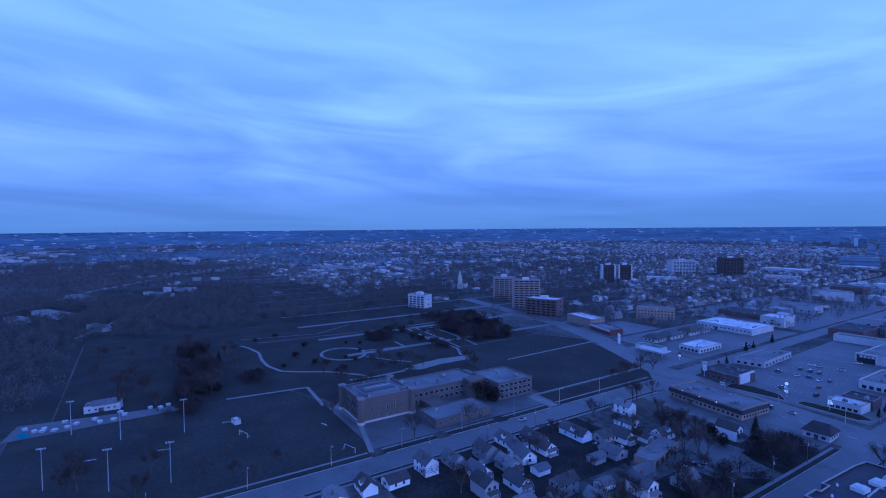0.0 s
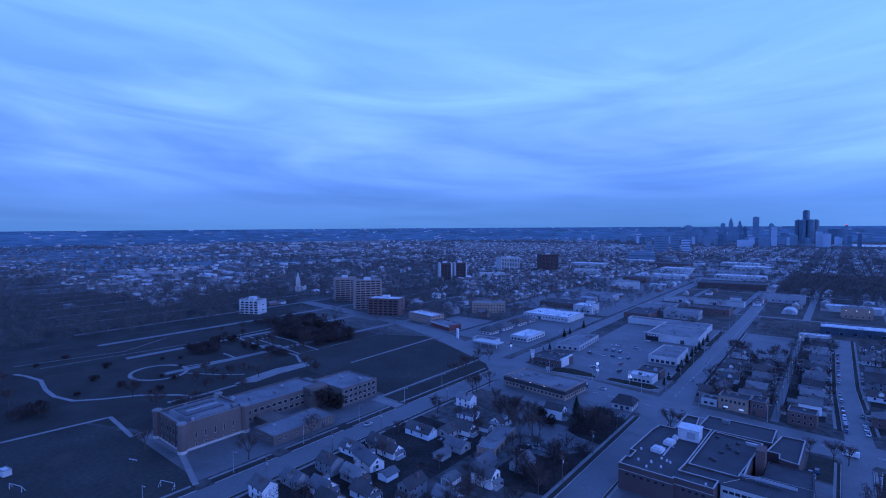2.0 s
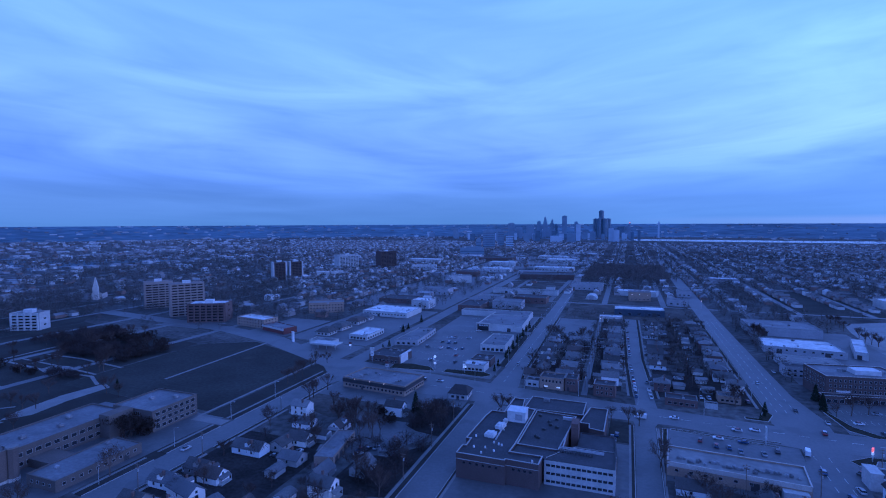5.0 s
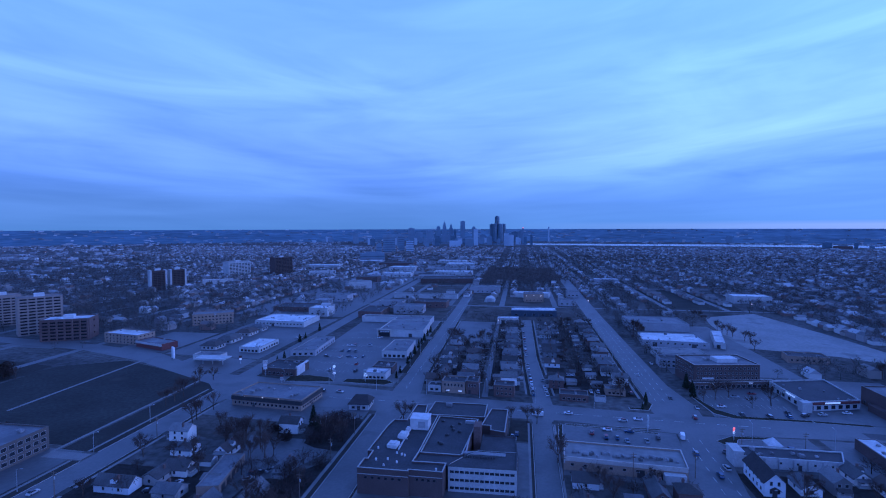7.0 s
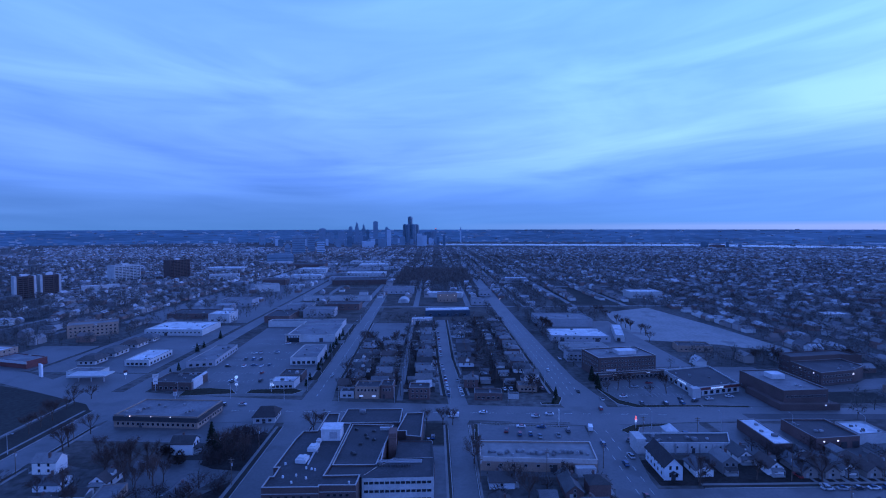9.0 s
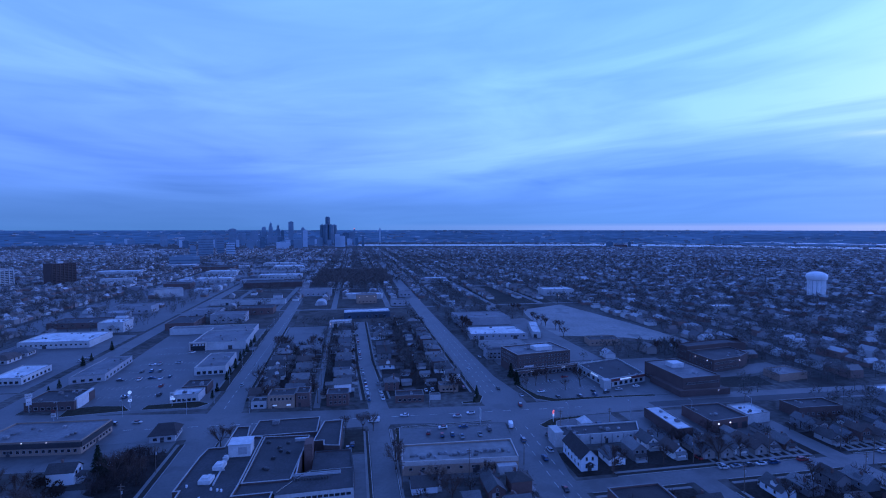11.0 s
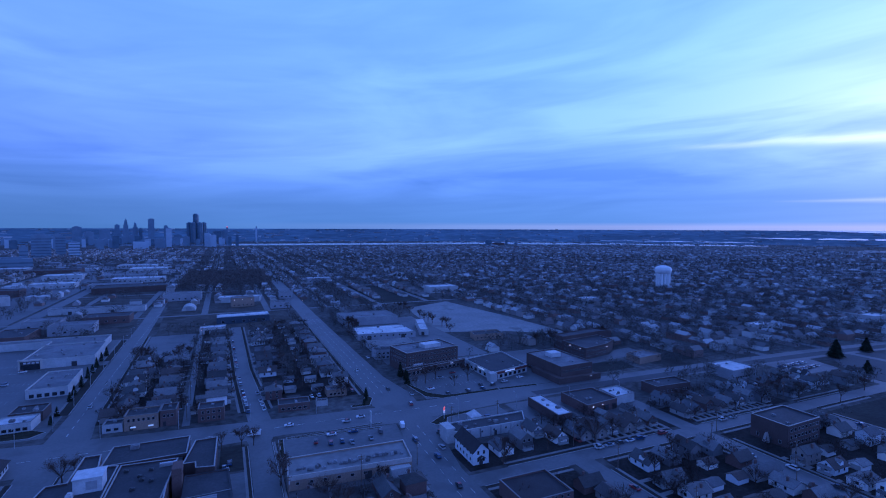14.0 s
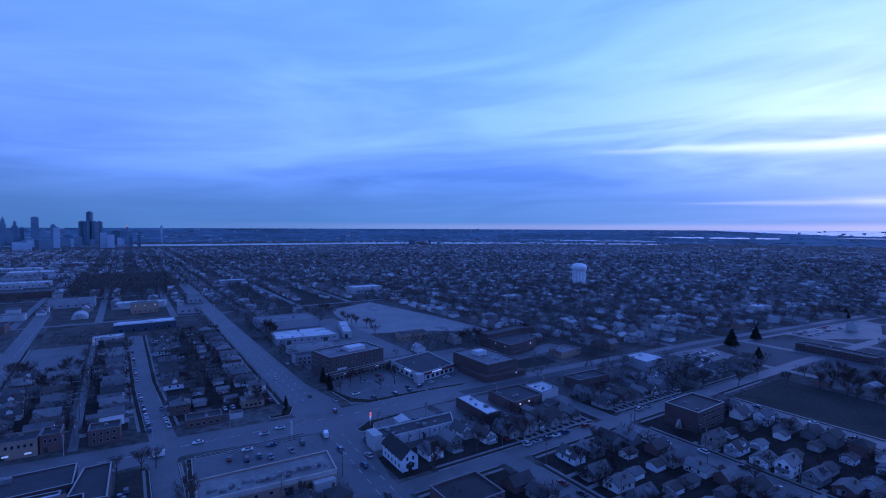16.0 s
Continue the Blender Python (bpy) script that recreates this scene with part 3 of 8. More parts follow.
def edge_x(y, x0, x1, out, walk_off=2.2, verge=True, walk_w=1.4):
    KERBS.prism(rect(x0, min(y, y + out * 0.28), x1, max(y, y + out * 0.28)), 0, 0.20)
    if verge:
        VERGES.prism(rect(x0, min(y + out * 0.28, y + out * walk_off), x1, max(y + out * 0.28, y + out * walk_off)), 0, 0.14)
    a, b = y + out * walk_off, y + out * (walk_off + walk_w)
    WALKS.prism(rect(x0, min(a, b), x1, max(a, b)), 0, 0.17)


for y0, y1 in ((-300, 66), (73, 101), (108, 138), (144, 175), (184, 270)):
    edge_y(-184.8, y0, y1, -1, 4.2)
for y0, y1 in ((-300, 80), (86, 150), (156, 205), (212, 248)):
    edge_y(-170.7, y0, y1, 1, 2.0)
for y0, y1 in ((120, 246),):
    edge_y(-61.2, y0, y1, 1, 1.2, walk_w=1.0)
    edge_y(-74.8, y0, y1, -1, 2.4)


def edge_line(a, b, out, walk_off=2.2, walk_w=1.3):
    """Along a slanting line from a to b, y growing; out: +1 if the land lies towards +x."""
    for geo, d0, d1, z in ((KERBS, 0.0, 0.28, 0.20), (VERGES, 0.28, walk_off, 0.14), (WALKS, walk_off, walk_off + walk_w, 0.17)):
        x0, x1 = sorted((out * d0, out * d1))
        geo.prism([(a[0] + x0, a[1]), (a[0] + x1, a[1]), (b[0] + x1, b[1]), (b[0] + x0, b[1])], 0, z)


edge_line((-61.6, 322), (-63.3, 420), 1, 2.0)
edge_line((-63.4, 428), (-64.9, 515), 1, 2.0)
edge_line((-75.3, 322), (-77.2, 424), -1, 5.0)
edge_line((-77.3, 436), (-78.2, 508), -1, 4.4)
edge_line((8.0, 290), (5.0, 359), -1)
edge_line((5.0, 359), (2.0, 528), -1)
edge_line((18.6, 290), (13.6, 374), 1)
edge_line((13.6, 374), (12.2, 528), 1)
edge_line((7.7, 150), (7.7, 246), -1, 1.4, 1.0)
edge_line((17.4, 150), (17.8, 246), 1, 0.5, 0.9)
for y0, y1 in ((292, 330), (336, 540)):
    edge_y(73.5, y0, y1, -1, 2.6)
for y0, y1 in ((20, 165),):
    edge_y(130.2, y0, y1, -1)
    edge_y(140.8, y0, y1, 1)
    edge_y(201.2, y0, y1, -1)
    edge_y(211.3, y0, y1, 1)
    edge_y(278.7, y0, y1, -1)
    edge_y(289.3, y0, y1, 1)
for x0, x1 in ((104, 196), (216, 276), (294, 340)):
    edge_x(183.6, x0, x1, 1)
for x0, x1 in ((88, 127), (145, 198), (216, 276), (294, 340)):
    edge_x(174.2, x0, x1, -1)
for x0, x1 in ((24, 70),):
    edge_x(248.4, x0, x1, -1, 1.4, walk_w=0.8)
setting("kerb_lines", KERBS, KERB, "pale concrete kerbs along streets")
setting("pavement_walks", WALKS, CONCRETE, "pale concrete footways along streets")
setting("lawn_verges", VERGES, LAWN, "strips of dark grass between kerb and footway")

# islands of planting in the car parks
for poly in ([(-151, 292), (-118, 296), (-124, 304), (-140, 307), (-152, 304)], [(-113, 296), (-84, 294), (-79, 300), (-86, 305), (-112, 303)], [(104, 274), (112, 268), (150, 268), (150, 271), (116, 272), (108, 280), (103, 300), (101, 300)],
             [(150, 268), (176, 266), (176, 269), (150, 271)], [(92, 238), (94, 234), (100, 235), (103, 241), (120, 243), (120, 245.5), (101, 244.5)], [(61, 274), (71, 273.4), (75.5, 284), (73, 291), (70.5, 285), (68, 277), (61, 277)], [(19.4, 228), (21.6, 228), (23.0, 247), (20.6, 247)], [(24, 246.2), (68, 241.5), (68, 243), (24, 247.6)]):
    setting("kerb_island", Geo().prism(poly, 0, 0.22), KERB, "kerbed island in a car park")
    setting("lawn_island", Geo().prism(inset(poly, 0.35) if Vector(poly[1]).length else poly, 0.1, 0.27), HEDGE, "dark planting on a kerbed island")

# road paint
g = Geo()
for y in range(290, 700, 9):
    g.box(-68.9, y, 0.05, -68.7, y + 4, 0.145)
for x in (78.5, 83.0, 87.5):
    for y in range(290, 560, 10):
        g.box(x, y, 0.05, x + 0.18, y + 4, 0.145)
for x in (73.5, 79.0):
    for y in range(90, 236, 9):
        g.box(x + (y - 90) * 0.04, y, 0.05, x + 0.16 + (y - 90) * 0.04, y + 4, 0.145)
for x in range(-160, 130, 10):
    g.box(x, 263 - 0.045 * x, 0.05, x + 4.5, 263.2 - 0.045 * x, 0.145)
setting("road_markings", g, PAINT, "worn white lane marks")
# stall lines of the plaza's car park
g = Geo()
for row in (318, 336, 354, 372, 390, 420, 440, 460, 480):
    for k in range(16):
        x = -150 + k * 2.7
        if x < -110 or row > 400 and x < -130:
            g.box(x, row, 0.03, x + 0.1, row + 5.2, 0.056)
for k in range(16):
    g.box(108 + k * 2.7, 286, 0.03, 108.1 + k * 2.7, 291.2, 0.056)
    g.box(108 + k * 2.7, 300, 0.03, 108.1 + k * 2.7, 305.2, 0.056)
setting("road_stall_lines", g, PAINT, "faded parking stall lines")

# park paths
def ribbon(pts, w, z=0.06):
    gg = Geo()
    for a, b in zip(pts, pts[1:]):
        a, b = Vector(a), Vector(b)
        s = (b - a).normalized()
        n = Vector((-s.y, s.x)) * w / 2
        a2, b2 = a - s * w * 0.2, b + s * w * 0.2
        gg.prism([tuple(a2 - n), tuple(b2 - n), tuple(b2 + n), tuple(a2 + n)], 0, z)
        z += 0.0007
    return gg


ring = [(-365 + 20 * math.cos(t * math.pi / 16), 121 + 17 * math.sin(t * math.pi / 16)) for t in range(33)]
for name, pts, w in (("pavement_ring_path", ring, 2.6), ("pavement_curving_path", [(-440, 56), (-429, 60), (-408, 64), (-381, 61), (-362, 61), (-343, 66), (-333, 78), (-323, 94), (-305, 109), (-297, 113)], 2.4),
                     ("pavement_field_path", [(-302, 24), (-297, 71), (-260, 69)], 2.2), ("pavement_school_path", [(-206, 181), (-207, 292)], 1.6), ("pavement_field_walk", [(-277, 221), (-281, 322)], 2.0),
                     ("pavement_yard_edge", [(-262, 74), (-222, 76), (-190, 68)], 2.4), ("pavement_park_walk", [(-365, 139), (-359, 174), (-379, 175)], 2.0), ("pavement_ring_walk", [(-346, 133), (-324, 146), (-313, 156)], 1.8), ("pavement_garden_walk", [(-434, 208), (-424, 211), (-378, 207), (-328, 208), (-308, 198)], 2.2), ("pavement_garden_middle_walk", [(-423, 220), (-368, 216), (-330, 212)], 1.8), ("pavement_garden_north_walk", [(-418, 235), (-379, 235), (-329, 229)], 2.0), ("pavement_garden_end_walk", [(-434, 209), (-437, 252)], 2.4), ("pavement_garden_cross_walk", [(-401, 213), (-405, 237)], 1.8), ("pavement_garden_cross_walk", [(-357, 213), (-358, 233)], 1.8), ("pavement_terrace_path", [(-296, 100), (-294, 120), (-295, 140)], 3.0), ("pavement_meadow_track", [(-466, 60), (-460, 87), (-451, 127), (-477, 170)], 0.9), ("pavement_meadow_track", [(-443, 71), (-440, 123), (-435, 180)], 0.8),
                                          ("road_far_lane", [(-900, 20), (-700, -20), (-560, -70)], 3.4)):
    setting(name, ribbon(pts, w), CONCRETE, "pale path through park grass")

# the river and the lake on the skyline
setting("water_river", Geo().prism([(-700, 3080), (-60, 2860), (700, 2760), (1480, 2640), (2120, 2240), (2740, 1760), (2900, 1890), (2320, 2490), (1640, 2990), (700, 3030), (0, 3140), (-700, 3300)], -0.2, 0.03), WATER, "pale river beyond the city")


def cone_strip(az0, az1, r0, r1):
    """A strip of water lying on the far rise, between two bearings and two distances."""
    def z(r):
        return float(np.interp(r, [3600, 3700, 3900, 4200, 4600, 4930], [0, 2, 14, 34, 61, 84])) + 0.8
    n, gg = 24, Geo()
    for share in (0.0, 0.5, 1.0):
        for k in range(n + 1):
            a, full = radians(az0 + (az1 - az0) * k / n), min(1.0, k / 9 + 0.04)
            r = r1 - (r1 - r0) * full * (1 - share) - 25 * math.sin(k * 1.7) * share * full
            gg.v.append((r * math.sin(a), r * math.cos(a), z(r)))
    for row in (0, 1):
        a, b = row * (n + 1), (row + 1) * (n + 1)
        gg.f += [(a + k, b + k, b + k + 1, a + k + 1) for k in range(n)]
    return gg


for az0, az1, r0, r1 in ((61, 92, 4420, 4905), (55, 67, 4080, 4180), (40, 56, 3760, 3800), (70, 92, 4180, 4260)):
    setting("water_lake", cone_strip(az0, az1, r0, r1), WATER, "pale lake water near the horizon")
for poly in ([(1290, 905), (1760, 850), (1660, 560), (1420, 640)], [(1850, 760), (2300, 800), (2250, 640), (1900, 600)], [(2100, 1100), (2700, 1300), (2700, 1200), (2150, 1020)]):
    setting("lawn_far_flats", Geo().prism(poly, 0, 0.05), PALE_LOT, "pale open flats on the edge of the city")
for poly in ([(-1204, -16), (-1326, 214), (-1418, 435), (-1289, 644), (-1504, 931), (-1562, 1373), (-1824, 1605), (-1711, 1061), (-1427, 715), (-1565, 483), (-1440, 234), (-1285, -15)], [(-1520, 655), (-1236, 66), (-985, -78), (-700, -190), (-700, -196), (-990, -88), (-1246, 56), (-1532, 648)], [(-2300, 1395), (-1480, 1180), (-600, 1080), (-600, 1070), (-1480, 1166), (-2300, 1378)]):
    setting("road_railway", Geo().prism(poly, 0, 0.05), PALE_LOT, "pale gravel of a railway line")

# ---------------------------------------------------------------- buildings
def local(poly):
    """The middle of a polygon, and the polygon about it."""
    cx, cy = sum(p[0] for p in poly) / len(poly), sum(p[1] for p in poly) / len(poly)
    return cx, cy, [(x - cx, y - cy) for x, y in poly]


def building(name, poly, h, wall, roof, label, category="building", group="", windows=(), doors=(), units=0, parapet=0.6, coping=None, seed=1, unit_size=2.4):
    """A flat-roofed building on a right-handed polygon. windows: (edge, rows, columns, width, height, sill, storey)."""
    cx, cy, p = local(poly)
    label += " with a flat roof" if len(label.split()) < 4 else ""
    b = thing(name, pose(cx, cy, 0), label, category, group)
    keep_clear(min(x for x, y in poly) - 2, min(y for x, y in poly) - 2, max(x for x, y in poly) + 2, max(y for x, y in poly) + 2)
    flat_block(b, p, h, wall, roof, parapet, coping)
    for edge, rows, cols, w, hh, sill, storey in windows:
        place_windows(b, p[edge], p[(edge + 1) % len(p)], rows, cols, w, hh, sill, storey)
    for edge, at, w, hh in doors:
        door(b, p[edge], p[(edge + 1) % len(p)], at, w, hh)
    rng = random.Random(seed)
    inner = inset(p, 2.6)
    x0, x1 = min(q[0] for q in inner), max(q[0] for q in inner)
    y0, y1 = min(q[1] for q in inner), max(q[1] for q in inner)
    for _ in range(units):
        k = rng.choice((0.5, 0.6, 0.6, 0.9))
        rooftop_unit(b, rng.uniform(x0, x1), rng.uniform(y0, y1), h, unit_size * k, unit_size * 0.8 * k, 1.3 * k, rng.choice((0, 90)))
    return b


def lit_bar(parent, x, y, z, sx, sy, sz, mat, name="lamp"):
    return part(name, Geo().box(x - sx / 2, y - sy / 2, z - sz / 2, x + sx / 2, y + sy / 2, z + sz / 2), mat, parent)


# --- the old school with corner turrets, its wings and gymnasium
SCHOOL_BRICK = material("brown_school_brick", (0.118, 0.098, 0.083), 0.9, 0.12, 0.12, 3.2, 0.18, 0.3)
sch = thing("school", pose(-235.5, 91.5, 0), "old brown brick school with corner turrets and flat-roofed wings", "school")
keep_clear(-262, 70, -192, 190)
SX, SY = 13.5, 15.0
main = rect(-SX, -SY, SX, SY)
flat_block(sch, main, 12.2, SCHOOL_BRICK, GREY_ROOF, 0.9)
for x, y in ((-SX, -SY), (SX, -SY), (SX, SY), (-SX, SY)):
    oct8 = [(x + 2.0 * math.cos(k * math.pi / 4 + 0.39), y + 2.0 * math.sin(k * math.pi / 4 + 0.39)) for k in range(8)]
    turret = part("turret", Geo().prism(oct8, 1.4, 13.2), SCHOOL_BRICK, sch)
    part("turret_base", Geo().prism(inset(oct8, -0.15), 0, 1.4), STONE, turret)
    part("turret_cap", Geo().prism(inset(oct8, -0.2), 13.2, 13.9), CONCRETE, turret, "pale stone turret cap")
part("stone_band", Geo().box(-SX + 2, -SY - 0.12, 0.0, SX - 2, -SY + 0.02, 1.1), STONE, sch)
part("stone_band", Geo().box(SX - 0.02, -SY + 2, 0.0, SX + 0.12, SY - 2, 1.1), STONE, sch)
lantern = part("roof_lantern", Geo().prism(rect(-10, -12, 9.5, 11), 12.2, 13.6, rect(-9, -11, 8.5, 10)), GREY_ROOF, sch, "raised grey roof lantern with dark skylights")
for x in (-5.4, 4.9):
    part("skylight", Geo().prism(rect(x - 1.5, -10, x + 1.5, 8.5), 13.6, 14.0, rect(x - 1.1, -9.6, x + 1.1, 8.1)), DARK_METAL, lantern)
part("skylight", Geo().prism(rect(-3.8, -10, 3.3, -7.6), 13.6, 13.95, rect(-3.6, -9.7, 3.1, -7.9)), DARK_METAL, lantern)
part("deck_ridge", Geo().box(-0.5, -7, 13.6, 0.3, 8, 13.9), GREY_WALL, lantern)
part("arcade_wing", Geo().box(-30, 17, 0, -16.8, 58, 4.0), GREY_ROOF, sch, "low flat-roofed wing behind the school")
part("garden_wing", Geo().box(-24, 62, 0, -2, 78, 5.0), GREY_ROOF, sch, "low flat-roofed wing behind the school")
place_windows(sch, (SX, -SY), (SX, SY), 1, 5, 1.0, 3.2, 4.6, 4, 4.0, STONE)
place_windows(sch, (SX, -SY), (SX, SY), 1, 5, 1.2, 1.0, 1.6, 4, 4.0)
place_windows(sch, (-SX, -SY), (SX, -SY), 2, 6, 1.9, 2.9, 2.2, 4.2, 3.4)
place_windows(sch, (SX, SY), (-SX, SY), 2, 6, 1.8, 2.6, 2.4, 4.4, 3.4)
for k in range(7):
    x = -10.4 + 3.45 * k
    part("pilaster", Geo().box(x - 0.4, -SY - 0.45, 1.1, x + 0.4, -SY, 12.0), SCHOOL_BRICK, sch)
for x, y, w in ((9, 12, 3.4), (-10, 12, 2.0), (-11, -3, 1.6), (11, -9, 1.4)):
    rooftop_unit(sch, x, y, 12.2, w, w * 0.8, 1.6)
OLD_BRICK = material("sooty_buff_brick", (0.120, 0.106, 0.092), 0.9, 0.12, 0.12, 3.2, 0.18, 0.3)
wing_b = rect(-16.5, 15.3, 6.5, 66)
flat_block(sch, wing_b, 8.8, OLD_BRICK, GREY_ROOF, 0.5, OLD_BRICK)
place_windows(sch, (6.5, 15.3), (6.5, 66), 2, 12, 2.4, 1.8, 1.4, 3.8, 4.0)
wing_c = rect(-1.5, 66.3, 25.5, 92.5)
flat_block(sch, wing_c, 9.8, OLD_BRICK, GREY_ROOF, 0.5, OLD_BRICK)
place_windows(sch, (-1.5, 66.3), (25.5, 66.3), 3, 6, 2.6, 1.8, 1.1, 3.1, 9.0)
place_windows(sch, (25.5, 66.3), (25.5, 92.5), 3, 7, 2.5, 1.8, 1.1, 3.1, 1.0)
part("stair_tower", Geo().box(6.2, 54, 0, 13, 66, 11.0), OLD_BRICK, sch)
for x, y in ((-4, 28), (-2, 42), (-9, 50), (8, 80), (18, 86), (-12, 22)):
    rooftop_unit(sch, x, y, 8.8 if y < 66 else 9.8, 2.4, 1.9, 1.2)
gym = rect(22.5, 14.5, 39.5, 49.5)
flat_block(sch, gym, 4.2, OLD_BRICK, GREY_ROOF, 0.3, OLD_BRICK)
place_windows(sch, (39.5, 14.5), (39.5, 49.5), 1, 10, 1.4, 1.2, 1.8, 3.5, 1.5)
place_windows(sch, (22.5, 14.5), (39.5, 14.5), 1, 4, 1.4, 1.2, 1.8, 3.5, 1.5)
door(sch, (39.5, 14.5), (39.5, 49.5), 28.0, 1.9, 2.2)
part("link", Geo().box(6.8, 24, 0, 22.3, 34, 3.6), OLD_BRICK, sch)
for x, y in ((28, 22), (33, 38), (26, 44)):
    rooftop_unit(sch, x, y, 4.2, 1.6, 1.4, 0.9)

# --- the rambling works building with pale copings
wk = thing("works_building", pose(-30, 195, 0), "rambling low brown brick building with dark roofs and pale copings", "building")
keep_clear(-64, 148, 14, 250)


def wl(poly):
    return [(x + 30, y - 195) for x, y in poly]


west = wl([(-59.0, 169.1), (-39.4, 169.1), (-39.3, 170.3), (-26.6, 170.1), (-26.2, 177.4), (-39.2, 177.2), (-38.5, 184.8), (-37.2, 224.2), (-43.6, 226), (-44.8, 237), (-50.4, 237), (-51, 216.6),
           (-57, 216.4), (-58.2, 208.5), (-59.4, 183.3), (-57.3, 183.4), (-57.3, 176.8), (-58.8, 176.8)])
flat_block(wk, west, 9.4, DARK_BRICK, TAR, 0.6, KERB)
part("string_course", Geo().box(-29.0, -26.05, 7.6, -9.4, -25.9, 7.85).box(-9.3, -24.95, 7.6, 3.4, -24.8, 7.85), KERB, wk)
mid = wl([(-38.1, 185.5), (-21.3, 185.4), (-17.8, 223), (-36.6, 224.5)])
flat_block(wk, mid, 9.2, DARK_BRICK, TAR, 0.5, KERB)
part("link_roof", Geo().prism(wl([(-39, 177.6), (-26, 177.6), (-21.4, 185.1), (-38, 185.2)]), 0, 9.1), TAR, wk)
ne = wl([(-16.3, 220.4), (-12, 220.3), (-11.7, 215.4), (-5.1, 213.9), (-4.4, 241.9), (-12.9, 241.7)])
flat_block(wk, ne, 7.6, DARK_BRICK, TAR, 0.5, KERB)
north = wl([(-44.2, 231), (-15.4, 231.4), (-15.2, 249), (-43.2, 249)])
flat_block(wk, north, 7.2, DARK_BRICK, TAR, 0.4, KERB)
rooftop_unit(wk, -5, 50, 7.2, 3.0, 2.4, 1.6)
part("link_roof", Geo().prism(wl([(-36.3, 225), (-18, 223.4), (-16.5, 231), (-43.4, 230.7), (-43.2, 226.5)]), 0, 6.4), TAR, wk)
east = wl([(-15, 191.8), (0.8, 192.4), (-0.4, 213.4), (-15, 213.4)])
flat_block(wk, east, 6.2, RED_BRICK, TAR, 0.3, TAR)
office = wl([(-25.4, 175.6), (0.4, 176.2), (0.5, 191.6), (-15.2, 191.2), (-21, 184.6), (-25.4, 178)])
flat_block(wk, office, 9.4, WHITE_WALL, TAR, 0.3, TAR)
for z in (1.0, 4.1, 7.2):
    place_windows(wk, office[0], office[1], 1, 13, 1.7, 1.15, z, 3.4, 0.6)
    place_windows(wk, office[1], office[2], 1, 6, 1.7, 1.15, z, 3.4, 0.8)
place_windows(wk, west[0], west[1], 1, 6, 1.2, 1.0, 6.0, 3.6, 2.0, DARK_METAL)
place_windows(wk, west[2], west[3], 1, 4, 1.2, 1.0, 6.0, 3.6, 2.0, DARK_METAL)
place_windows(wk, west[17], west[0], 1, 2, 1.2, 1.0, 6.0, 3.6, 1.0, DARK_METAL)
ph_room = part("penthouse", Geo().box(-17.2, 12.6, 9.4, -9.0, 19.6, 14.2).box(-17.5, 12.3, 14.2, -8.7, 19.9, 14.45), PALE_METAL, wk, "pale sheet-metal plant room")
part("penthouse_door", Geo().box(-13.6, 12.5, 10.4, -10.4, 12.6, 13.2), GREY_WALL, ph_room)
for x, y, sx2, sy2 in ((-20.3, -5.4, 4.2, 4.4), (-18.4, 4.6, 3.6, 5.0), (-17.6, 10.4, 1.8, 1.8)):
    part("air_handler", Geo().box(-sx2 / 2, -sy2 / 2, 0.2, sx2 / 2, sy2 / 2, 1.5).box(-sx2 * 0.3, -sy2 * 0.3, 1.5, sx2 * 0.3, sy2 * 0.25, 2.1).box(-0.5, sy2 / 2, 0.3, 0.5, sy2 / 2 + 1.4, 1.1).box(-sx2 / 2 + 0.2, -sy2 / 2 + 0.2, 0, sx2 / 2 - 0.2, sy2 / 2 - 0.2, 0.2), PALE_METAL, wk, m=pose(x, y, 9.4, 0, 0, -6))
part("service_duct", Geo().box(-17.6, -8.5, 9.4, -17.1, 2.0, 9.9).box(-17.4, 2.0, 9.4, -16.0, 2.5, 9.9), METAL, wk)
for x, y in ((2, 15), (4, 22), (0, 9), (-2, 1), (-1, 0), (5, 13), (-4, 24), (1, 18)):
    rooftop_unit(wk, x, y, 9.2, 1.5, 1.2, 0.8, mat=DARK_METAL)
for x, y in ((-24, -18), (-19.5, -17), (-17.2, -11.5), (-15, -12.4), (-19.8, -22), (-15.4, -19), (-26, -8), (-13.6, -13), (0.6, -22.5)):
    part("roof_vent", Geo().tube((x, y, 9.4), (x, y, 10.2), 0.42, 0.36, 8), PALE_METAL, wk)
part("pipe_rack", Geo().box(9, -6.5, 9.4, 26, -6.1, 10.0).box(9, -7.6, 9.4, 26, -7.2, 9.9), GREY_WALL, wk)
for k in range(14):
    part("roof_fan", Geo().tube((8.6 + k, -10.4, 9.4), (8.6 + k, -10.4, 10.3), 0.36, 0.3, 7), DARK_METAL, wk)
part("stack_shaft", Geo().box(11.5, 10.5, 0, 14.6, 17.0, 13.2).box(11.3, 10.3, 11.0, 14.8, 17.2, 11.5), RED_BRICK, wk)
part("flue", Geo().box(6.5, 23.4, 9.2, 12.0, 24.6, 10.4), METAL, wk)
part("rail_rack", Geo().box(10.0, -7.8, 9.2, 10.3, 8.0, 10.4), GREY_WALL, wk)

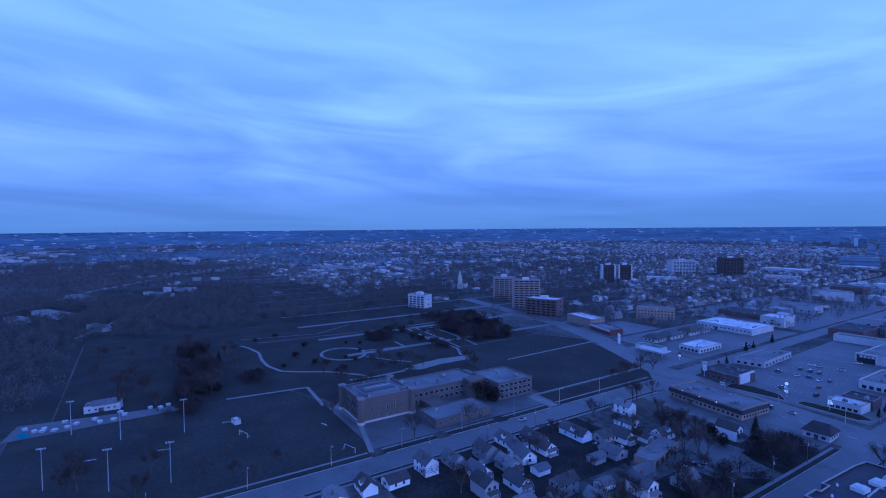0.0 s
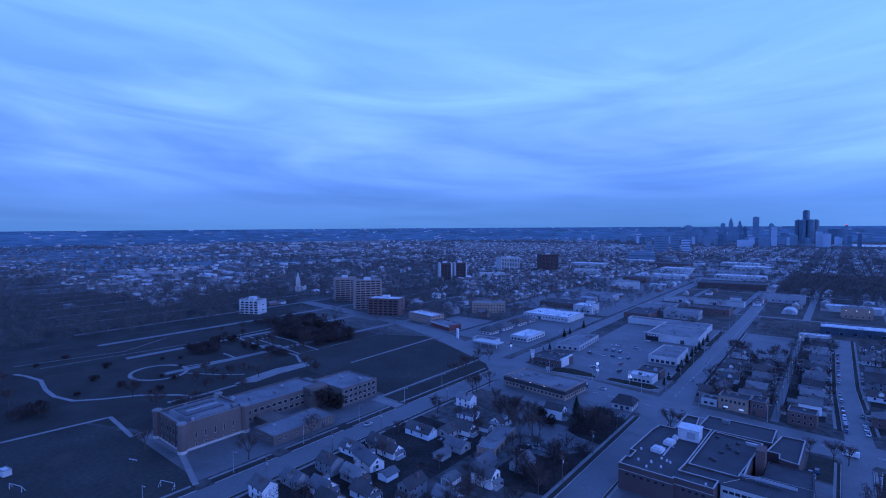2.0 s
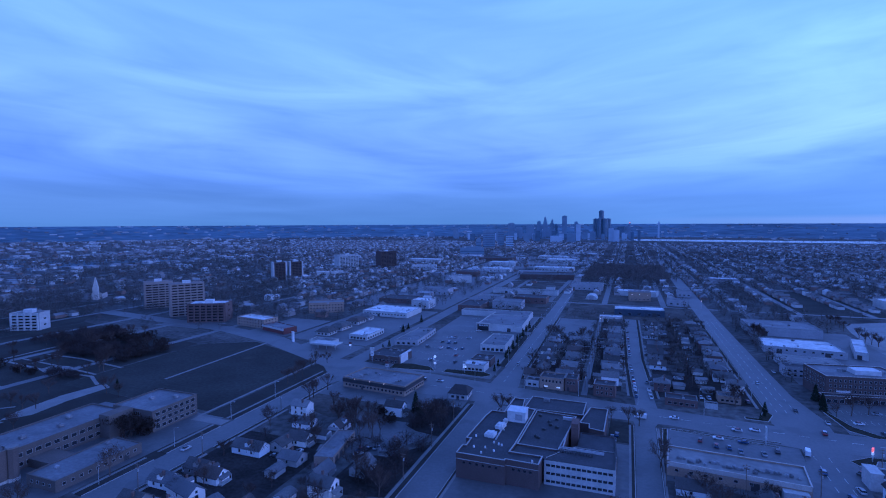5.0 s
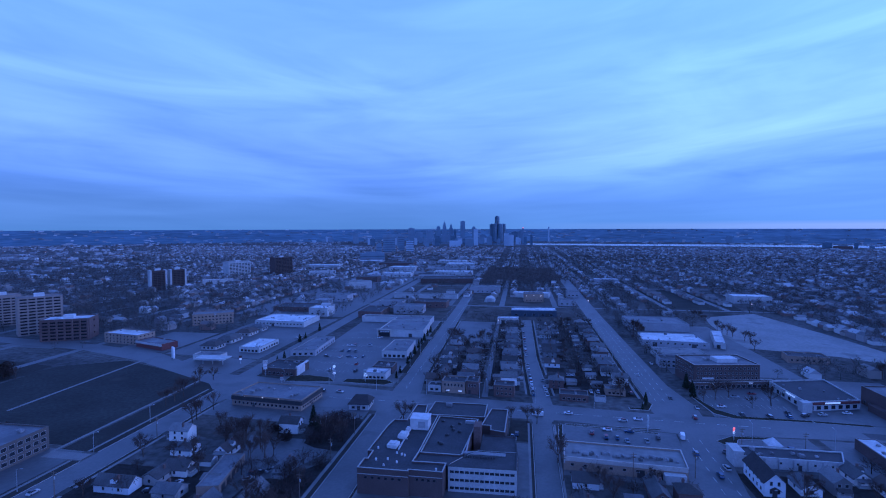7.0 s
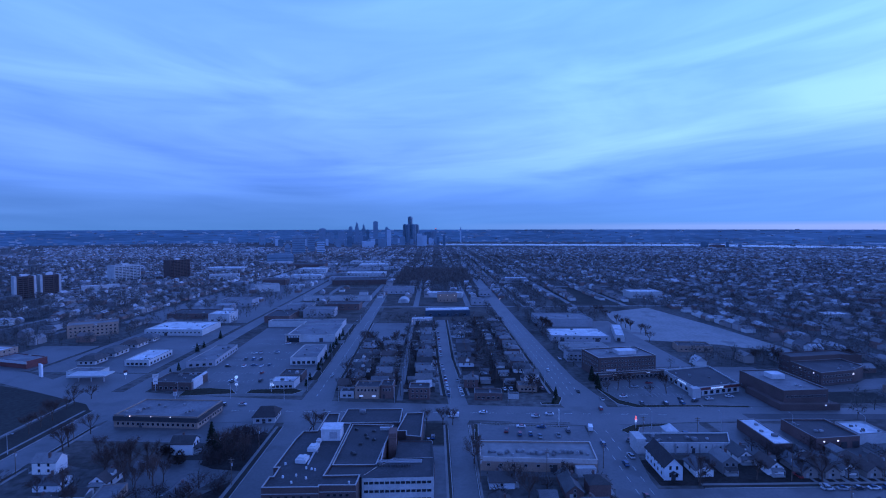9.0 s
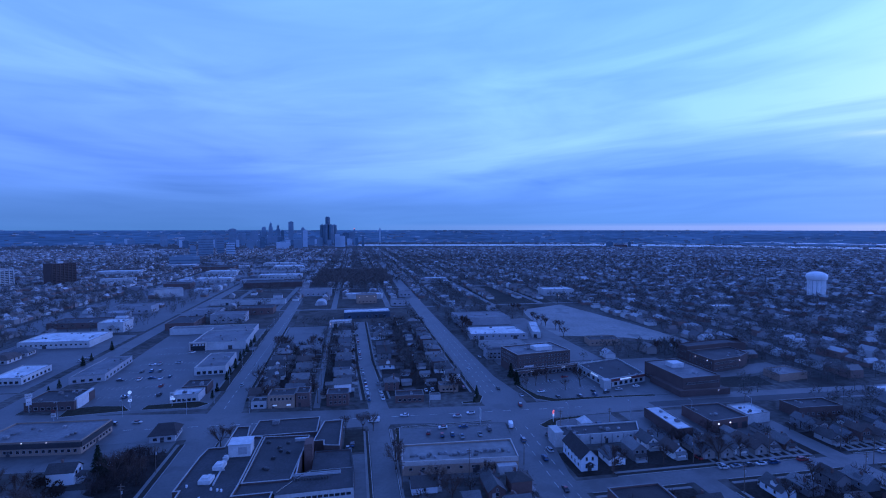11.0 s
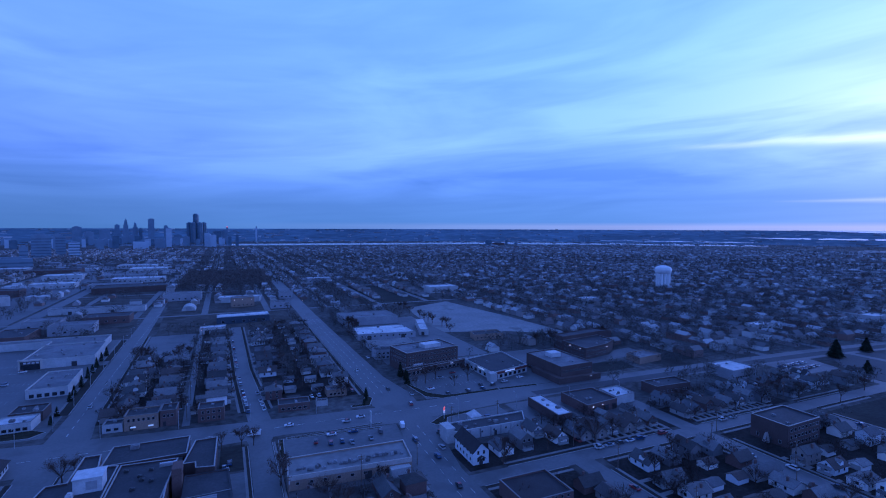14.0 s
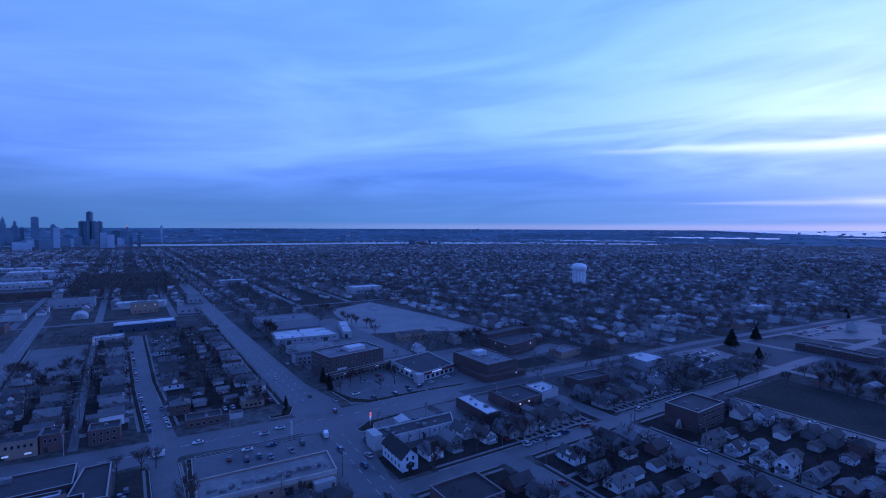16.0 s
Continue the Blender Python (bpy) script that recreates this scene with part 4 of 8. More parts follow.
# --- two-storey buff strip building at the crossing
st = building("strip_building", [(-160, 248), (-116.5, 244), (-114.5, 268), (-157, 271)], 5.6, TAN_BRICK, GREY_ROOF, "two-storey buff brick building with a flat cluttered roof", units=11, seed=4,
              windows=((0, 1, 16, 1.5, 1.5, 1.0, 3.4), (1, 1, 9, 1.5, 1.5, 1.0, 3.4), (3, 1, 7, 1.3, 1.4, 1.0, 3.4)), doors=((0, 14.0, 1.4, 2.2), (1, 12.0, 1.4, 2.2)))
part("fascia", Geo().box(-21.9, -0.6, 3.3, 21.9, 0.0, 5.5), DARK_METAL, st, m=pose(-1.25, -11.75, 0, 0, 0, -5.25))
part("fascia", Geo().box(-12.1, -0.6, 3.3, 12.1, 0.0, 5.5), DARK_METAL, st, m=pose(21.5, -1.75, 0, 0, 0, 85.2))
for x, y in ((-14, -11.4), (-3, -12.4), (7, -13.4)):
    lit_bar(st, x, y, 5.9, 0.3, 0.3, 0.25, WARM_LAMP, "wall_lamp")

# --- hipped shop
hip = thing("hipped_shop", pose(-86.4, 256.2, 0, 0, 0, 3), "small pale shop with a dark hipped roof", "shop")
keep_clear(-94, 248, -78, 264)
part("wall", Geo().box(-5.5, -5.8, 0, 5.5, 5.8, 3.2), WHITE_WALL, hip)
part("roof", Geo().prism(rect(-6.2, -6.5, 6.2, 6.5), 3.2, 6.9, rect(-3.2, -0.4, 3.6, 0.4)), DARK_SHINGLE, hip)
place_windows(hip, (-5.5, -5.8), (5.5, -5.8), 1, 3, 1.8, 1.5, 0.8, 3)
place_windows(hip, (5.5, -5.8), (5.5, 5.8), 1, 3, 1.6, 1.4, 0.9, 3)
door(hip, (-5.5, -5.8), (5.5, -5.8), 5.5, 1.4, 2.2)

# --- low plaza with a row of roof plant
pl = building("low_plaza", [(19.4, 199.5), (66.8, 196), (69, 213), (20.9, 215.2)], 5.0, TAN_BRICK, PALE_LOT, "low grey plaza with a pale gravel roof and roof plant", units=0, seed=7, coping=STONE,
              windows=((0, 1, 9, 1.4, 1.2, 2.0, 3),), doors=((0, 8.0, 1.2, 2.2), (0, 30.0, 2.6, 3.0), (0, 38.0, 1.2, 2.2)))
rng = random.Random(5)
for k in range(26):
    rooftop_unit(pl, -20 + k * 1.6 + rng.uniform(-0.6, 0.6), -1.9 - k * 0.07 + rng.uniform(-1.6, 1.6), 5.0, rng.choice((1.2, 1.6, 2.0)), 1.1, rng.choice((0.8, 1.1)))
part("loading_bay", Geo().box(13.5, -12.4, 0, 21.5, -9.4, 3.4), WHITE_WALL, pl)
part("fascia", Geo().box(-23.6, -0.2, 4.0, 23.6, 0.0, 5.5), STONE, pl, "pale fascia", m=pose(-0.95, -8.15, 0, 0, 0, -4.22))

# --- white shop, canopy and turret
ws = building("white_shop", [(91, 213.5), (131, 212.5), (136.5, 223.4), (91, 224)], 4.2, WHITE_WALL, TAR, "long white-walled shop with a dark flat roof", units=7, seed=9, parapet=0.4, coping=WHITE_WALL,
              windows=((0, 1, 6, 1.0, 1.0, 2.2, 3),), doors=((0, 24.0, 1.2, 2.2),))
part("tower", Geo().box(-22.6, -5.6, 0, -18.9, 2.0, 6.6).box(-22.9, -5.9, 6.6, -18.6, 2.3, 6.9), WHITE_WALL, ws, "white square corner tower")
for k in range(7):
    part("buttress", Geo().box(-16.4 + k * 5.4, -6.1, 0, -16.1 + k * 5.4, -5.3, 4.4), GREY_WALL, ws)
part("fascia", Geo().box(-17.4, -5.65, 2.9, -11.4, -4.9, 3.5), DARK_METAL, ws)
kiosk = thing("kiosk", pose(114, 233, 0), "small pale kiosk with a pyramid roof", "kiosk")
part("wall", Geo().box(-2.6, -2.6, 0, 2.6, 2.6, 2.6), WHITE_WALL, kiosk)
part("roof", Geo().prism(rect(-3.2, -3.2, 3.2, 3.2), 2.6, 5.4, rect(-0.1, -0.1, 0.1, 0.1)), PALE_METAL, kiosk)
place_windows(kiosk, (-2.6, -2.6), (2.6, -2.6), 1, 2, 1.2, 1.1, 0.9, 3)

# --- four-storey brick offices with a lit ground-floor skirt
of = thing("office_building", pose(128, 334, 0, 0, 0, 9), "four-storey brown brick offices with a single-storey front", "office")
keep_clear(96, 312, 160, 352)
blk = rect(-21, -11, 20, 14)
flat_block(of, blk, 13.4, DARK_BRICK, GREY_ROOF, 0.6, STONE)
place_windows(of, blk[0], blk[1], 3, 16, 1.2, 1.5, 4.9, 2.9, 1.0)
place_windows(of, blk[1], blk[2], 3, 8, 1.2, 1.5, 4.9, 2.9, 1.0)
place_windows(of, blk[3], blk[0], 3, 8, 1.2, 1.5, 4.9, 2.9, 1.0)
front = [(-25, -17), (27, -14), (27, -11.4), (20.4, -11.4), (-21.4, -11.4), (-25, -11.4)]
flat_block(of, front, 4.0, DARK_BRICK, TAR, 0.5, STONE)
place_windows(of, front[0], front[1], 1, 15, 2.4, 2.2, 0.6, 3, 1.0)
lit_bar(of, -13, -16.6, 3.7, 2.4, 0.3, 0.35, SIGN_LAMP, "lit_sign")
lit_bar(of, 12, -15.1, 3.7, 2.4, 0.3, 0.35, SIGN_LAMP, "lit_sign")
part("sign", Geo().box(-16, -11.3, 5.0, -9, -11.1, 6.0), PALE_METAL, of)
part("plant_room", Geo().box(-3, -4, 13.4, 10, 4, 15.9), PALE_METAL, of, "pale plant room on the roof")
for x in (-8, -6, 14):
    rooftop_unit(of, x, 2, 13.4, 2.0, 1.8, 1.4)

# --- the pharmacy with a white fascia
ph = building("corner_store", [(154.5, 285), (185.5, 293), (188, 331), (153, 322)], 4.6, WHITE_WALL, TAR, "low store with a dark roof, white fascia and lit sign", "store", units=9, seed=12, unit_size=1.7,
              windows=((0, 1, 7, 2.6, 2.2, 0.7, 3), (3, 1, 6, 2.6, 2.2, 0.7, 3)), doors=((0, 3.0, 2.2, 2.3),), coping=WHITE_WALL)
part("fascia", Geo().box(-15.6, -0.25, 3.4, 15.6, 0.0, 4.9), RED_WALL, ph, "red-brown sign band", m=pose(-0.2, -18.9, 0, 0, 0, 14.47))
part("lit_sign", Geo().box(-4.5, -0.5, 3.8, 4.5, -0.3, 4.7), SIGN_LAMP, ph, "lit white sign", m=pose(-1.0, -18.95, 0, 0, 0, 14.47))
part("lit_sign", Geo().box(-0.5, -4.5, 3.8, -0.3, 4.5, 4.7), SIGN_LAMP, ph, "lit white sign", m=pose(-16.0, -8, 0, 0, 0, 2.3))
part("entrance", Geo().box(-18.6, -25.0, 0, -13.8, -20.2, 5.4), WHITE_WALL, ph, "white corner entrance")

# --- dark brick block and its neighbours east of the main road
bd = building("brick_block", [(192.5, 265), (219, 267), (217.5, 306), (192.5, 304)], 9.4, DARK_BRICK, GREY_ROOF, "dark brown brick block with a pale plant room", units=3, seed=3,
              windows=((0, 1, 10, 1.6, 1.3, 1.2, 3.2), (3, 1, 9, 1.6, 1.3, 1.2, 3.2), (0, 1, 10, 1.6, 1.3, 5.8, 3.2)), doors=((0, 20.0, 2.2, 2.4),))
part("plant_room", Geo().box(-4, 2, 9.4, 4, 9, 12.2), PALE_METAL, bd)
part("lower_front", Geo().box(-17, -24, 0, 16, -21.4, 3.6).box(-17, -21.4, 0, -13.2, 6, 3.6), DARK_BRICK, bd)
lit_bar(bd, 8, -24.1, 3.0, 0.7, 0.3, 0.3, COOL_LAMP, "wall_lamp")
b2 = building("brown_hall", [(244, 303), (270, 309), (284, 318), (284, 336), (244, 330)], 7.6, DARK_BRICK, TAR, "brown brick hall with wall lamps", units=4, seed=6, windows=((0, 2, 10, 1.4, 1.4, 1.4, 3.4), (4, 2, 7, 1.4, 1.4, 1.4, 3.4)))
upper = [(-21.2, 11), (18.5, 17), (31, 14), (26, 30), (-21.2, 22)]
flat_block(b2, upper, 10.6, DARK_BRICK, TAR, 0.5, DARK_BRICK)
place_windows(b2, upper[4], upper[0], 2, 3, 1.3, 1.3, 2.0, 4.2)
for x, y in ((-21.3, -10), (-21.3, 2), (2, -12.9)):
    lit_bar(b2, x, y, 6.4, 0.45, 0.45, 0.4, WARM_LAMP, "wall_lamp")
building("low_shop", [(270, 276), (294, 279), (292, 294), (272, 291)], 4.2, TAN_BRICK, GREY_ROOF, "low buff shop with a grey flat roof", units=2)
building("pale_shed", [(103, 428), (154, 422), (154, 459), (106, 460)], 4.6, GREY_WALL, PALE_ROOF, "pale flat-roofed shed", units=5, seed=2, windows=((0, 1, 9, 1.6, 1.4, 2.4, 3),), doors=((0, 10.0, 3.4, 3.4), (0, 40.0, 3.4, 3.4)))
building("grey_shed", [(106, 492), (160, 490), (160, 528), (106, 530)], 7.0, GREY_WALL, GREY_ROOF, "grey flat-roofed warehouse", units=3, seed=8, doors=((0, 12.0, 3.6, 3.6),))
building("narrow_shed", [(160, 428), (167, 424), (182, 474), (174, 477)], 5.0, WHITE_WALL, PALE_ROOF, "long narrow white shed", parapet=0.3, doors=((0, 3.0, 2.6, 3.0),))
building("front_annex", [(104, 386), (140, 384), (140, 404), (104, 406)], 4.2, WHITE_WALL, PALE_LOT, "low annex with a pale roof", units=3, windows=((0, 1, 7, 2.0, 1.4, 1.0, 3),))
building("side_office", [(100, 362), (124, 360), (124, 372), (100, 374)], 6.2, GREY_WALL, TAR, "two-storey grey office", units=2, windows=((0, 2, 7, 1.8, 1.3, 1.0, 2.9),))
building("lot_building", [(196, 389), (223, 387), (225, 401), (199, 404)], 4.6, TAN_BRICK, TAR, "buff building at the edge of a gravel lot", units=3, windows=((0, 1, 7, 1.6, 1.4, 1.4, 3),))
building("workshop", [(149.5, 210.5), (158, 211), (159, 239), (150.5, 239)], 4.6, DARK_BRICK, PALE_ROOF, "narrow workshop with a pale roof", units=3, seed=5, parapet=0.25, doors=((0, 4.0, 2.8, 3.0),))
w2 = building("motor_shop", [(171, 214.5), (193, 217), (192.5, 236.5), (171, 237)], 4.8, RED_BRICK, TAR, "dark brick motor shop with wall lamps", units=4, seed=15, doors=((0, 6.0, 3.0, 3.0), (0, 14.0, 3.0, 3.0), (0, 20.0, 3.0, 3.0)))
for x, y in ((-7, -11.5), (0, -10.7), (11.3, -2), (11.3, 5)):
    lit_bar(w2, x, y, 3.8, 0.45, 0.45, 0.4, WARM_LAMP, "wall_lamp")
building("pale_store", [(195, 219.5), (209.5, 221), (210, 234.5), (195.5, 234)], 4.4, WHITE_WALL, PALE_ROOF, "store with a bright pale roof", units=6, seed=31, unit_size=1.3)
building("street_store", [(295, 223), (319, 224), (319, 243), (298, 243)], 6.0, GREY_WALL, PALE_ROOF, "pale two-level store with a white roof", units=2, windows=((0, 1, 8, 1.8, 1.4, 1.2, 3),))
building("long_depot", [(447, 146), (459, 144), (466, 196), (454, 198)], 4.6, DARK_BRICK, TAR, "long low dark brick depot with a flat roof", units=4, seed=18, windows=((3, 1, 9, 2.2, 1.5, 1.2, 3), (0, 1, 2, 2.2, 1.5, 1.2, 3)))
building("kiosk_block", [(580, 197), (590, 198), (589, 206), (579, 205)], 7.0, WHITE_WALL, PALE_ROOF, "small white block in a car park", units=1)
sc2 = building("school_block", [(226, 148), (251, 149), (251, 166), (226, 165)], 9.6, DARK_BRICK, TAR, "three-storey dark brick school block", units=2, seed=4, coping=STONE,
               windows=((0, 3, 8, 1.8, 1.5, 1.0, 3.1), (1, 3, 5, 1.8, 1.5, 1.0, 3.1), (3, 1, 3, 1.2, 1.5, 1.2, 3.1)), doors=((3, 9.0, 2.0, 2.6),))
part("porch_arch", Geo().prism([(-14.4, -1.3), (-12.4, -1.3), (-12.4, 1.3), (-14.4, 1.3)], 0, 4.4, [(-14.4, -0.1), (-12.4, -0.1), (-12.4, 0.1), (-14.4, 0.1)]), STONE, sc2)

# --- shops on the north side of the cross street
sf = building("storefront", [(-45.6, 286.2), (-31.2, 285.4), (-30.7, 297), (-45.1, 297.6)], 6.6, TAN_BRICK, TAR, "two-storey buff storefront with lit shop windows", "shop", "street shops", units=2, windows=((0, 1, 6, 1.2, 1.6, 4.2, 3),), doors=((0, 3.0, 1.2, 2.3),))
for x in (-3.6, 3.8):
    lit_bar(sf, x, -6.1 - x * 0.05, 1.7, 2.2, 0.12, 0.7, SIGN_LAMP, "shop_window")
building("storefront", [(-30.6, 286), (-23.4, 285.6), (-23.0, 296), (-30.2, 296.4)], 7.2, RED_BRICK, TAR, "dark red brick storefront with an upper floor", "shop", "street shops", units=1, windows=((0, 1, 3, 1.1, 1.6, 4.4, 3),), doors=((0, 2.0, 1.2, 2.3),))
building("storefront", [(-54.4, 287), (-46.2, 286.6), (-45.8, 294), (-54.0, 294.4)], 3.6, WHITE_WALL, TAR, "single-storey white storefront", "shop", "street shops", units=1, windows=((0, 1, 2, 2.0, 1.4, 0.9, 3),))
building("storefront", [(-14, 284), (-2, 283.5), (-1.6, 293), (-13.6, 293.5)], 6.2, RED_BRICK, TAR, "brick storefront beside a side street", "shop", "street shops", units=1, windows=((0, 2, 4, 1.2, 1.5, 1.2, 3),))
building("corner_shop", [(24, 282), (40, 281), (40.5, 290), (24.5, 291)], 3.6, RED_BRICK, TAR, "low brick corner shop", "shop", units=2, windows=((0, 1, 5, 1.8, 1.4, 0.9, 3),), seed=3)
building("food_stand", [(52, 296), (63, 295), (63, 303), (52, 304)], 3.4, TAN_BRICK, GREY_ROOF, "small buff food stand with an edged roof", "shop", units=2, windows=((0, 1, 4, 1.6, 1.3, 0.9, 3),))
building("hut", [(44, 283.5), (50, 283), (50, 286.5), (44, 287)], 2.8, WHITE_WALL, DARK_SHINGLE, "small roadside hut", "hut", parapet=0.2)

# --- the shopping plaza
ma = building("plaza_store", [(-128, 430), (-86, 431), (-88, 480), (-128, 480)], 5.6, WHITE_WALL, GREY_ROOF, "large pale plaza store with a portal front", "store", units=9, seed=21, coping=STONE, doors=((0, 30.0, 3.0, 3.2),))
part("portal", Geo().box(-21.4, -25.9, 0, -20.4, -24.4, 7.0).box(-9.4, -25.9, 0, -8.4, -24.4, 7.0).box(-20.4, -25.9, 5.9, -9.4, -24.4, 7.0), STONE, ma, "pale portal frame")
part("shop_front", Geo().box(-20.3, -25.4, 0, -9.5, -24.9, 3.6), GLASS, ma)
part("sign_band", Geo().box(-20.3, -25.6, 3.7, -9.5, -24.9, 5.8), DARK_METAL, ma)
for k in range(4):
    part("sign_letter_bar", Geo().box(-18.6 + k * 2.3, -25.7, 4.2, -17.0 + k * 2.3, -25.6, 5.3), PALE_METAL, ma)
building("plaza_shop", [(-104, 358), (-84.5, 359), (-86, 398), (-104, 398)], 4.8, WHITE_WALL, GREY_ROOF, "pale plaza shop with roof plant", "store", units=7, seed=22, coping=STONE, windows=((0, 1, 5, 2.4, 2.2, 0.6, 3),))
kf = building("drive_in", [(-101, 304), (-86, 304.5), (-85.5, 316), (-101, 316)], 4.0, WHITE_WALL, PALE_ROOF, "small drive-in restaurant with a bright roof", "restaurant", units=2, seed=23, windows=((0, 1, 5, 2.0, 1.6, 0.8, 3), (3, 1, 3, 1.8, 1.6, 0.8, 3)))
lit_bar(kf, -6, -6.2, 2.6, 2.4, 0.2, 1.2, SIGN_LAMP, "lit_window")
building("drive_in_store", [(-99, 318), (-85, 318), (-85, 331), (-99, 331)], 4.4, DARK_BRICK, TAR, "brown store with a pale roof edge", "store", units=3, seed=24)
building("long_shop", [(-176, 352), (-157, 356), (-160, 404), (-176, 402)], 4.0, GREY_WALL, GREY_ROOF, "long pale grey shop with a sloping white side", "store", units=5, seed=25, windows=((1, 1, 8, 2.4, 1.8, 0.8, 3), (0, 1, 4, 2.2, 1.8, 0.8, 3)))
da = building("dark_shop", [(-173, 304), (-148, 302), (-147, 322), (-172, 324)], 4.6, DARK_BRICK, TAR, "dark restaurant with a cluttered roof", "restaurant", units=8, seed=26, windows=((0, 1, 7, 2.0, 1.6, 0.8, 3),))
part("gable_wall", Geo().prism([(11.5, -9), (12.7, -9), (12.7, 9), (11.5, 9)], 0, 6.2), PALE_METAL, da)
px = building("plaza_arcade", [(-166, 497), (-128, 497), (-128, 482), (-90, 482), (-90, 510), (-166, 510)], 5.0, WHITE_WALL, GREY_ROOF, "long low arcade with pale copings", "store", units=6, seed=27, coping=STONE)
building("white_store", [(-268, 460), (-214, 458), (-214, 498), (-268, 500)], 5.0, WHITE_WALL, PALE_ROOF, "big store with a bright white roof", "store", units=10, seed=28, windows=((0, 1, 14, 1.6, 1.3, 2.2, 3),), doors=((0, 20.0, 2.6, 2.8),))
building("white_shop_block", [(-223, 358), (-205, 357), (-205, 389), (-223, 390)], 3.8, WHITE_WALL, PALE_ROOF, "white shop with a bright flat roof", "store", units=4, seed=29, windows=((0, 1, 5, 2.2, 1.8, 0.7, 3), (1, 1, 7, 2.2, 1.8, 0.7, 3)))
for y, s in ((368, 7.0), (392, 9.0), (420, 8.0), (440, 5.0)):
    sh = thing("row_shop", pose(-252, y, 0), "white shop with a pitched grey roof", "shop", "row of pitched shops")
    keep_clear(-262, y - s - 1, -242, y + s + 1)
    part("wall", Geo().box(-7, -s, 0, 6, s, 3.4), WHITE_WALL, sh)
    rg = Geo().slab([(-8, -s - 1, 3.3), (7.5, -s - 1, 3.3), (3, -s + 3, 6.2), (-3.5, -s + 3, 6.2)], 0.2).slab([(7.5, s + 1, 3.3), (-8, s + 1, 3.3), (-3.5, s - 3, 6.2), (3, s - 3, 6.2)], 0.2)
    rg.slab([(7.5, -s - 1, 3.3), (7.5, s + 1, 3.3), (3, s - 3, 6.2), (3, -s + 3, 6.2)], 0.2).slab([(-8, s + 1, 3.3), (-8, -s - 1, 3.3), (-3.5, -s + 3, 6.2), (-3.5, s - 3, 6.2)], 0.2).box(-3.5, -s + 3, 6.0, 3, s - 3, 6.25)
    part("roof", rg, SHINGLE, sh)
    place_windows(sh, (6, -s), (6, s), 1, 3, 1.8, 1.6, 0.8, 3)
    place_windows(sh, (-7, -s), (6, -s), 1, 3, 1.8, 1.6, 0.8, 3)
cn = thing("station_canopy", pose(-222, 322, 0), "white filling-station canopy on posts", "canopy")
part("canopy", Geo().box(-12, -5, 4.6, 12, 5, 5.4), WHITE_WALL, cn)
for x in (-8, 0, 8):
    part("post", Geo().box(x - 0.25, -0.25, 0, x + 0.25, 0.25, 4.6), METAL, cn)
for x in (-5, 4):
    lit_bar(cn, x, -2, 4.55, 1.0, 1.0, 0.14, WARM_LAMP, "canopy_lamp")
building("station_shop", [(-244, 330), (-222, 330), (-222, 340), (-244, 340)], 4.0, WHITE_WALL, GREY_ROOF, "filling-station shop", "shop", units=2, windows=((0, 1, 6, 2.2, 1.8, 0.7, 3),))
rs = building("red_shop", [(-320, 362), (-288, 352), (-284, 366), (-316, 377)], 4.8, RED_WALL, GREY_ROOF, "shop with a red front and a white fascia", "shop", units=2)
part("fascia", Geo().box(-17, -0.5, 3.4, 17, 0.0, 5.2), WHITE_WALL, rs, "white sloping fascia", m=pose(-2, -7.2, 0, 0, 0, -17.4))
building("low_flats", [(-360, 372), (-322, 366), (-320, 384), (-358, 390)], 8.0, TAN_BRICK, PALE_ROOF, "buff three-storey walk-up flats", "apartment block", units=2, windows=((0, 3, 9, 1.6, 1.4, 0.9, 2.7), (1, 3, 4, 1.6, 1.4, 0.9, 2.7)))
building("mid_flats", [(-330, 448), (-298, 470), (-308, 486), (-340, 464)], 11.0, TAN_BRICK, GREY_ROOF, "buff four-storey apartment block", "apartment block", units=3, windows=((0, 3, 11, 1.8, 1.5, 1.4, 3.2), (3, 3, 5, 1.8, 1.5, 1.4, 3.2)))

# --- works north of the houses
bl = building("blue_works", [(-9, 550), (41, 552), (41, 578), (-9, 572)], 6.4, BLUE_WALL, PALE_ROOF, "long bright blue works building", units=6, seed=41, windows=((0, 1, 5, 3.0, 2.4, 1.0, 3),), doors=((0, 40.0, 4.2, 4.0),))
part("pale_door", Geo().box(6, -12.9, 0.1, 14, -12.3, 5.2), PALE_METAL, bl, m=pose(0, 1.2, 0, 0, 0, 2.3))
for x0, x1 in ((-22, 2), (4, 13), (14, 24)):
    part("roof_light", Geo().box(x0, -7 + x0 * 0.05, 6.4, x1, 6 + x0 * 0.05, 7.3), PALE_ROOF, bl, "raised pale roof panel")
lb = building("lit_garage", [(-22.5, 506), (-0.5, 509), (-0.5, 521), (-22.5, 518)], 5.0, WHITE_WALL, PALE_ROOF, "pale garage with two wall lamps", units=1, doors=((0, 6.0, 3.4, 3.4), (0, 12.0, 3.4, 3.4)))
for x in (-9.5, 6):
    lit_bar(lb, x, -7.6 + x * 0.136, 3.8, 0.5, 0.4, 0.35, WARM_LAMP, "wall_lamp")
lh = building("buff_hall", [(6, 660), (32, 663), (31, 679), (5, 676)], 10.6, TAN_BRICK, GREY_ROOF, "buff brick hall with three bright wall lamps", units=3, windows=((0, 1, 5, 1.6, 1.5, 1.5, 3),))
for x in (-9, 0, 10):
    lit_bar(lh, x, -8.2 + x * 0.115, 8.6, 0.5, 0.5, 0.45, COOL_LAMP, "wall_lamp")
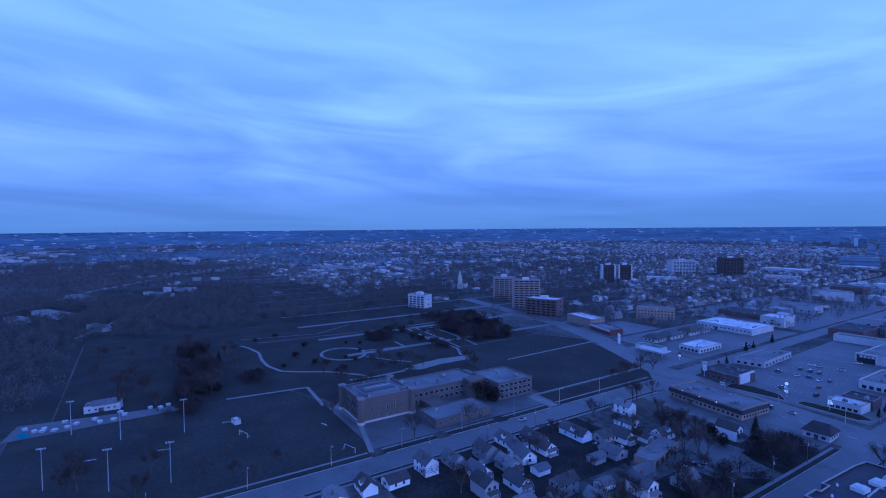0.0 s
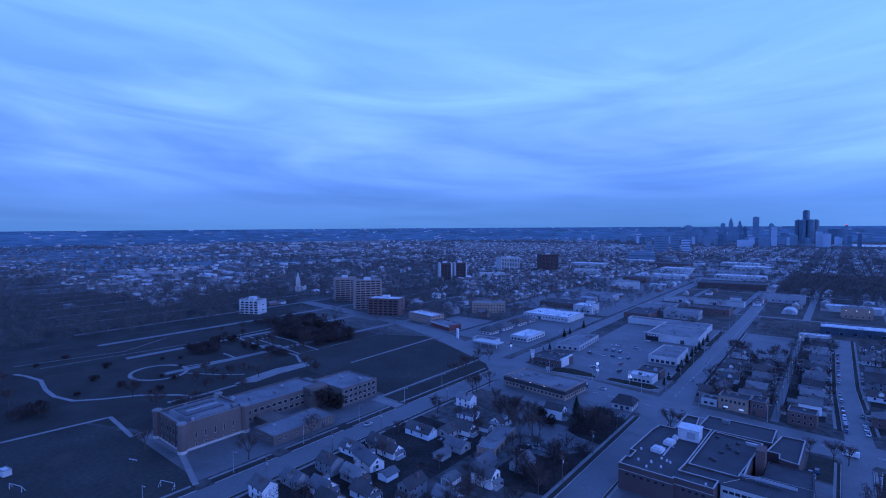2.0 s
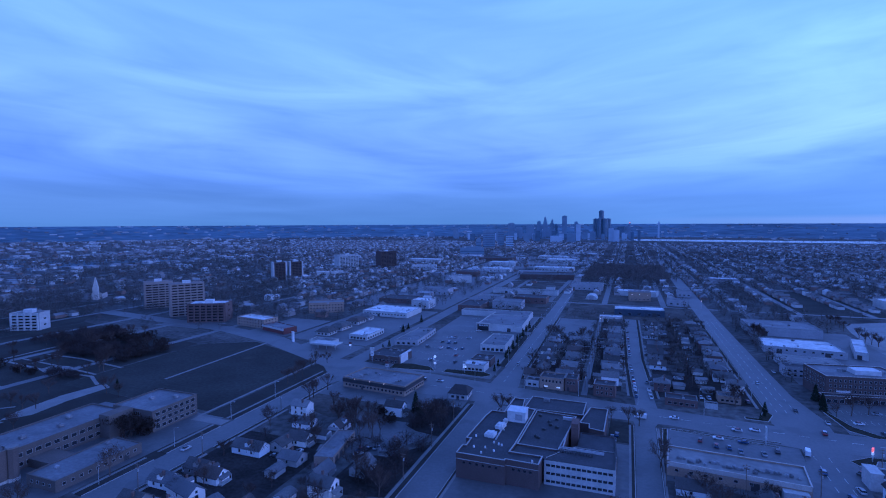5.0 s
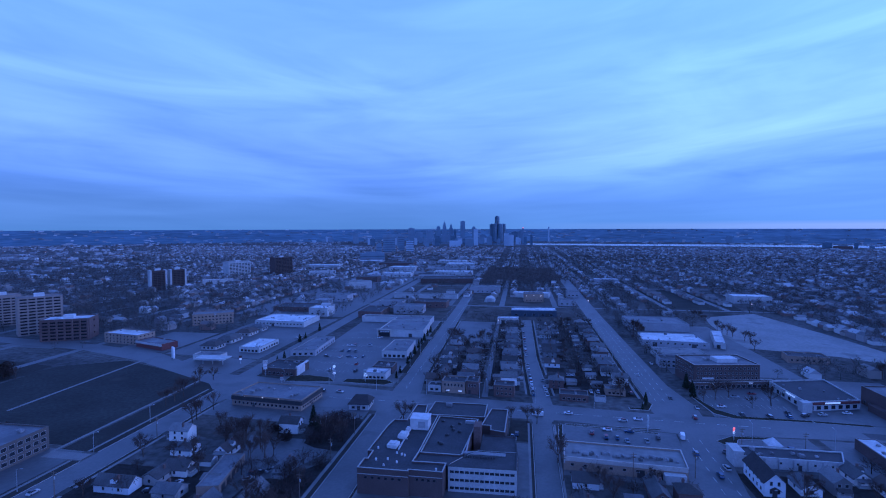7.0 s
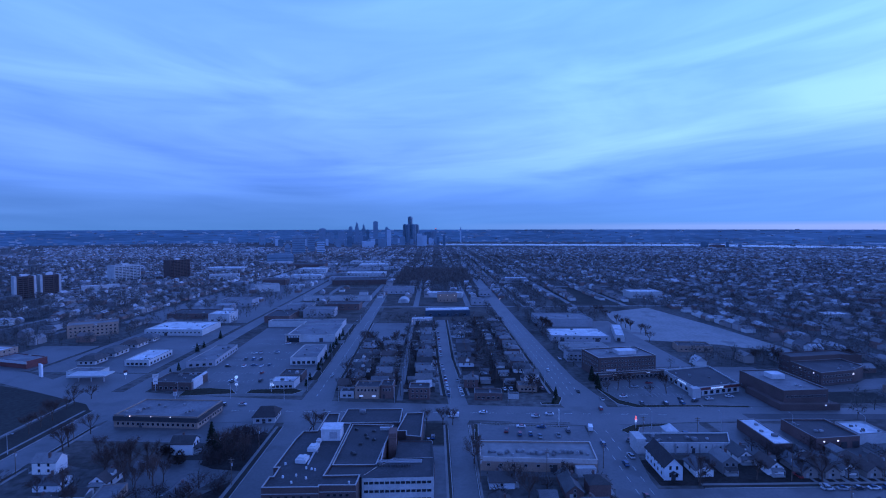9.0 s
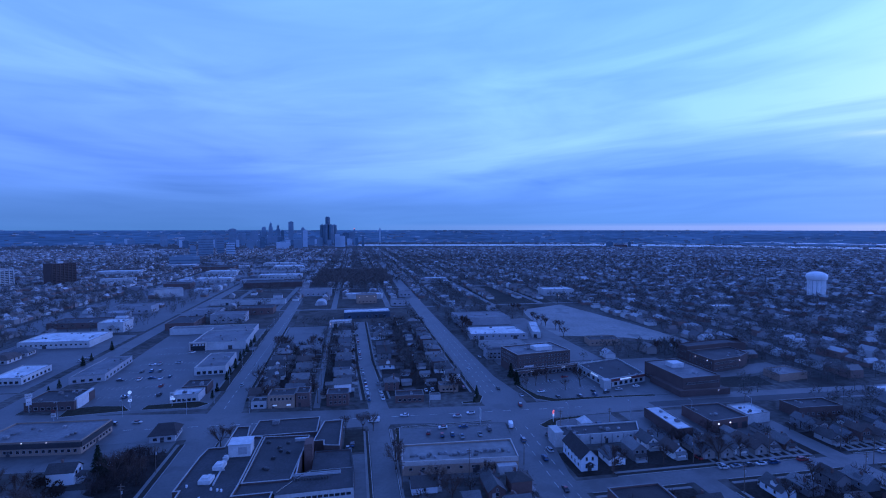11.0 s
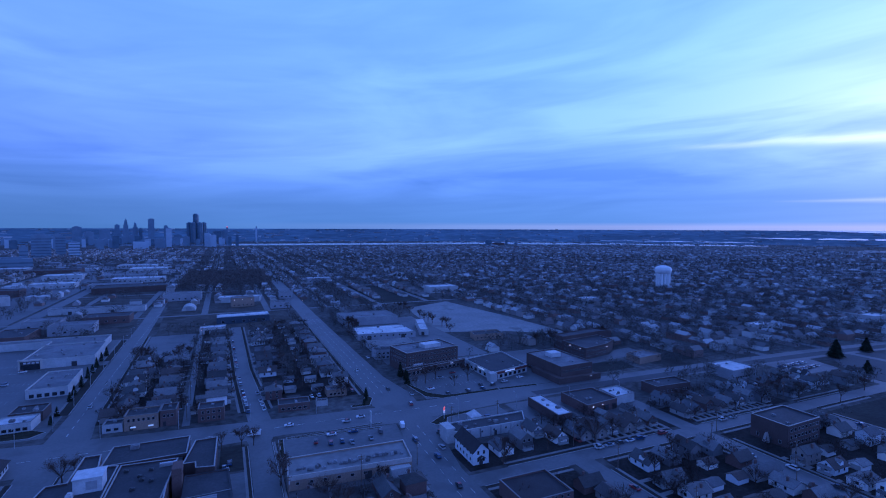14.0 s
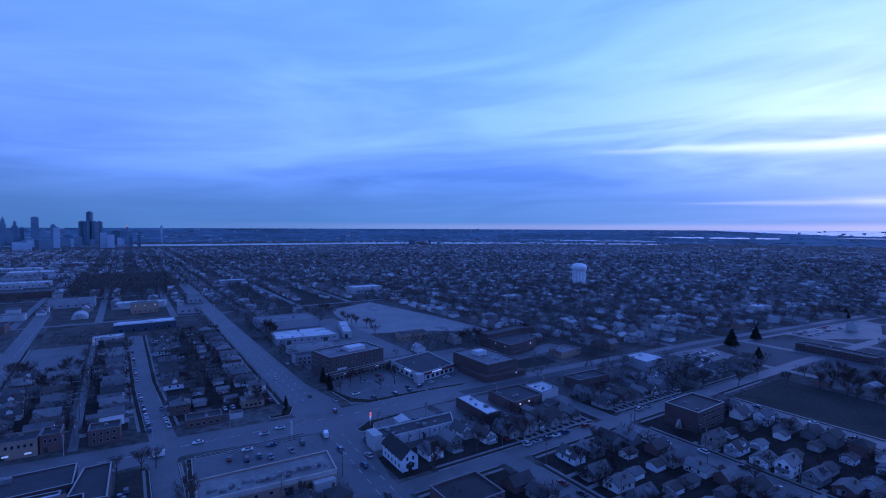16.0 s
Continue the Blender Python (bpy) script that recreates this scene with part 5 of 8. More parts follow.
building("works_shed", [(-75, 742), (-30, 745), (-30, 768), (-75, 765)], 9.0, GREY_WALL, GREY_ROOF, "grey works shed", units=4, windows=((0, 1, 6, 2.0, 1.6, 2.0, 3),))
building("long_dark_hall", [(-176, 858), (-84, 872), (-86, 915), (-180, 905)], 8.0, DARK_BRICK, TAR, "long dark factory hall with a flat roof", units=3, seed=51)
building("white_block", [(-276, 764), (-242, 778), (-250, 796), (-284, 782)], 11.0, WHITE_WALL, GREY_ROOF, "tall windowless white block", units=2, seed=52)
building("long_white_works", [(-178, 676), (-86, 672), (-86, 684), (-178, 688)], 6.0, WHITE_WALL, GREY_ROOF, "long low white works building", units=7, doors=((0, 20.0, 3.4, 3.4), (0, 60.0, 3.4, 3.4)))
building("pale_works", [(-10, 705), (40, 700), (44, 720), (-8, 726)], 6.0, WHITE_WALL, PALE_ROOF, "pale works with a lit corner", units=4)
qh = thing("arched_shed", pose(-40, 664, 0), "white arched metal shed", "shed")
arc = [(7.2 * math.cos(math.pi * k / 14), 6.0 * math.sin(math.pi * k / 14)) for k in range(15)]
g = Geo()
g.add([(x, y, z) for y in (-11, 11) for x, z in arc], [(k, k + 1, 16 + k, 15 + k) for k in range(14)] + [tuple(range(15))[::-1], tuple(range(15, 30))])
part("shell", g, WHITE_WALL, qh)
part("door", Geo().box(-3, -11.2, 0, 3, -11.0, 4.6), GREY_WALL, qh)
keep_clear(-52, 650, -28, 678)
rng = random.Random(77)
north = [(-165, 540, 26, 40), (-128, 560, 34, 22), (-110, 610, 40, 26), (-160, 600, 30, 22), (-270, 560, 46, 30), (-250, 640, 40, 24), (-225, 530, 22, 22), (-160, 940, 70, 40), (-140, 1030, 80, 36), (-250, 980, 60, 34), (-170, 1130, 90, 46), (-270, 1120, 60, 40), (-150, 1250, 70, 50), (-320, 1260, 90, 50), (-190, 1380, 80, 40),
         (-480, 1150, 80, 40), (-420, 1340, 70, 40), (-280, 880, 40, 26), (150, 900, 40, 24), (60, 640, 22, 16), (75, 720, 18, 14), (300, 700, 46, 26), (430, 520, 26, 14), (560, 620, 20, 12), (470, 322, 24, 12), (620, 300, 26, 16)]
for k, (x, y, w, d) in enumerate(north):
    wall, roof, word = rng.choice(((WHITE_WALL, PALE_ROOF, "white"), (GREY_WALL, GREY_ROOF, "grey"), (RED_BRICK, TAR, "brick"), (GREY_WALL, PALE_ROOF, "grey"), (WHITE_WALL, PALE_ROOF, "white")))
    if y < 1500:
        building("industrial_shed", rect(x - w / 2, y - d / 2, x + w / 2, y + d / 2), rng.uniform(5, 9), wall, roof, f"{word} flat-roofed industrial shed", "shed", "industrial sheds", units=rng.randint(2, 5), seed=k, windows=((0, 1, max(3, int(w / 8)), 2.4, 1.6, 2.2, 3),))

# --- apartment towers
def slab_tower(x, y, rz, w, d, h, wall, label, storey=2.9, edge=None, balconies=True, roof=None):
    """A tower of storeys with window strips, pale end walls and balconies along its long sides."""
    t = thing("apartment_tower", pose(x, y, 0, 0, 0, rz), label, "apartment tower", "apartment towers")
    keep_clear(x - max(w, d) * 0.6, y - max(w, d) * 0.6, x + max(w, d) * 0.6, y + max(w, d) * 0.6)
    flat_block(t, rect(-w / 2, -d / 2, w / 2, d / 2), h, wall, roof or GREY_ROOF, 0.8)
    if edge:
        for sx in (-1, 1):
            part("end_wall", Geo().box(sx * w / 2 - (0.3 if sx > 0 else 2.4), -d / 2 - 0.3, 0, sx * w / 2 + (2.4 if sx > 0 else 0.3), d / 2 + 0.3, h + 1.2), edge, t, "pale end wall")
    n = int(h / storey)
    for k in range(n):
        z = 0.7 + k * storey
        for s in (-1,):
            y0 = s * d / 2
            part("window_strip", Geo().box(-w / 2 + 1.2, min(y0, y0 + s * 0.06), z + 0.3, w / 2 - 1.2, max(y0, y0 + s * 0.06), z + 1.7), GLASS, t)
            if balconies and k:
                part("balcony", Geo().box(-w / 2 + 1.6, min(y0, y0 + s * 1.2), z - 0.5, w / 2 - 1.6, max(y0, y0 + s * 1.2), z + 0.35), wall, t)
        if k % 2:
            part("end_window", Geo().box(w / 2, -1.5, z + 0.3, w / 2 + 0.06, 1.5, z + 1.6), GLASS, t)
    for k in range(int(w / 6.2) + 1):
        x = -w / 2 + 1.4 + k * (w - 2.8) / max(1, int(w / 6.2))
        part("pier", Geo().box(x - 0.55, -d / 2 - 1.35, 0, x + 0.55, -d / 2 - 0.05, h + 0.4), wall, t)
    part("lift_house", Geo().box(-4, -3, h, 4, 3, h + 3.4), PALE_METAL, t)
    return t


APT = material("buff_tower_brick", (0.29, 0.25, 0.215), 0.9, 0.05, 0.1, 1.0, 0.12)
slab_tower(-455, 398, 54, 34, 17, 35, APT, "tall buff brick apartment tower with balconies")
slab_tower(-530, 424, 54, 30, 16, 31, APT, "tall buff brick apartment tower with balconies")
slab_tower(-405, 382, 26, 38, 22, 18.5, RED_BRICK, "six-storey brick apartment block with a white roof", roof=PALE_ROOF)
slab_tower(-584, 712, 52, 20, 15, 31, DARK_BRICK, "dark slab tower with white end walls", edge=WHITE_WALL)
slab_tower(-566, 735, 52, 20, 15, 31, DARK_BRICK, "dark slab tower with white end walls", edge=WHITE_WALL)
slab_tower(-575, 925, 56, 46, 26, 31, WHITE_WALL, "broad white tower block", balconies=False)
slab_tower(-500, 968, 56, 40, 22, 38, DARK_BRICK, "dark brown tower block")
slab_tower(-536, 290, 24, 27, 14, 16, WHITE_WALL, "white banded apartment block with balconies")
building("white_hall", [(-545, 770), (-505, 800), (-513, 812), (-553, 782)], 9.0, WHITE_WALL, PALE_ROOF, "long white hall beside towers", units=2)
building("white_hall", [(-430, 950), (-380, 965), (-384, 982), (-434, 967)], 10.0, WHITE_WALL, PALE_ROOF, "white flat-roofed hall", units=2)
ch = thing("church", pose(-664, 440, 0, 0, 0, 40), "stone church with a tall pale spire", "church")
part("nave", Geo().box(-6, 2, 0, 6, 26, 8), STONE, ch)
part("roof", Geo().slab([(-6.8, 1.6, 7.6), (-6.8, 26.4, 7.6), (0, 26.4, 14), (0, 1.6, 14)], 0.3).slab([(0, 1.6, 14), (0, 26.4, 14), (6.8, 26.4, 7.6), (6.8, 1.6, 7.6)], 0.3), DARK_SHINGLE, ch)
part("tower", Geo().box(-3, -4, 0, 3, 2, 15), STONE, ch)
part("spire", Geo().prism(rect(-3.1, -4.1, 3.1, 2.1), 15, 31, rect(-0.12, -1.1, 0.12, -0.9)), STONE, ch)
keep_clear(-680, 425, -640, 470)

# --- the water tower
wt = thing("water_tower", pose(652, 600, 0), "white fluted water tower with a domed tank", "water tower")
ns = 48
col = [(10.4 + 1.0 * math.cos(12 * a)) for a in (2 * math.pi * k / ns for k in range(ns))]
shaft = [(r * math.cos(2 * math.pi * k / ns), r * math.sin(2 * math.pi * k / ns)) for k, r in enumerate(col)]
part("shaft", Geo().prism(shaft, 0, 25), TANK_WHITE, wt, "fluted white shaft")
# grey strips along the flutes stand in for the shade inside them
for k in range(12):
    a = 2 * math.pi * (k + 0.5) / 12
    part("flute_shadow_gap", Geo().box(-0.45, -0.3, 0.3, 0.45, 0.3, 24), TOWER_GREY, wt, m=pose(9.25 * math.cos(a), 9.25 * math.sin(a), 0, 0, 0, math.degrees(a) + 90))
tank = Geo()
prof = [(10.8, 24.5), (12.4, 26.5), (13.0, 29), (13.0, 31.5), (11.8, 34), (8.4, 36), (4.0, 37.2), (0.3, 37.6)]
for r, z in prof:
    tank.v += [(r * math.cos(2 * math.pi * k / 32), r * math.sin(2 * math.pi * k / 32), z) for k in range(32)]
for i in range(len(prof) - 1):
    tank.f += [(i * 32 + k, i * 32 + (k + 1) % 32, (i + 1) * 32 + (k + 1) % 32, (i + 1) * 32 + k) for k in range(32)]
part("tank", tank, TANK_WHITE, wt, "white domed tank")
keep_clear(632, 590, 678, 634)

# --- the skyline across the river
def tower(az, dist, w, h, mat, label, d=None, steps=(), sides=4, spire=0.0, cap=None):
    """A far tower at a bearing (degrees clockwise from +y) with set-backs: (share of the height, share of the width)."""
    a = radians(az)
    label += " on the skyline" if len(label.split()) < 5 else ""
    t = thing("tower", pose(dist * math.sin(a), dist * math.cos(a), 0, 0, 0, -az), label, "tower", "skyline towers")
    d = d or w

    def ring(s):
        if sides == 4:
            return rect(-w * s / 2, -d * s / 2, w * s / 2, d * s / 2)
        return [(w * s / 2 * math.cos(2 * math.pi * k / sides), d * s / 2 * math.sin(2 * math.pi * k / sides)) for k in range(sides)]

    z = 0.0
    for share, s in (*steps, (1.0, steps[-1][1] * 0.75 if steps else 1.0)) if steps else ((1.0, 1.0),):
        part("shaft", Geo().prism(ring(s), z, h * share), mat, t)
        n = int((h * share - z) / 9) if dist < 2300 else 0
        for k in range(n):
            part("window_band", Geo().prism(inset(ring(s), -0.25), z + 3 + k * 9, z + 6.5 + k * 9), TOWER_DARK, t)
        z = h * share
    top = ring(0.5 * (steps[-1][1] * 0.75 if steps else 1.0))
    part("plant_room", Geo().prism(top, h, h + (2.0 if spire else 4.0)), TOWER_GREY, t)
    if spire:
        part("mast", Geo().tube((0, 0, h), (0, 0, h + spire), 2.2, 0.6, 6), mat, t)
    if cap:
        part("crown", Geo().prism(inset(ring(0.7), 0.5), h, h + 5), cap, t)
    return t


def skyline(x0, x1, top, dist, mat, label, **more):
    """A tower told by its place across the view from the origin along +y: focal length 871, middle 784."""
    a0, a1 = math.atan((x0 - 767) / 871), math.atan((x1 - 767) / 871)
    mid = (a0 + a1) / 2
    along = dist / math.cos(mid)
    return tower(math.degrees(mid), dist, max(6.0, dist * (math.tan(a1) - math.tan(a0)) * 0.92), 99.5 + (401 - top) / 871 * along, mat, label, **more)


R = 3420
skyline(721, 730, 382, R, TOWER_DARK, "tall round dark glass hotel tower", sides=16, cap=TOWER_DARK)
for x0, x1, near in ((712, 721, 40), (732, 741, 40), (717, 727, 70), (726, 736, 70)):
    skyline(x0, x1, 395, R - near, TOWER_DARK, "dark octagonal glass tower beside a taller one", sides=8)
for x0, x1, top, dist, mat, word, more in (
        (737, 746, 411, 2720, TOWER_PALE, "pale stepped apartment tower", {}), (745, 755, 414, 2700, TOWER_PALE, "pale stepped apartment tower", {}), (684, 692, 404, 2760, TOWER_PALE, "slim white tower", {}),
        (660, 669, 390, 3480, TOWER_GREY, "tall slab tower with a flat top", {}), (681, 687, 400, 3500, TOWER_GREY, "grey office tower", {}), (627, 636, 392, 3500, TOWER_GREY, "stone tower with a stepped pointed crown", {"steps": ((0.6, 1.0), (0.8, 0.75), (0.92, 0.5)), "spire": 14}),
        (616, 625, 399, 3520, TOWER_GREY, "grey stepped tower", {"steps": ((0.75, 1.0),)}), (640, 647, 396, 3520, TOWER_GREY, "tower with a pointed crown", {"steps": ((0.8, 1.0), (0.92, 0.6)), "spire": 10}), (648, 653, 404, 3500, TOWER_DARK, "dark slim tower", {}),
        (565, 577, 402, 3500, TOWER_GREY, "broad grey tower", {}), (598, 612, 406, 3480, TOWER_GREY, "broad grey tower", {}), (614, 623, 415, 2700, TOWER_DARK, "dark riverside tower", {}), (579, 592, 409, 3480, TOWER_GREY, "low grey tower", {}),
        (750, 762, 408, 3450, TOWER_DARK, "dark low tower block", {}), (762, 771, 407, 3460, TOWER_GREY, "grey low tower block", {}), (769, 772, 402, 3400, TOWER_GREY, "slim tower with a lit mast", {"cap": RED_LAMP}),
        (813, 816, 401, 3440, TOWER_PALE, "thin pale tower", {}), (518, 541, 413, 2000, TOWER_GREY, "grey concrete tower block", {}), (546, 558, 415, 2100, TOWER_GREY, "dark tower block", {}), (543, 552, 412, 2500, TOWER_GREY, "grey tower block", {}),
        (561, 575, 424, 1980, TOWER_PALE, "pale apartment tower", {}), (594, 604, 420, 2500, TOWER_GREY, "grey tower block", {}), (640, 662, 424, 2560, TOWER_PALE, "broad pale riverside block", {}), (668, 684, 420, 2600, TOWER_GREY, "riverside block", {}),
        (460, 470, 410, 3300, TOWER_GREY, "lone distant tower", {}), (474, 520, 443, 1500, TOWER_GREY, "long pale hospital block", {"d": 24}), (694, 706, 414, 3500, TOWER_GREY, "grey tower block", {}), (505, 515, 428, 1700, TOWER_GREY, "grey concrete tower block", {}),
        (1245, 1257, 420, 2900, TOWER_DARK, "dark riverside mill", {"d": 20}), (1262, 1285, 424, 2880, RED_BRICK, "dark red riverside works", {"d": 30}), (1290, 1295, 420, 2900, TOWER_DARK, "small tower by the river", {}), (1312, 1318, 423, 2900, TOWER_DARK, "small tower by the river", {}),
        (1100, 1110, 414, 3560, TOWER_GREY, "far low block across the river", {}), (1190, 1197, 413, 3580, TOWER_GREY, "far block across the river", {}), (1480, 1490, 411, 3590, TOWER_GREY, "far block across the river", {}), (1500, 1506, 410, 3590, TOWER_GREY, "far block across the river", {})):
    skyline(x0, x1, top, dist, mat, word, **more)

# lower blocks that fill the downtown between the towers
rng = random.Random(91)
for k in range(46):
    x0 = rng.uniform(556, 800) if k < 34 else rng.uniform(380, 560)
    wide = rng.uniform(4, 11)
    skyline(x0, x0 + wide, rng.uniform(413, 422), rng.uniform(2750, 3520), rng.choice((TOWER_GREY, TOWER_GREY, TOWER_DARK, TOWER_PALE)), rng.choice(("low grey downtown block", "mid-rise downtown office block")), d=rng.uniform(18, 30))
# long pale sheds by the railway
for x, y, w, d, rz in ((-725, -104, 70, 16, -28), (-700, -133, 30, 14, -28), (-884, -88, 60, 14, -30), (-595, -53, 30, 8, -30), (-915, 40, 26, 10, -30), (-836, 448, 40, 14, -20), (-1200, 410, 130, 14, -35), (-860, 10, 60, 10, -32)):
    sb = thing("railway_shed", pose(x, y, 0, 0, 0, -rz), "long pale shed beside the railway", "shed", "railway sheds")
    flat_block(sb, rect(-w / 2, -d / 2, w / 2, d / 2), 5.0, GREY_WALL, GREY_ROOF, 0.3)
    door(sb, (-w / 2, -d / 2), (w / 2, -d / 2), w * 0.3, 4.0, 4.0)
    keep_clear(x - w / 2, y - w / 2, x + w / 2, y + w / 2)

# ---------------------------------------------------------------- houses
HOUSES = {}


def gable(g, x0, x1, y0, y1, z, rise, over=0.45, thick=0.22):
    """Two roof slabs with eaves over walls x0..x1, the ridge along y."""
    xm, k = (x0 + x1) / 2, rise / ((x1 - x0) / 2)
    zl = z - over * k
    g.slab([(x0 - over, y0 - over, zl + thick), (x0 - over, y1 + over, zl + thick), (xm, y1 + over, z + rise + thick), (xm, y0 - over, z + rise + thick)][::-1], thick)
    g.slab([(xm, y0 - over, z + rise + thick), (xm, y1 + over, z + rise + thick), (x1 + over, y1 + over, zl + thick), (x1 + over, y0 - over, zl + thick)][::-1], thick)


def gable_walls(g, x0, x1, y0, y1, h, rise):
    xm = (x0 + x1) / 2
    a = [(x0, y0, 0), (x1, y0, 0), (x1, y0, h), (xm, y0, h + rise), (x0, y0, h)]
    b = [(x, y1, z) for x, _, z in a]
    g.add(a + b, [(0, 1, 2, 3, 4), (9, 8, 7, 6, 5), (1, 6, 7, 2), (5, 0, 4, 9), (0, 5, 6, 1), (2, 7, 8, 3), (3, 8, 9, 4)])


WALLS = {"white": (SIDING, "white-sided"), "tan": (TAN_SIDING, "tan-sided"), "brick": (RED_BRICK, "brown brick")}


def build_house(shape, wall):
    mat, word = WALLS[wall]
    roof = SHINGLE
    if shape == "cottage":
        w, d, h, rise, name, text = 6.3, 9.6, 2.9, 2.5, "house", f"{word} gabled cottage with a porch"
    elif shape == "tall":
        w, d, h, rise, name, text = 6.2, 9.2, 4.9, 2.2, "house", f"two-storey {word} house with a gabled roof"
    elif shape == "bungalow":
        w, d, h, rise, name, text = 7.2, 9.4, 2.7, 1.8, "house", f"{word} bungalow with a low gabled roof"
    elif shape == "hipped":
        w, d, h, rise, name, text = 7.0, 8.0, 4.8, 2.1, "house", f"two-storey {word} house with a hipped roof"
    elif shape == "long":
        w, d, h, rise, name, text = 6.4, 14.5, 3.0, 2.5, "house", f"long {word} gabled house"
    else:
        w, d, h, rise, name, text = 5.0, 6.2, 2.3, 1.2, "garage", f"{word} garage with a gabled roof"
    t = thing(name, pose(0, 0, 0), text + " and a shingle roof" if name == "house" else text, name, "houses" if name == "house" else "garages")
    g, r = Geo(), Geo()
    if shape == "hipped":
        g.box(-w / 2, -d / 2, 0, w / 2, d / 2, h)
        r.prism(rect(-w / 2 - 0.5, -d / 2 - 0.5, w / 2 + 0.5, d / 2 + 0.5), h, h + rise, rect(-0.2, -0.7, 0.2, 0.7))
    else:
        gable_walls(g, -w / 2, w / 2, -d / 2, d / 2, h, rise)
        gable(r, -w / 2, w / 2, -d / 2, d / 2, h, rise)
    part("wall", g, mat, t)
    part("roof", r, roof, t)
    if name == "garage":
        part("garage_door", Geo().box(-1.8, -d / 2 - 0.06, 0.02, 1.8, -d / 2 + 0.02, 2.0), FRAME, t)
        return t
    part("chimney", Geo().box(w * 0.18, d * 0.1, h, w * 0.18 + 0.7, d * 0.1 + 0.7, h + rise + 0.7).box(w * 0.18 - 0.06, d * 0.1 - 0.06, h + rise + 0.7, w * 0.18 + 0.76, d * 0.1 + 0.76, h + rise + 0.82), RED_BRICK, t)
    two = h > 4
    door(t, (-w / 2, -d / 2), (w / 2, -d / 2), w * 0.3, 1.0, 2.1, FRAME)
    for z, n in ((0.9, 1), (3.2, 2)) if two else ((1.0, 1),):
        place_windows(t, (-w / 2, -d / 2), (w / 2, -d / 2), 1, n, 1.3, 1.4, z, 3, w * 0.52 if n == 1 else 0.6)
        place_windows(t, (w / 2, -d / 2), (w / 2, d / 2), 1, 2, 1.0, 1.3, z, 3)
        if not two:
            place_windows(t, (-w / 2, d / 2), (-w / 2, -d / 2), 1, 1, 1.0, 1.3, z, 3)
    if not two and rise > 2.2:
        place_windows(t, (-w / 2, -d / 2), (w / 2, -d / 2), 1, 1, 0.9, 1.0, 3.0, 3, w * 0.3)
    if shape in ("cottage", "tall", "hipped"):
        pw = w * 0.8
        porch = part("porch", Geo().box(-pw / 2, -d / 2 - 1.9, 0, pw / 2, -d / 2 - 0.02, 0.45).box(-pw / 2 + 0.1, -d / 2 - 1.85, 0.45, -pw / 2 + 0.25, -d / 2 - 1.7, 2.4).box(pw / 2 - 0.25, -d / 2 - 1.85, 0.45, pw / 2 - 0.1, -d / 2 - 1.7, 2.4), FRAME, t)
        part("porch_roof", Geo().slab([(-pw / 2, -d / 2 - 2.0, 2.5), (pw / 2, -d / 2 - 2.0, 2.5), (pw / 2, -d / 2 - 0.02, 3.1), (-pw / 2, -d / 2 - 0.02, 3.1)], 0.18), roof, porch)
    if shape in ("cottage", "long"):
        dm = Geo()
        gable_walls(dm, -1.1, 1.1, 0, 2.4, 1.3, 0.8)
        dormer = part("dormer", dm, mat, t, m=pose(w * 0.46, 0.6, h + rise * 0.18, 0, 0, 90))
        dr = Geo()
        gable(dr, -1.1, 1.1, 0, 2.4, 1.3, 0.8, 0.2, 0.12)
        part("dormer_roof", dr, roof, dormer)
    return t


def house(shape, wall, x, y, rz, s=1.0):
    key = (shape, wall)
    m = pose(x, y, 0, 0, 0, rz)
    key = (shape, wall, s)
    if key not in HOUSES:
        HOUSES[key] = build_house(shape, wall)
        HOUSES[key].scale = (s, s, s)
        HOUSES[key].matrix_basis = m @ Matrix.Scale(s, 4)
    else:
        copy_thing(HOUSES[key], m)
    r = 4.6 if shape == "garage" else 7.5
    keep_clear(x - r * 0.75, y - r * 0.75, x + r * 0.75, y + r * 0.75)


# houses by the school road and the crossing
for shape, wall, x, y, rz in (
        ("long", "white", -151, 158, -90), ("bungalow", "tan", -141, 167, 0), ("cottage", "tan", -158, 137, -90), ("cottage", "white", -148, 134, 90), ("long", "white", -149, 122, 76), ("cottage", "white", -163, 125, -90),
        ("tall", "tan", -157, 108, -90), ("cottage", "tan", -144, 110, 90), ("garage", "white", -134, 119, 180), ("tall", "white", -157, 203, -90), ("bungalow", "white", -146, 190, 90), ("cottage", "white", -136, 173, 90),
        ("garage", "white", -130, 182, 90), ("cottage", "white", -127, 192, 0), ("bungalow", "tan", -128, 157, 90), ("garage", "tan", -128, 146, 180), ("tall", "white", -101, 140, 90), ("garage", "white", -112, 132, 0),
        ("cottage", "tan", -109, 150, 180), ("tall", "white", -110, 219, 90), ("garage", "white", -101, 232, 90), ("cottage", "tan", -160, 93, -90), ("tall", "white", -161, 80, -90), ("cottage", "white", -146, 96, 90),
        ("cottage", "white", -131, 104, 90), ("tall", "tan", -134, 90, 90), ("garage", "white", -120, 98, 0), ("tall", "tan", -118, 116, 0), ("cottage", "white", -104, 120, 90), ("garage", "tan", -118, 168, 90), ("cottage", "tan", -96, 160, 180)):
    house(shape, wall, x, y, rz, 1.04)
building("garage_block", [(-118, 158), (-110, 160), (-115, 186), (-123, 184)], 3.4, TAN_BRICK, GREY_ROOF, "long low garage block with open bays", "garage", parapet=0.2, doors=((1, 4.0, 2.8, 2.4), (1, 9.0, 2.8, 2.4), (1, 14.0, 2.8, 2.4), (1, 19.0, 2.8, 2.4)))

# white meeting house by the main road
mh = thing("meeting_house", pose(95, 199, 0, 0, 0, -1), "white-sided meeting house with a steep dark gable", "hall")
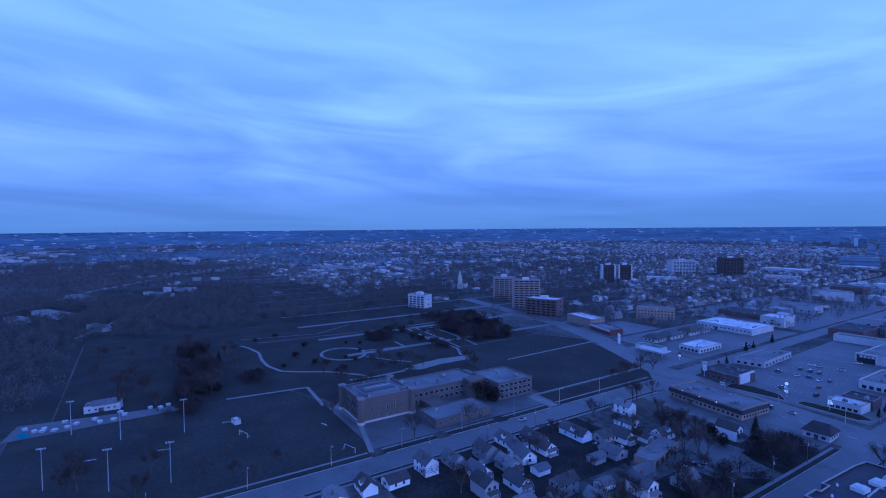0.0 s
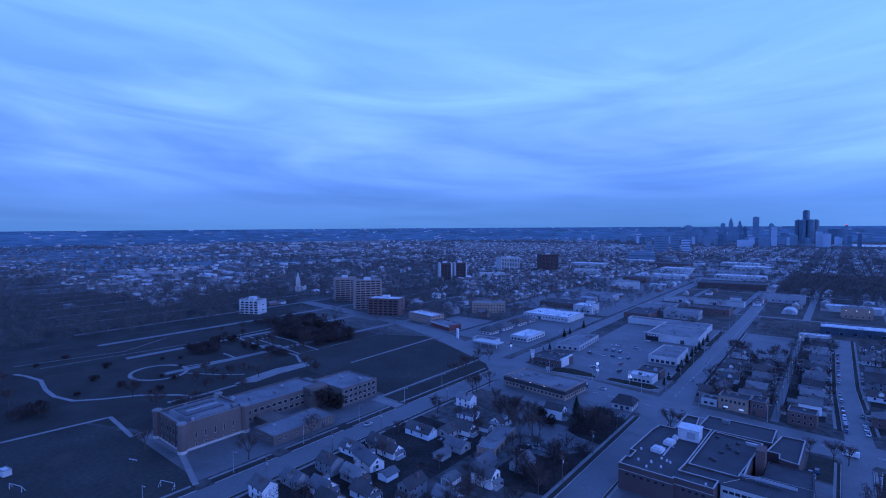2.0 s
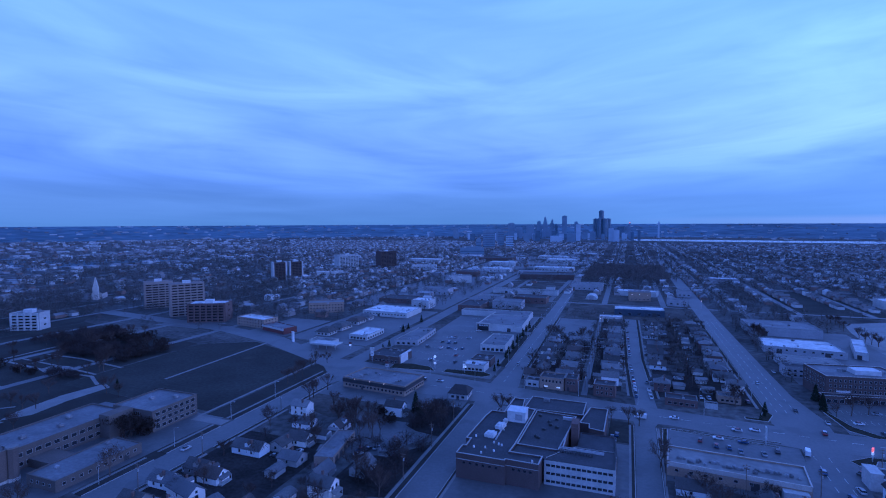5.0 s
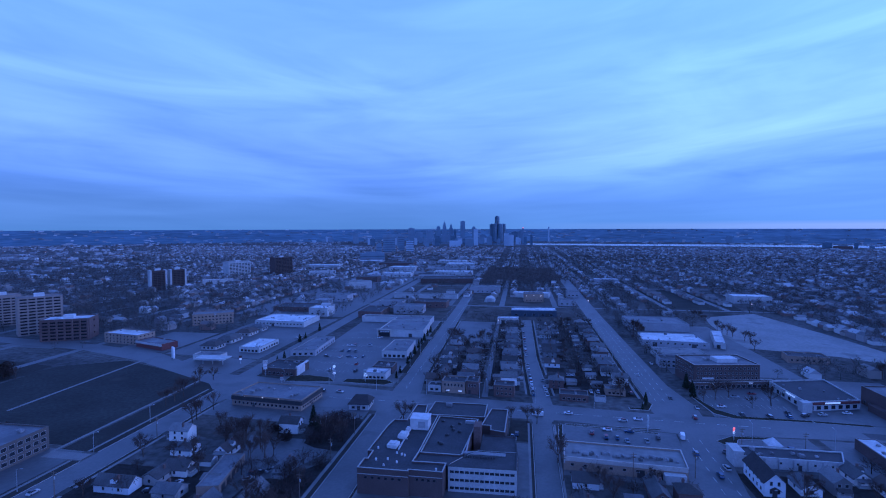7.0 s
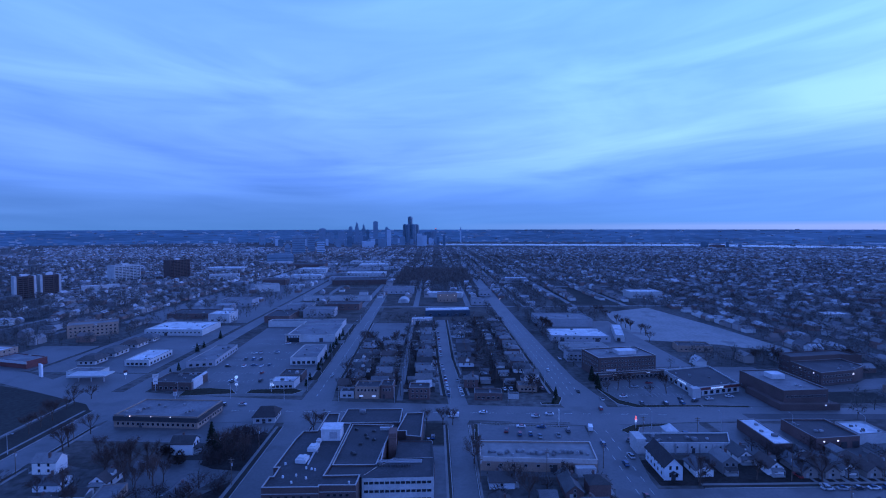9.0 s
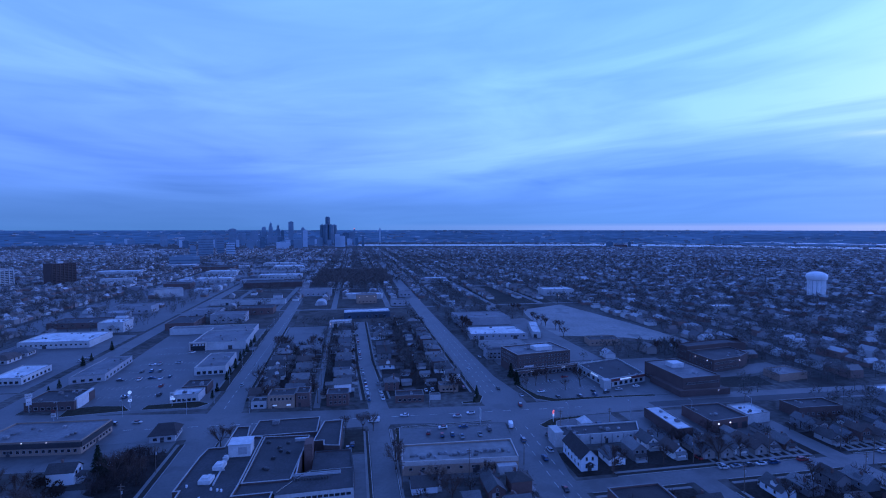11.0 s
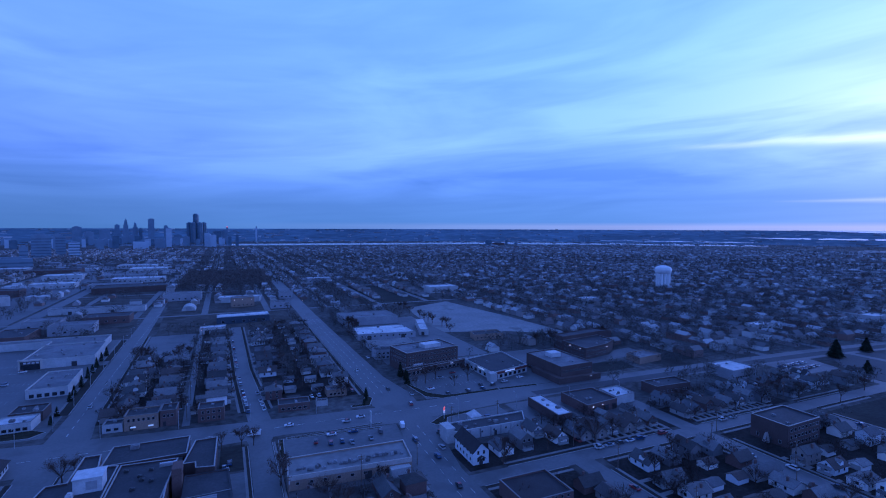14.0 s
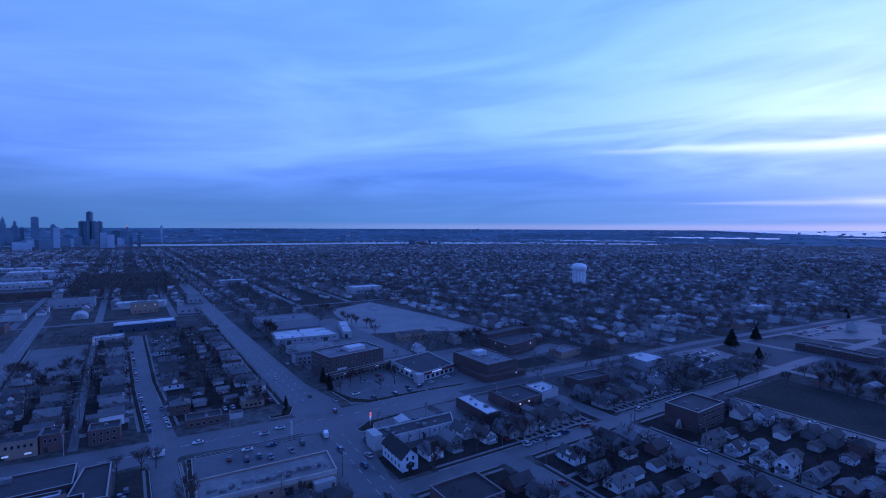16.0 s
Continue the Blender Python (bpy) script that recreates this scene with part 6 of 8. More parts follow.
keep_clear(89, 188, 101, 210)
g, r = Geo(), Geo()
gable_walls(g, -3.6, 3.6, -9, 9, 5.4, 3.4)
gable(r, -3.6, 3.6, -9, 9, 5.4, 3.4, 0.5, 0.25)
part("wall", g, SIDING, mh)
part("roof", r, DARK_SHINGLE, mh)
place_windows(mh, (3.6, -9), (3.6, 9), 2, 5, 1.0, 1.4, 1.2, 2.7)
place_windows(mh, (-3.6, 9), (-3.6, -9), 2, 5, 1.0, 1.4, 1.2, 2.7)
place_windows(mh, (-3.6, -9), (3.6, -9), 2, 2, 1.0, 1.6, 1.2, 3.0)
part("porch", Geo().slab([(-1.8, -10.4, 2.8), (0, -10.4, 3.8), (0, -9, 3.8), (-1.8, -9, 2.8)], 0.15).slab([(0, -10.4, 3.8), (1.8, -10.4, 2.8), (1.8, -9, 2.8), (0, -9, 3.8)], 0.15), DARK_SHINGLE, mh)
door(mh, (-3.6, -9), (3.6, -9), 3.6, 1.5, 2.3)

# houses along the side street
for shape, wall, x, y, rz in (
        ("bungalow", "white", 108.5, 197, 0), ("tall", "tan", 120, 199, 0), ("cottage", "white", 138, 198, 0), ("cottage", "white", 132, 208, 0), ("tall", "tan", 277, 196, 0), ("cottage", "tan", 300, 195, 0), ("bungalow", "white", 342, 200, 0), ("tall", "tan", 355, 194, 0), ("cottage", "tan", 368, 194, 0),
        ("cottage", "white", 156, 162, 180), ("bungalow", "tan", 168, 162, 180), ("tall", "tan", 180, 162, 180), ("cottage", "tan", 192, 161, 180), ("bungalow", "tan", 262, 160, 180), ("cottage", "tan", 272, 158, 180), ("bungalow", "tan", 300, 92, 0), ("tall", "white", 64, 319, -90), ("cottage", "tan", -94, 181, 0), ("cottage", "white", 26.5, 188, 90), ("long", "brick", 52, 184, 0), ("hipped", "brick", 62, 182, 90)):
    house(shape, wall, x, y, rz)
row = random.Random(64)
DRIVES = Geo()
for k, x in enumerate([150 + 8.4 * i for i in range(6)] + [217.5 + 8.4 * i for i in range(7)]):
    house(row.choice(("cottage", "cottage", "tall", "long")), row.choice(("tan", "white", "brick", "tan")), x, 197 + row.uniform(-0.8, 0.8), 0, 0.92)
    DRIVES.box(x - 0.6, 186.5, 0.0, x + 0.5, 191.0, 0.176)
    DRIVES.box(x + 3.2, 185.2, 0.0, x + 5.0, 204.0, 0.18)
    if k % 2:
        house("garage", row.choice(("tan", "white")), x + 2, 211.5 + row.uniform(-1, 1), 0)
building("long_hall", [(228, 222), (254, 221), (254, 233), (228, 234)], 5.0, DARK_BRICK, TAR, "long low dark brick hall behind the houses", "hall", units=3, seed=22, windows=((0, 1, 8, 1.4, 1.3, 1.4, 3),))
for k in range(34):         # further houses north of the side street
    x, y = (276 + 8.6 * k, 197) if k < 14 else (220 + 10.5 * (k - 14), 212.5)
    if x < 398 and is_free(x, y, 2.4 if k < 14 else 4.0):
        house(row.choice(("cottage", "cottage", "tall", "bungalow")), row.choice(("tan", "white", "brick")), x + row.uniform(-0.6, 0.6), y + row.uniform(-1, 1), 0 if k < 14 else 180, 0.92)
building("flat_hall", [(90, 150), (110, 150), (110, 167), (90, 167)], 5.0, RED_BRICK, DARK_SHINGLE, "red-brown brick hall with a dark roof", "hall", units=0, windows=((0, 2, 7, 1.2, 1.3, 1.2, 2.8), (1, 2, 4, 1.2, 1.3, 1.2, 2.8), (2, 2, 7, 1.2, 1.3, 1.2, 2.8)))

# rows of houses: x, from, to, pitch, front, what stands there
rng = random.Random(11)
MIX = [("cottage", "white"), ("cottage", "white"), ("bungalow", "white"), ("cottage", "tan"), ("tall", "white"), ("tall", "tan"), ("bungalow", "white"), ("bungalow", "tan"), ("hipped", "brick"), ("cottage", "tan"), ("cottage", "brick"), ("bungalow", "brick"), ("long", "tan")]
for x, y0, y1, step, rz, what in (
        (-50, 305, 418, 12.2, -90, 0), (-32, 304, 418, 12.8, 90, 0), (-5.5, 298, 512, 11.6, 90, 0), (-14.5, 300, 510, 17, -90, 1), (23.5, 296, 528, 11.6, -90, 0), (34, 296, 525, 19, 90, 1), (61.5, 314, 528, 11.8, 90, 0), (49, 312, 525, 18, -90, 1),
        (124, 40, 164, 9.8, 90, 0), (110, 44, 140, 12, 90, 1), (153, 30, 153, 9.8, -90, 0), (167, 34, 150, 13, 90, 1), (193, 30, 153, 9.8, 90, 0), (180, 34, 152, 13, -90, 1), (222, 30, 142, 9.8, -90, 0), (235, 34, 140, 13, 90, 1), (267, 30, 150, 9.8, 90, 0), (254, 34, 142, 13, -90, 1), (318, 20, 96, 14, 90, 1), (332, 20, 98, 9.8, 90, 0),
        (300, 20, 88, 11.6, -90, 0), (25, 115, 187, 11.2, -90, 0), (58, 113, 186, 11.2, 90, 0), (42, 118, 184, 20, 90, 1), (-160, -60, 70, 12.5, -90, 0), (-8, 70, 146, 12.5, 90, 0), (-50, 70, 144, 12.5, -90, 0), (-86, 60, 140, 12.5, 90, 0)):
    y = y0
    while y < y1:
        px, py = x + rng.uniform(-1.8, 1.8), y + rng.uniform(-1.0, 1.0)
        if is_free(px, py, 2.2):
            if what:
                house("garage", rng.choice(("white", "tan")), px, py, rz + rng.choice((0, 180)))
            else:
                shape, wall = rng.choice(MIX)
                house(shape, wall, px, py, rz + rng.uniform(-3, 3) + (90 if shape == "bungalow" and rng.random() < 0.5 else 0), 1.1 if y0 > 280 else 0.98)
                sx = 1 if rz == 90 else -1
                DRIVES.box(min(px + sx * 4, px + sx * 10), py + 4.4, 0.0, max(px + sx * 4, px + sx * 10), py + 6.4, 0.05 + 0.0002 * len(DRIVES.v) % 0.02)
        y += step
setting("pavement_drives", DRIVES, CONCRETE, "pale concrete drives between houses")

# ---------------------------------------------------------------- trees
def bare_tree(seed, height, spread, twigs):
    """Trunk, limbs and a crown of thin bare twigs."""
    rng = random.Random(seed)
    t = thing("bare_tree", pose(0, 0, 0), "leafless deciduous tree with a fine twiggy crown", "tree", "bare trees")
    g, tips = Geo(), []
    fork = height * rng.uniform(0.25, 0.35)
    lean = (rng.uniform(-0.3, 0.3), rng.uniform(-0.3, 0.3), fork)
    g.tube((0, 0, -0.1), lean, height * 0.026, height * 0.02, 7)
    for k in range(7):
        a = 2 * math.pi * k / 7 + rng.uniform(-0.4, 0.4)
        tilt = rng.uniform(0.25, 0.8) if k else 0.05
        L = height * rng.uniform(0.36, 0.5)
        d = Vector((math.cos(a) * math.sin(tilt), math.sin(a) * math.sin(tilt), math.cos(tilt)))
        p = Vector(lean) + d * L
        p.x, p.y = p.x * spread, p.y * spread
        g.tube(lean, p, height * 0.011, height * 0.006, 5)
        for _ in range(4):
            e = (d + Vector((rng.uniform(-1, 1), rng.uniform(-1, 1), rng.uniform(-0.2, 0.7))) * 0.8).normalized()
            q = p + e * height * rng.uniform(0.12, 0.24)
            s = Vector(lean).lerp(p, rng.uniform(0.45, 1.0))
            g.tube(s, q, height * 0.005, height * 0.002, 4)
            tips += [(s.lerp(q, f), e) for f in (0.35, 0.65, 1.0)]
    part("trunk", g, BARK, t)
    c = Geo()
    for _ in range(twigs):
        p, e = rng.choice(tips)
        d = (e + Vector((rng.gauss(0, 1), rng.gauss(0, 1), rng.gauss(0.25, 0.8))) * 0.8).normalized()
        a = p + Vector((rng.gauss(0, 1), rng.gauss(0, 1), rng.gauss(0, 0.8))) * height * 0.045
        n = d.orthogonal().normalized()
        n.rotate(Matrix.Rotation(rng.uniform(0, 6.28), 3, d))
        L, w = height * rng.uniform(0.05, 0.13), rng.uniform(0.035, 0.075)
        c.add([a - n * w, a + n * w, a + d * L], [(0, 1, 2)])
    part("crown", c, TWIG, t)
    return t


def conifer(seed, height, width):
    rng = random.Random(seed)
    t = thing("evergreen_tree", pose(0, 0, 0), "dark dense evergreen tree", "tree", "evergreen trees")
    part("trunk", Geo().tube((0, 0, -0.1), (0, 0, height * 0.9), height * 0.022, 0.03, 6), BARK, t)
    c = Geo()
    for _ in range(900):
        z = height * (0.06 + 0.94 * rng.random() ** 1.25)
        r = width / 2 * (1 - z / height) ** 0.75 * rng.uniform(0.55, 1.08) + 0.15
        a = rng.uniform(0, 6.283)
        p = Vector((r * math.cos(a), r * math.sin(a), z))
        d = Vector((math.cos(a), math.sin(a), rng.uniform(-0.7, 0.1))).normalized()
        n = d.cross(Vector((0, 0, 1))).normalized() + Vector((0, 0, rng.uniform(-0.5, 0.5)))
        s = rng.uniform(0.35, 0.75) * width / 5
        c.add([p - d * s - n * s * 0.5, p - d * s + n * s * 0.5, p + d * s * 0.7], [(0, 1, 2)])
    part("crown", c, NEEDLE, t)
    return t


def round_evergreen(seed, height, width):
    """A broad dark tree with a lumpy crown of small sprays."""
    rng = random.Random(seed)
    t = thing("round_tree", pose(0, 0, 0), "broad dark russet round-headed tree with dense sprays", "tree", "round trees")
    part("trunk", Geo().tube((0, 0, -0.1), (0, 0, height * 0.7), height * 0.03, 0.05, 6), BARK, t)
    lumps = [Vector((rng.gauss(0, 0.22) * width, rng.gauss(0, 0.22) * width, height * rng.uniform(0.3, 0.75))) for _ in range(12)]
    c = Geo()
    for _ in range(1500):
        o = rng.choice(lumps)
        d = Vector((rng.gauss(0, 1), rng.gauss(0, 1), rng.gauss(0, 0.8))).normalized()
        p = o + d * width * rng.uniform(0.14, 0.24)
        p.z = max(0.3, p.z)
        n = d.orthogonal().normalized()
        n.rotate(Matrix.Rotation(rng.uniform(0, 6.28), 3, d))
        s = rng.uniform(0.3, 0.6)
        c.add([p - n * s, p + n * s, p + d * s * 1.2], [(0, 1, 2)])
    part("crown", c, RUSSET_CROWN, t)
    return t


PROTO = {}


def plant(kind, x, y, rz, s=1.0):
    if kind not in PROTO:
        k = int(kind[-1])
        if kind.startswith("bare"):
            PROTO[kind] = bare_tree(100 + k, (9, 11, 12.5, 8, 10)[k], (1.0, 1.15, 0.95, 1.2, 1.05)[k], (800, 950, 1050, 700, 900)[k])
        elif kind.startswith("fir"):
            PROTO[kind] = conifer(200 + k, (9, 12, 13)[k], (5.0, 6.0, 12.0)[k])
        else:
            PROTO[kind] = round_evergreen(300 + k, (9, 12)[k], (10, 12)[k])
        PROTO[kind].matrix_basis = pose(x, y, 0, 0, 0, rz)
        return PROTO[kind]
    t = copy_thing(PROTO[kind], pose(x, y, 0, 0, 0, rz) @ Matrix.Scale(s, 4))
    return t


rng = random.Random(21)


def bare(x, y, s=None):
    plant(f"bare{rng.randrange(5)}", x, y, rng.uniform(0, 360), s or rng.uniform(0.75, 1.15))


plant("dome1", -218, 149, 0)
for x, y, s in ((-213, 156, 0.7), (-250, 195, 0.6), (-352, 262, 0.9), (-340, 270, 1.0), (-366, 268, 1.0), (-380, 278, 1.1), (-395, 284, 1.0), (-412, 290, 1.0), (-430, 296, 1.1), (-355, 282, 0.9), (-402, 272, 0.8), (-385, 294, 1.0), (-420, 280, 0.9), (-445, 304, 1.0),
                (-336, 12, 0.9), (-330, 6, 0.8)):
    plant("dome0", x, y, rng.uniform(0, 360), s)
for x, y, s in ((-434, 12, 0.9), (-428, 20, 0.9), (-438, 26, 0.8), (-422, 16, 0.7), (-325, 13, 0.8), (-320, 20, 0.7), (-352, 70, 0.32), (-344, 100, 0.34), (-390, 146, 0.3), (-450, 70, 0.36), (-460, 90, 0.4), (-320, 100, 0.34), (-398, 136, 0.3), (-366, 136, 0.28), (-352, 118, 0.3)):
    plant("dome0", x, y, rng.uniform(0, 360), s)
for x, y, s in ((-397, 14, 0.9), (-380, 30, 0.8), (-287, 196, 0.7),
                (-80, 310, 0.5), (-80.5, 322, 0.55), (-80.5, 345, 0.6), (-81, 356, 0.65), (-81, 372, 0.6), (-82, 392, 0.6), (-82, 404, 0.65), (-82.5, 418, 0.6), (-83, 436, 0.55), (-83, 452, 0.6), (-190, 398, 0.6), (-191, 412, 0.6), (-192, 446, 0.6), (-178, 346, 0.6), (-178, 335, 0.5), (-101, 225, 0.9), (-97, 221, 0.8),
                (104, 308, 0.8), (102, 300, 0.7), (103, 316, 0.8), (72.6, 288, 0.6), (71, 281, 0.4), (68, 275.4, 0.3)):
    plant(f"fir{rng.randrange(2)}", x, y, rng.uniform(0, 360), s)
for x, y, s in ((423, 232, 0.8), (466, 233, 0.8), (396, 199, 0.65), (662, 232, 0.8)):
    plant("fir2", x, y, rng.uniform(0, 360), s)
# bare trees: round the strip building, waste lots, park edges, streets
spots = [(rng.uniform(-120, -104), rng.uniform(190, 206)) for _ in range(3)] + [(rng.uniform(-140, -108), rng.uniform(190, 206)) for _ in range(6)] + [(rng.uniform(-104, -80), rng.uniform(110, 150)) for _ in range(8)]
spots += [(-57.5, 238), (-55, 245), (17.5, 205), (18, 215), (2, 160), (10, 246), (5, 246), (-3, 246)]
spots += [(rng.uniform(-360, -300), rng.uniform(-40, 30)) for _ in range(22)] + [(rng.uniform(-470, -360), rng.uniform(-50, 60)) for _ in range(34)] + [(rng.uniform(-330, -270), rng.uniform(80, 190)) for _ in range(18)]
spots += [(rng.uniform(-470, -330), rng.uniform(195, 310)) for _ in range(36)] + [(rng.uniform(-236, -196), rng.uniform(-70, 40)) for _ in range(9)] + [(-196 + rng.uniform(-3, 3), 20 + rng.uniform(-20, 20)) for _ in range(3)]
spots += [(rng.uniform(-206, -190), y) for y in range(240, 292, 8)] + [(-193, 92), (-189.5, 122), (-232, 132), (-236, 66), (-168.6, 190)]
spots += [(rng.uniform(186, 196), rng.uniform(420, 575)) for _ in range(14)] + [(rng.uniform(232, 330), 352 + rng.uniform(-4, 4)) for _ in range(12)] + [(128, 286), (140, 291), (122, 302), (113, 297), (105, 292)]
for x, y, s in ((-402, 169, 0.9), (-416, 187, 0.9), (-411, 199, 0.8), (-385, 197, 0.7), (-371, 197, 0.6), (-408, 102, 0.5), (-378, 86, 0.5), (-350, 93, 0.45), (-322, 105, 0.45), (-340, 121, 0.4), (-340, 48, 0.7), (-116, 215, 0.6), (-107, 207, 0.6), (-408, 246, 1.0), (-388, 250, 1.0), (-366, 250, 0.9), (-345, 256, 0.9)):
    plant("dome0", x, y, rng.uniform(0, 360), s)
spots += [(rng.uniform(-97, -80), rng.uniform(208, 232)) for _ in range(4)] + [(rng.uniform(-101, -80), rng.uniform(150, 186)) for _ in range(5)] + [(rng.uniform(-148, -122), rng.uniform(200, 218)) for _ in range(7)]
spots += [(rng.uniform(300, 356), rng.uniform(168, 190)) for _ in range(4)] + [(rng.uniform(340, 400), rng.uniform(110, 160)) for _ in range(22)] + [(rng.uniform(-60, -24), rng.uniform(416, 424)) for _ in range(6)] + [(rng.uniform(104, 116), rng.uniform(470, 490)) for _ in range(8)]
spots += [(rng.uniform(-168, -158), rng.uniform(206, 246)) for _ in range(3)] + [(103, 186), (128, 190), (146, 190), (152, 187)]
for x, y in spots:
    bare(x, y)
n = 0
while n < 150:          # yard and street trees among the houses
    x0, x1, y0, y1 = rng.choice(((-60, 70, 290, 530), (-60, 70, 290, 530), (100, 300, 30, 205), (100, 300, 30, 205), (20, 62, 100, 195), (-165, -95, 80, 205)))
    x, y = rng.uniform(x0, x1), rng.uniform(y0, y1)
    if is_free(x, y, -1.2):
        bare(x, y, rng.uniform(0.55, 1.0))
    n += 1

# ---------------------------------------------------------------- the spread of the city: houses, trees and streets too far to tell apart
def island_tones(name, tones, rough=0.9):
    m = material(name, tones[0], rough, 0.05, 0.12, 0.6, 0.12)
    t = m.node_tree
    chance = t.nodes.new("ShaderNodeNewGeometry").outputs["Random Per Island"]
    ramp = t.nodes.new("ShaderNodeValToRGB")
    ramp.color_ramp.interpolation = "CONSTANT"
    while len(ramp.color_ramp.elements) < len(tones):
        ramp.color_ramp.elements.new(0.5)
    for k, c in enumerate(tones):
        ramp.color_ramp.elements[k].position, ramp.color_ramp.elements[k].color = k / len(tones), (*c, 1)
    t.links.new(chance, ramp.inputs[0])
    t.links.new(ramp.outputs[0], t.nodes["Principled BSDF"].inputs["Base Color"])
    return m


FAR_ROOF = island_tones("far_roofs", [(0.150, 0.147, 0.145), (0.230, 0.226, 0.222), (0.310, 0.310, 0.310), (0.115, 0.111, 0.108), (0.196, 0.190, 0.181), (0.150, 0.135, 0.127), (0.413, 0.413, 0.413), (0.184, 0.184, 0.190), (0.138, 0.135, 0.133)])
FAR_WALL = island_tones("far_walls", [(0.474, 0.474, 0.461), (0.299, 0.280, 0.249), (0.200, 0.150, 0.125), (0.324, 0.311, 0.299), (0.574, 0.574, 0.549), (0.224, 0.212, 0.206), (0.175, 0.138, 0.119), (0.249, 0.237, 0.224)])
FAR_SHED = island_tones("far_sheds", [(0.40, 0.40, 0.40), (0.23, 0.23, 0.24), (0.46, 0.46, 0.46), (0.16, 0.16, 0.16), (0.28, 0.28, 0.29)])
# mostly paler than the near twigs: haze lightened into the tones
FAR_TWIG = island_tones("hazed_bare_trees", [(0.112, 0.104, 0.096), (0.092, 0.085, 0.079), (0.130, 0.120, 0.110), (0.050, 0.056, 0.047)])
nr = np.random.RandomState(5)


def wedge(x, y):
    """Within the sweep that the flight looks over."""
    return -104 < math.degrees(math.atan2(x, y)) < 80


def near_railway(x, y):
    """On the pale belt of yards and sheds that follows the railway."""
    belt = [(-1180, 300), (-1139, 437), (-1130, 800), (-1089, 1218), (-738, 1603), (-420, 1900)]
    for a, b in zip(belt, belt[1:]):
        d = Vector(b) - Vector(a)
        s = min(1.0, max(0.0, (Vector((x, y)) - Vector(a)).dot(d) / d.length_squared))
        if (Vector((x, y)) - Vector(a) - d * s).length < 72:
            return True
    return False


def district(x, y):
    """How built-up (0 to 1), how wooded (0 to 1) and whether it is industry."""
    r = math.hypot(x, y)
    az = math.degrees(math.atan2(x, y))
    if y > 2480 and x > -900 or r > 3550 or (az > 24 and r > 2580):
        return 0, 0.15, 0
    if -72 < x < 70 and 875 < y < 1160:
        return 0, 1.0, 0
    if -340 < x < -80 and 520 < y < 1700:
        return 0.12, 0.25, 1
    if -62 <= az < -38 and r > 520:
        if near_railway(x, y):
            return 0.15, 0.12, 1
        if r < 2250:
            return 0.26 + 0.25 * noise.noise(Vector((x * 0.004, y * 0.004, 4.2))), 0.8, 0
        return 0.10, 0.5, 0
    if az < -62:
        if near_railway(x, y):
            return 0.15, 0.12, 1
        for cx, cy, rad in ((-890, 0, 75), (-1030, 100, 60), (-1280, 640, 140), (-1000, 520, 130), (-1225, 400, 110)):
            if math.hypot(x - cx, y - cy) < rad:
                return 0.25, 0.2, 1
        for cx, cy, rad in ((-770, 170, 130), (-900, 330, 150), (-640, 70, 60), (-820, 420, 120), (-1010, 250, 110)):
            if math.hypot(x - cx, y - cy) < rad:
                return 0.8, 0.45, 0
        band = noise.noise(Vector((x * 0.0011, y * 0.0030, 1.7)))
        return (0.3 if band > 0.22 and r > 900 else 0.03), (0.85 if r < 900 or band < -0.05 else 0.45), 0
    if x < -150 and r > 900 and abs(y * 0.62 + x * 0.9 - 700 + 500 * noise.noise(Vector((x * 0.001, 0, 2)))) < 90:
        return 0.1, 0.2, 1
    if az > 62 and r > 1100:
        return 0.5, 0.5, 0
    return 1.0, 0.55, 0


walls_v, walls_f, roofs_v, roofs_f, sheds_v, sheds_f = [], [], [], [], [], []
streets = Geo()
for i in range(-46, 52):
    sx = 44.5 + 67.0 * i
    if wedge(sx, 2400) and abs(i) < 40:
        y0 = 620 if abs(sx) < 330 else max(120, abs(sx) * 0.18)
        streets.box(sx - 3.4, y0, 0, sx + 3.4, 2450, 0.050)
    for side in (-13.5, 13.5):
        yy = 40 + 7 * (i % 3)
        while yy < 2460:
            x, y = sx + side + nr.uniform(-1.5, 1.5), yy + nr.uniform(-1.5, 1.5)
            r = math.hypot(x, y)
            yy += 11.5 if r < 1500 else 15.5
            if r < 330 or yy % 210 < 14 or not wedge(x, y) or (r < 700 and not is_free(x, y, 7)) or (abs(x) < 75 and y < 560) or (y < 240 and x < 290) :
                continue
            built, _, _ = district(x, y)
            if nr.rand() > built * 0.93:
                continue
            w, d, h, rise = nr.uniform(3.4, 4.4), nr.uniform(4.6, 6.2), nr.choice((3.2, 3.2, 5.4)), nr.uniform(1.9, 3.0)
            if nr.rand() < 0.35:      # ridge along x
                c = [(x - d, y - w), (x - d, y + w), (x + d, y + w), (x + d, y - w)]
            else:
                c = [(x - w, y - d), (x + w, y - d), (x + w, y + d), (x - w, y + d)]
            n = len(walls_v)
            walls_v += [(*p, 0) for p in c] + [(*p, h) for p in c]
            walls_f += [(n + k, n + (k + 1) % 4, n + 4 + (k + 1) % 4, n + 4 + k) for k in range(4)]
            a, b = ((c[0][0] + c[1][0]) / 2, (c[0][1] + c[1][1]) / 2, h + rise), ((c[2][0] + c[3][0]) / 2, (c[2][1] + c[3][1]) / 2, h + rise)
            n = len(roofs_v)
            roofs_v += [(*p, h - 0.1) for p in c] + [a, b]
            roofs_f += [(n + 1, n + 2, n + 5, n + 4), (n + 3, n, n + 4, n + 5), (n, n + 1, n + 4), (n + 2, n + 3, n + 5)]
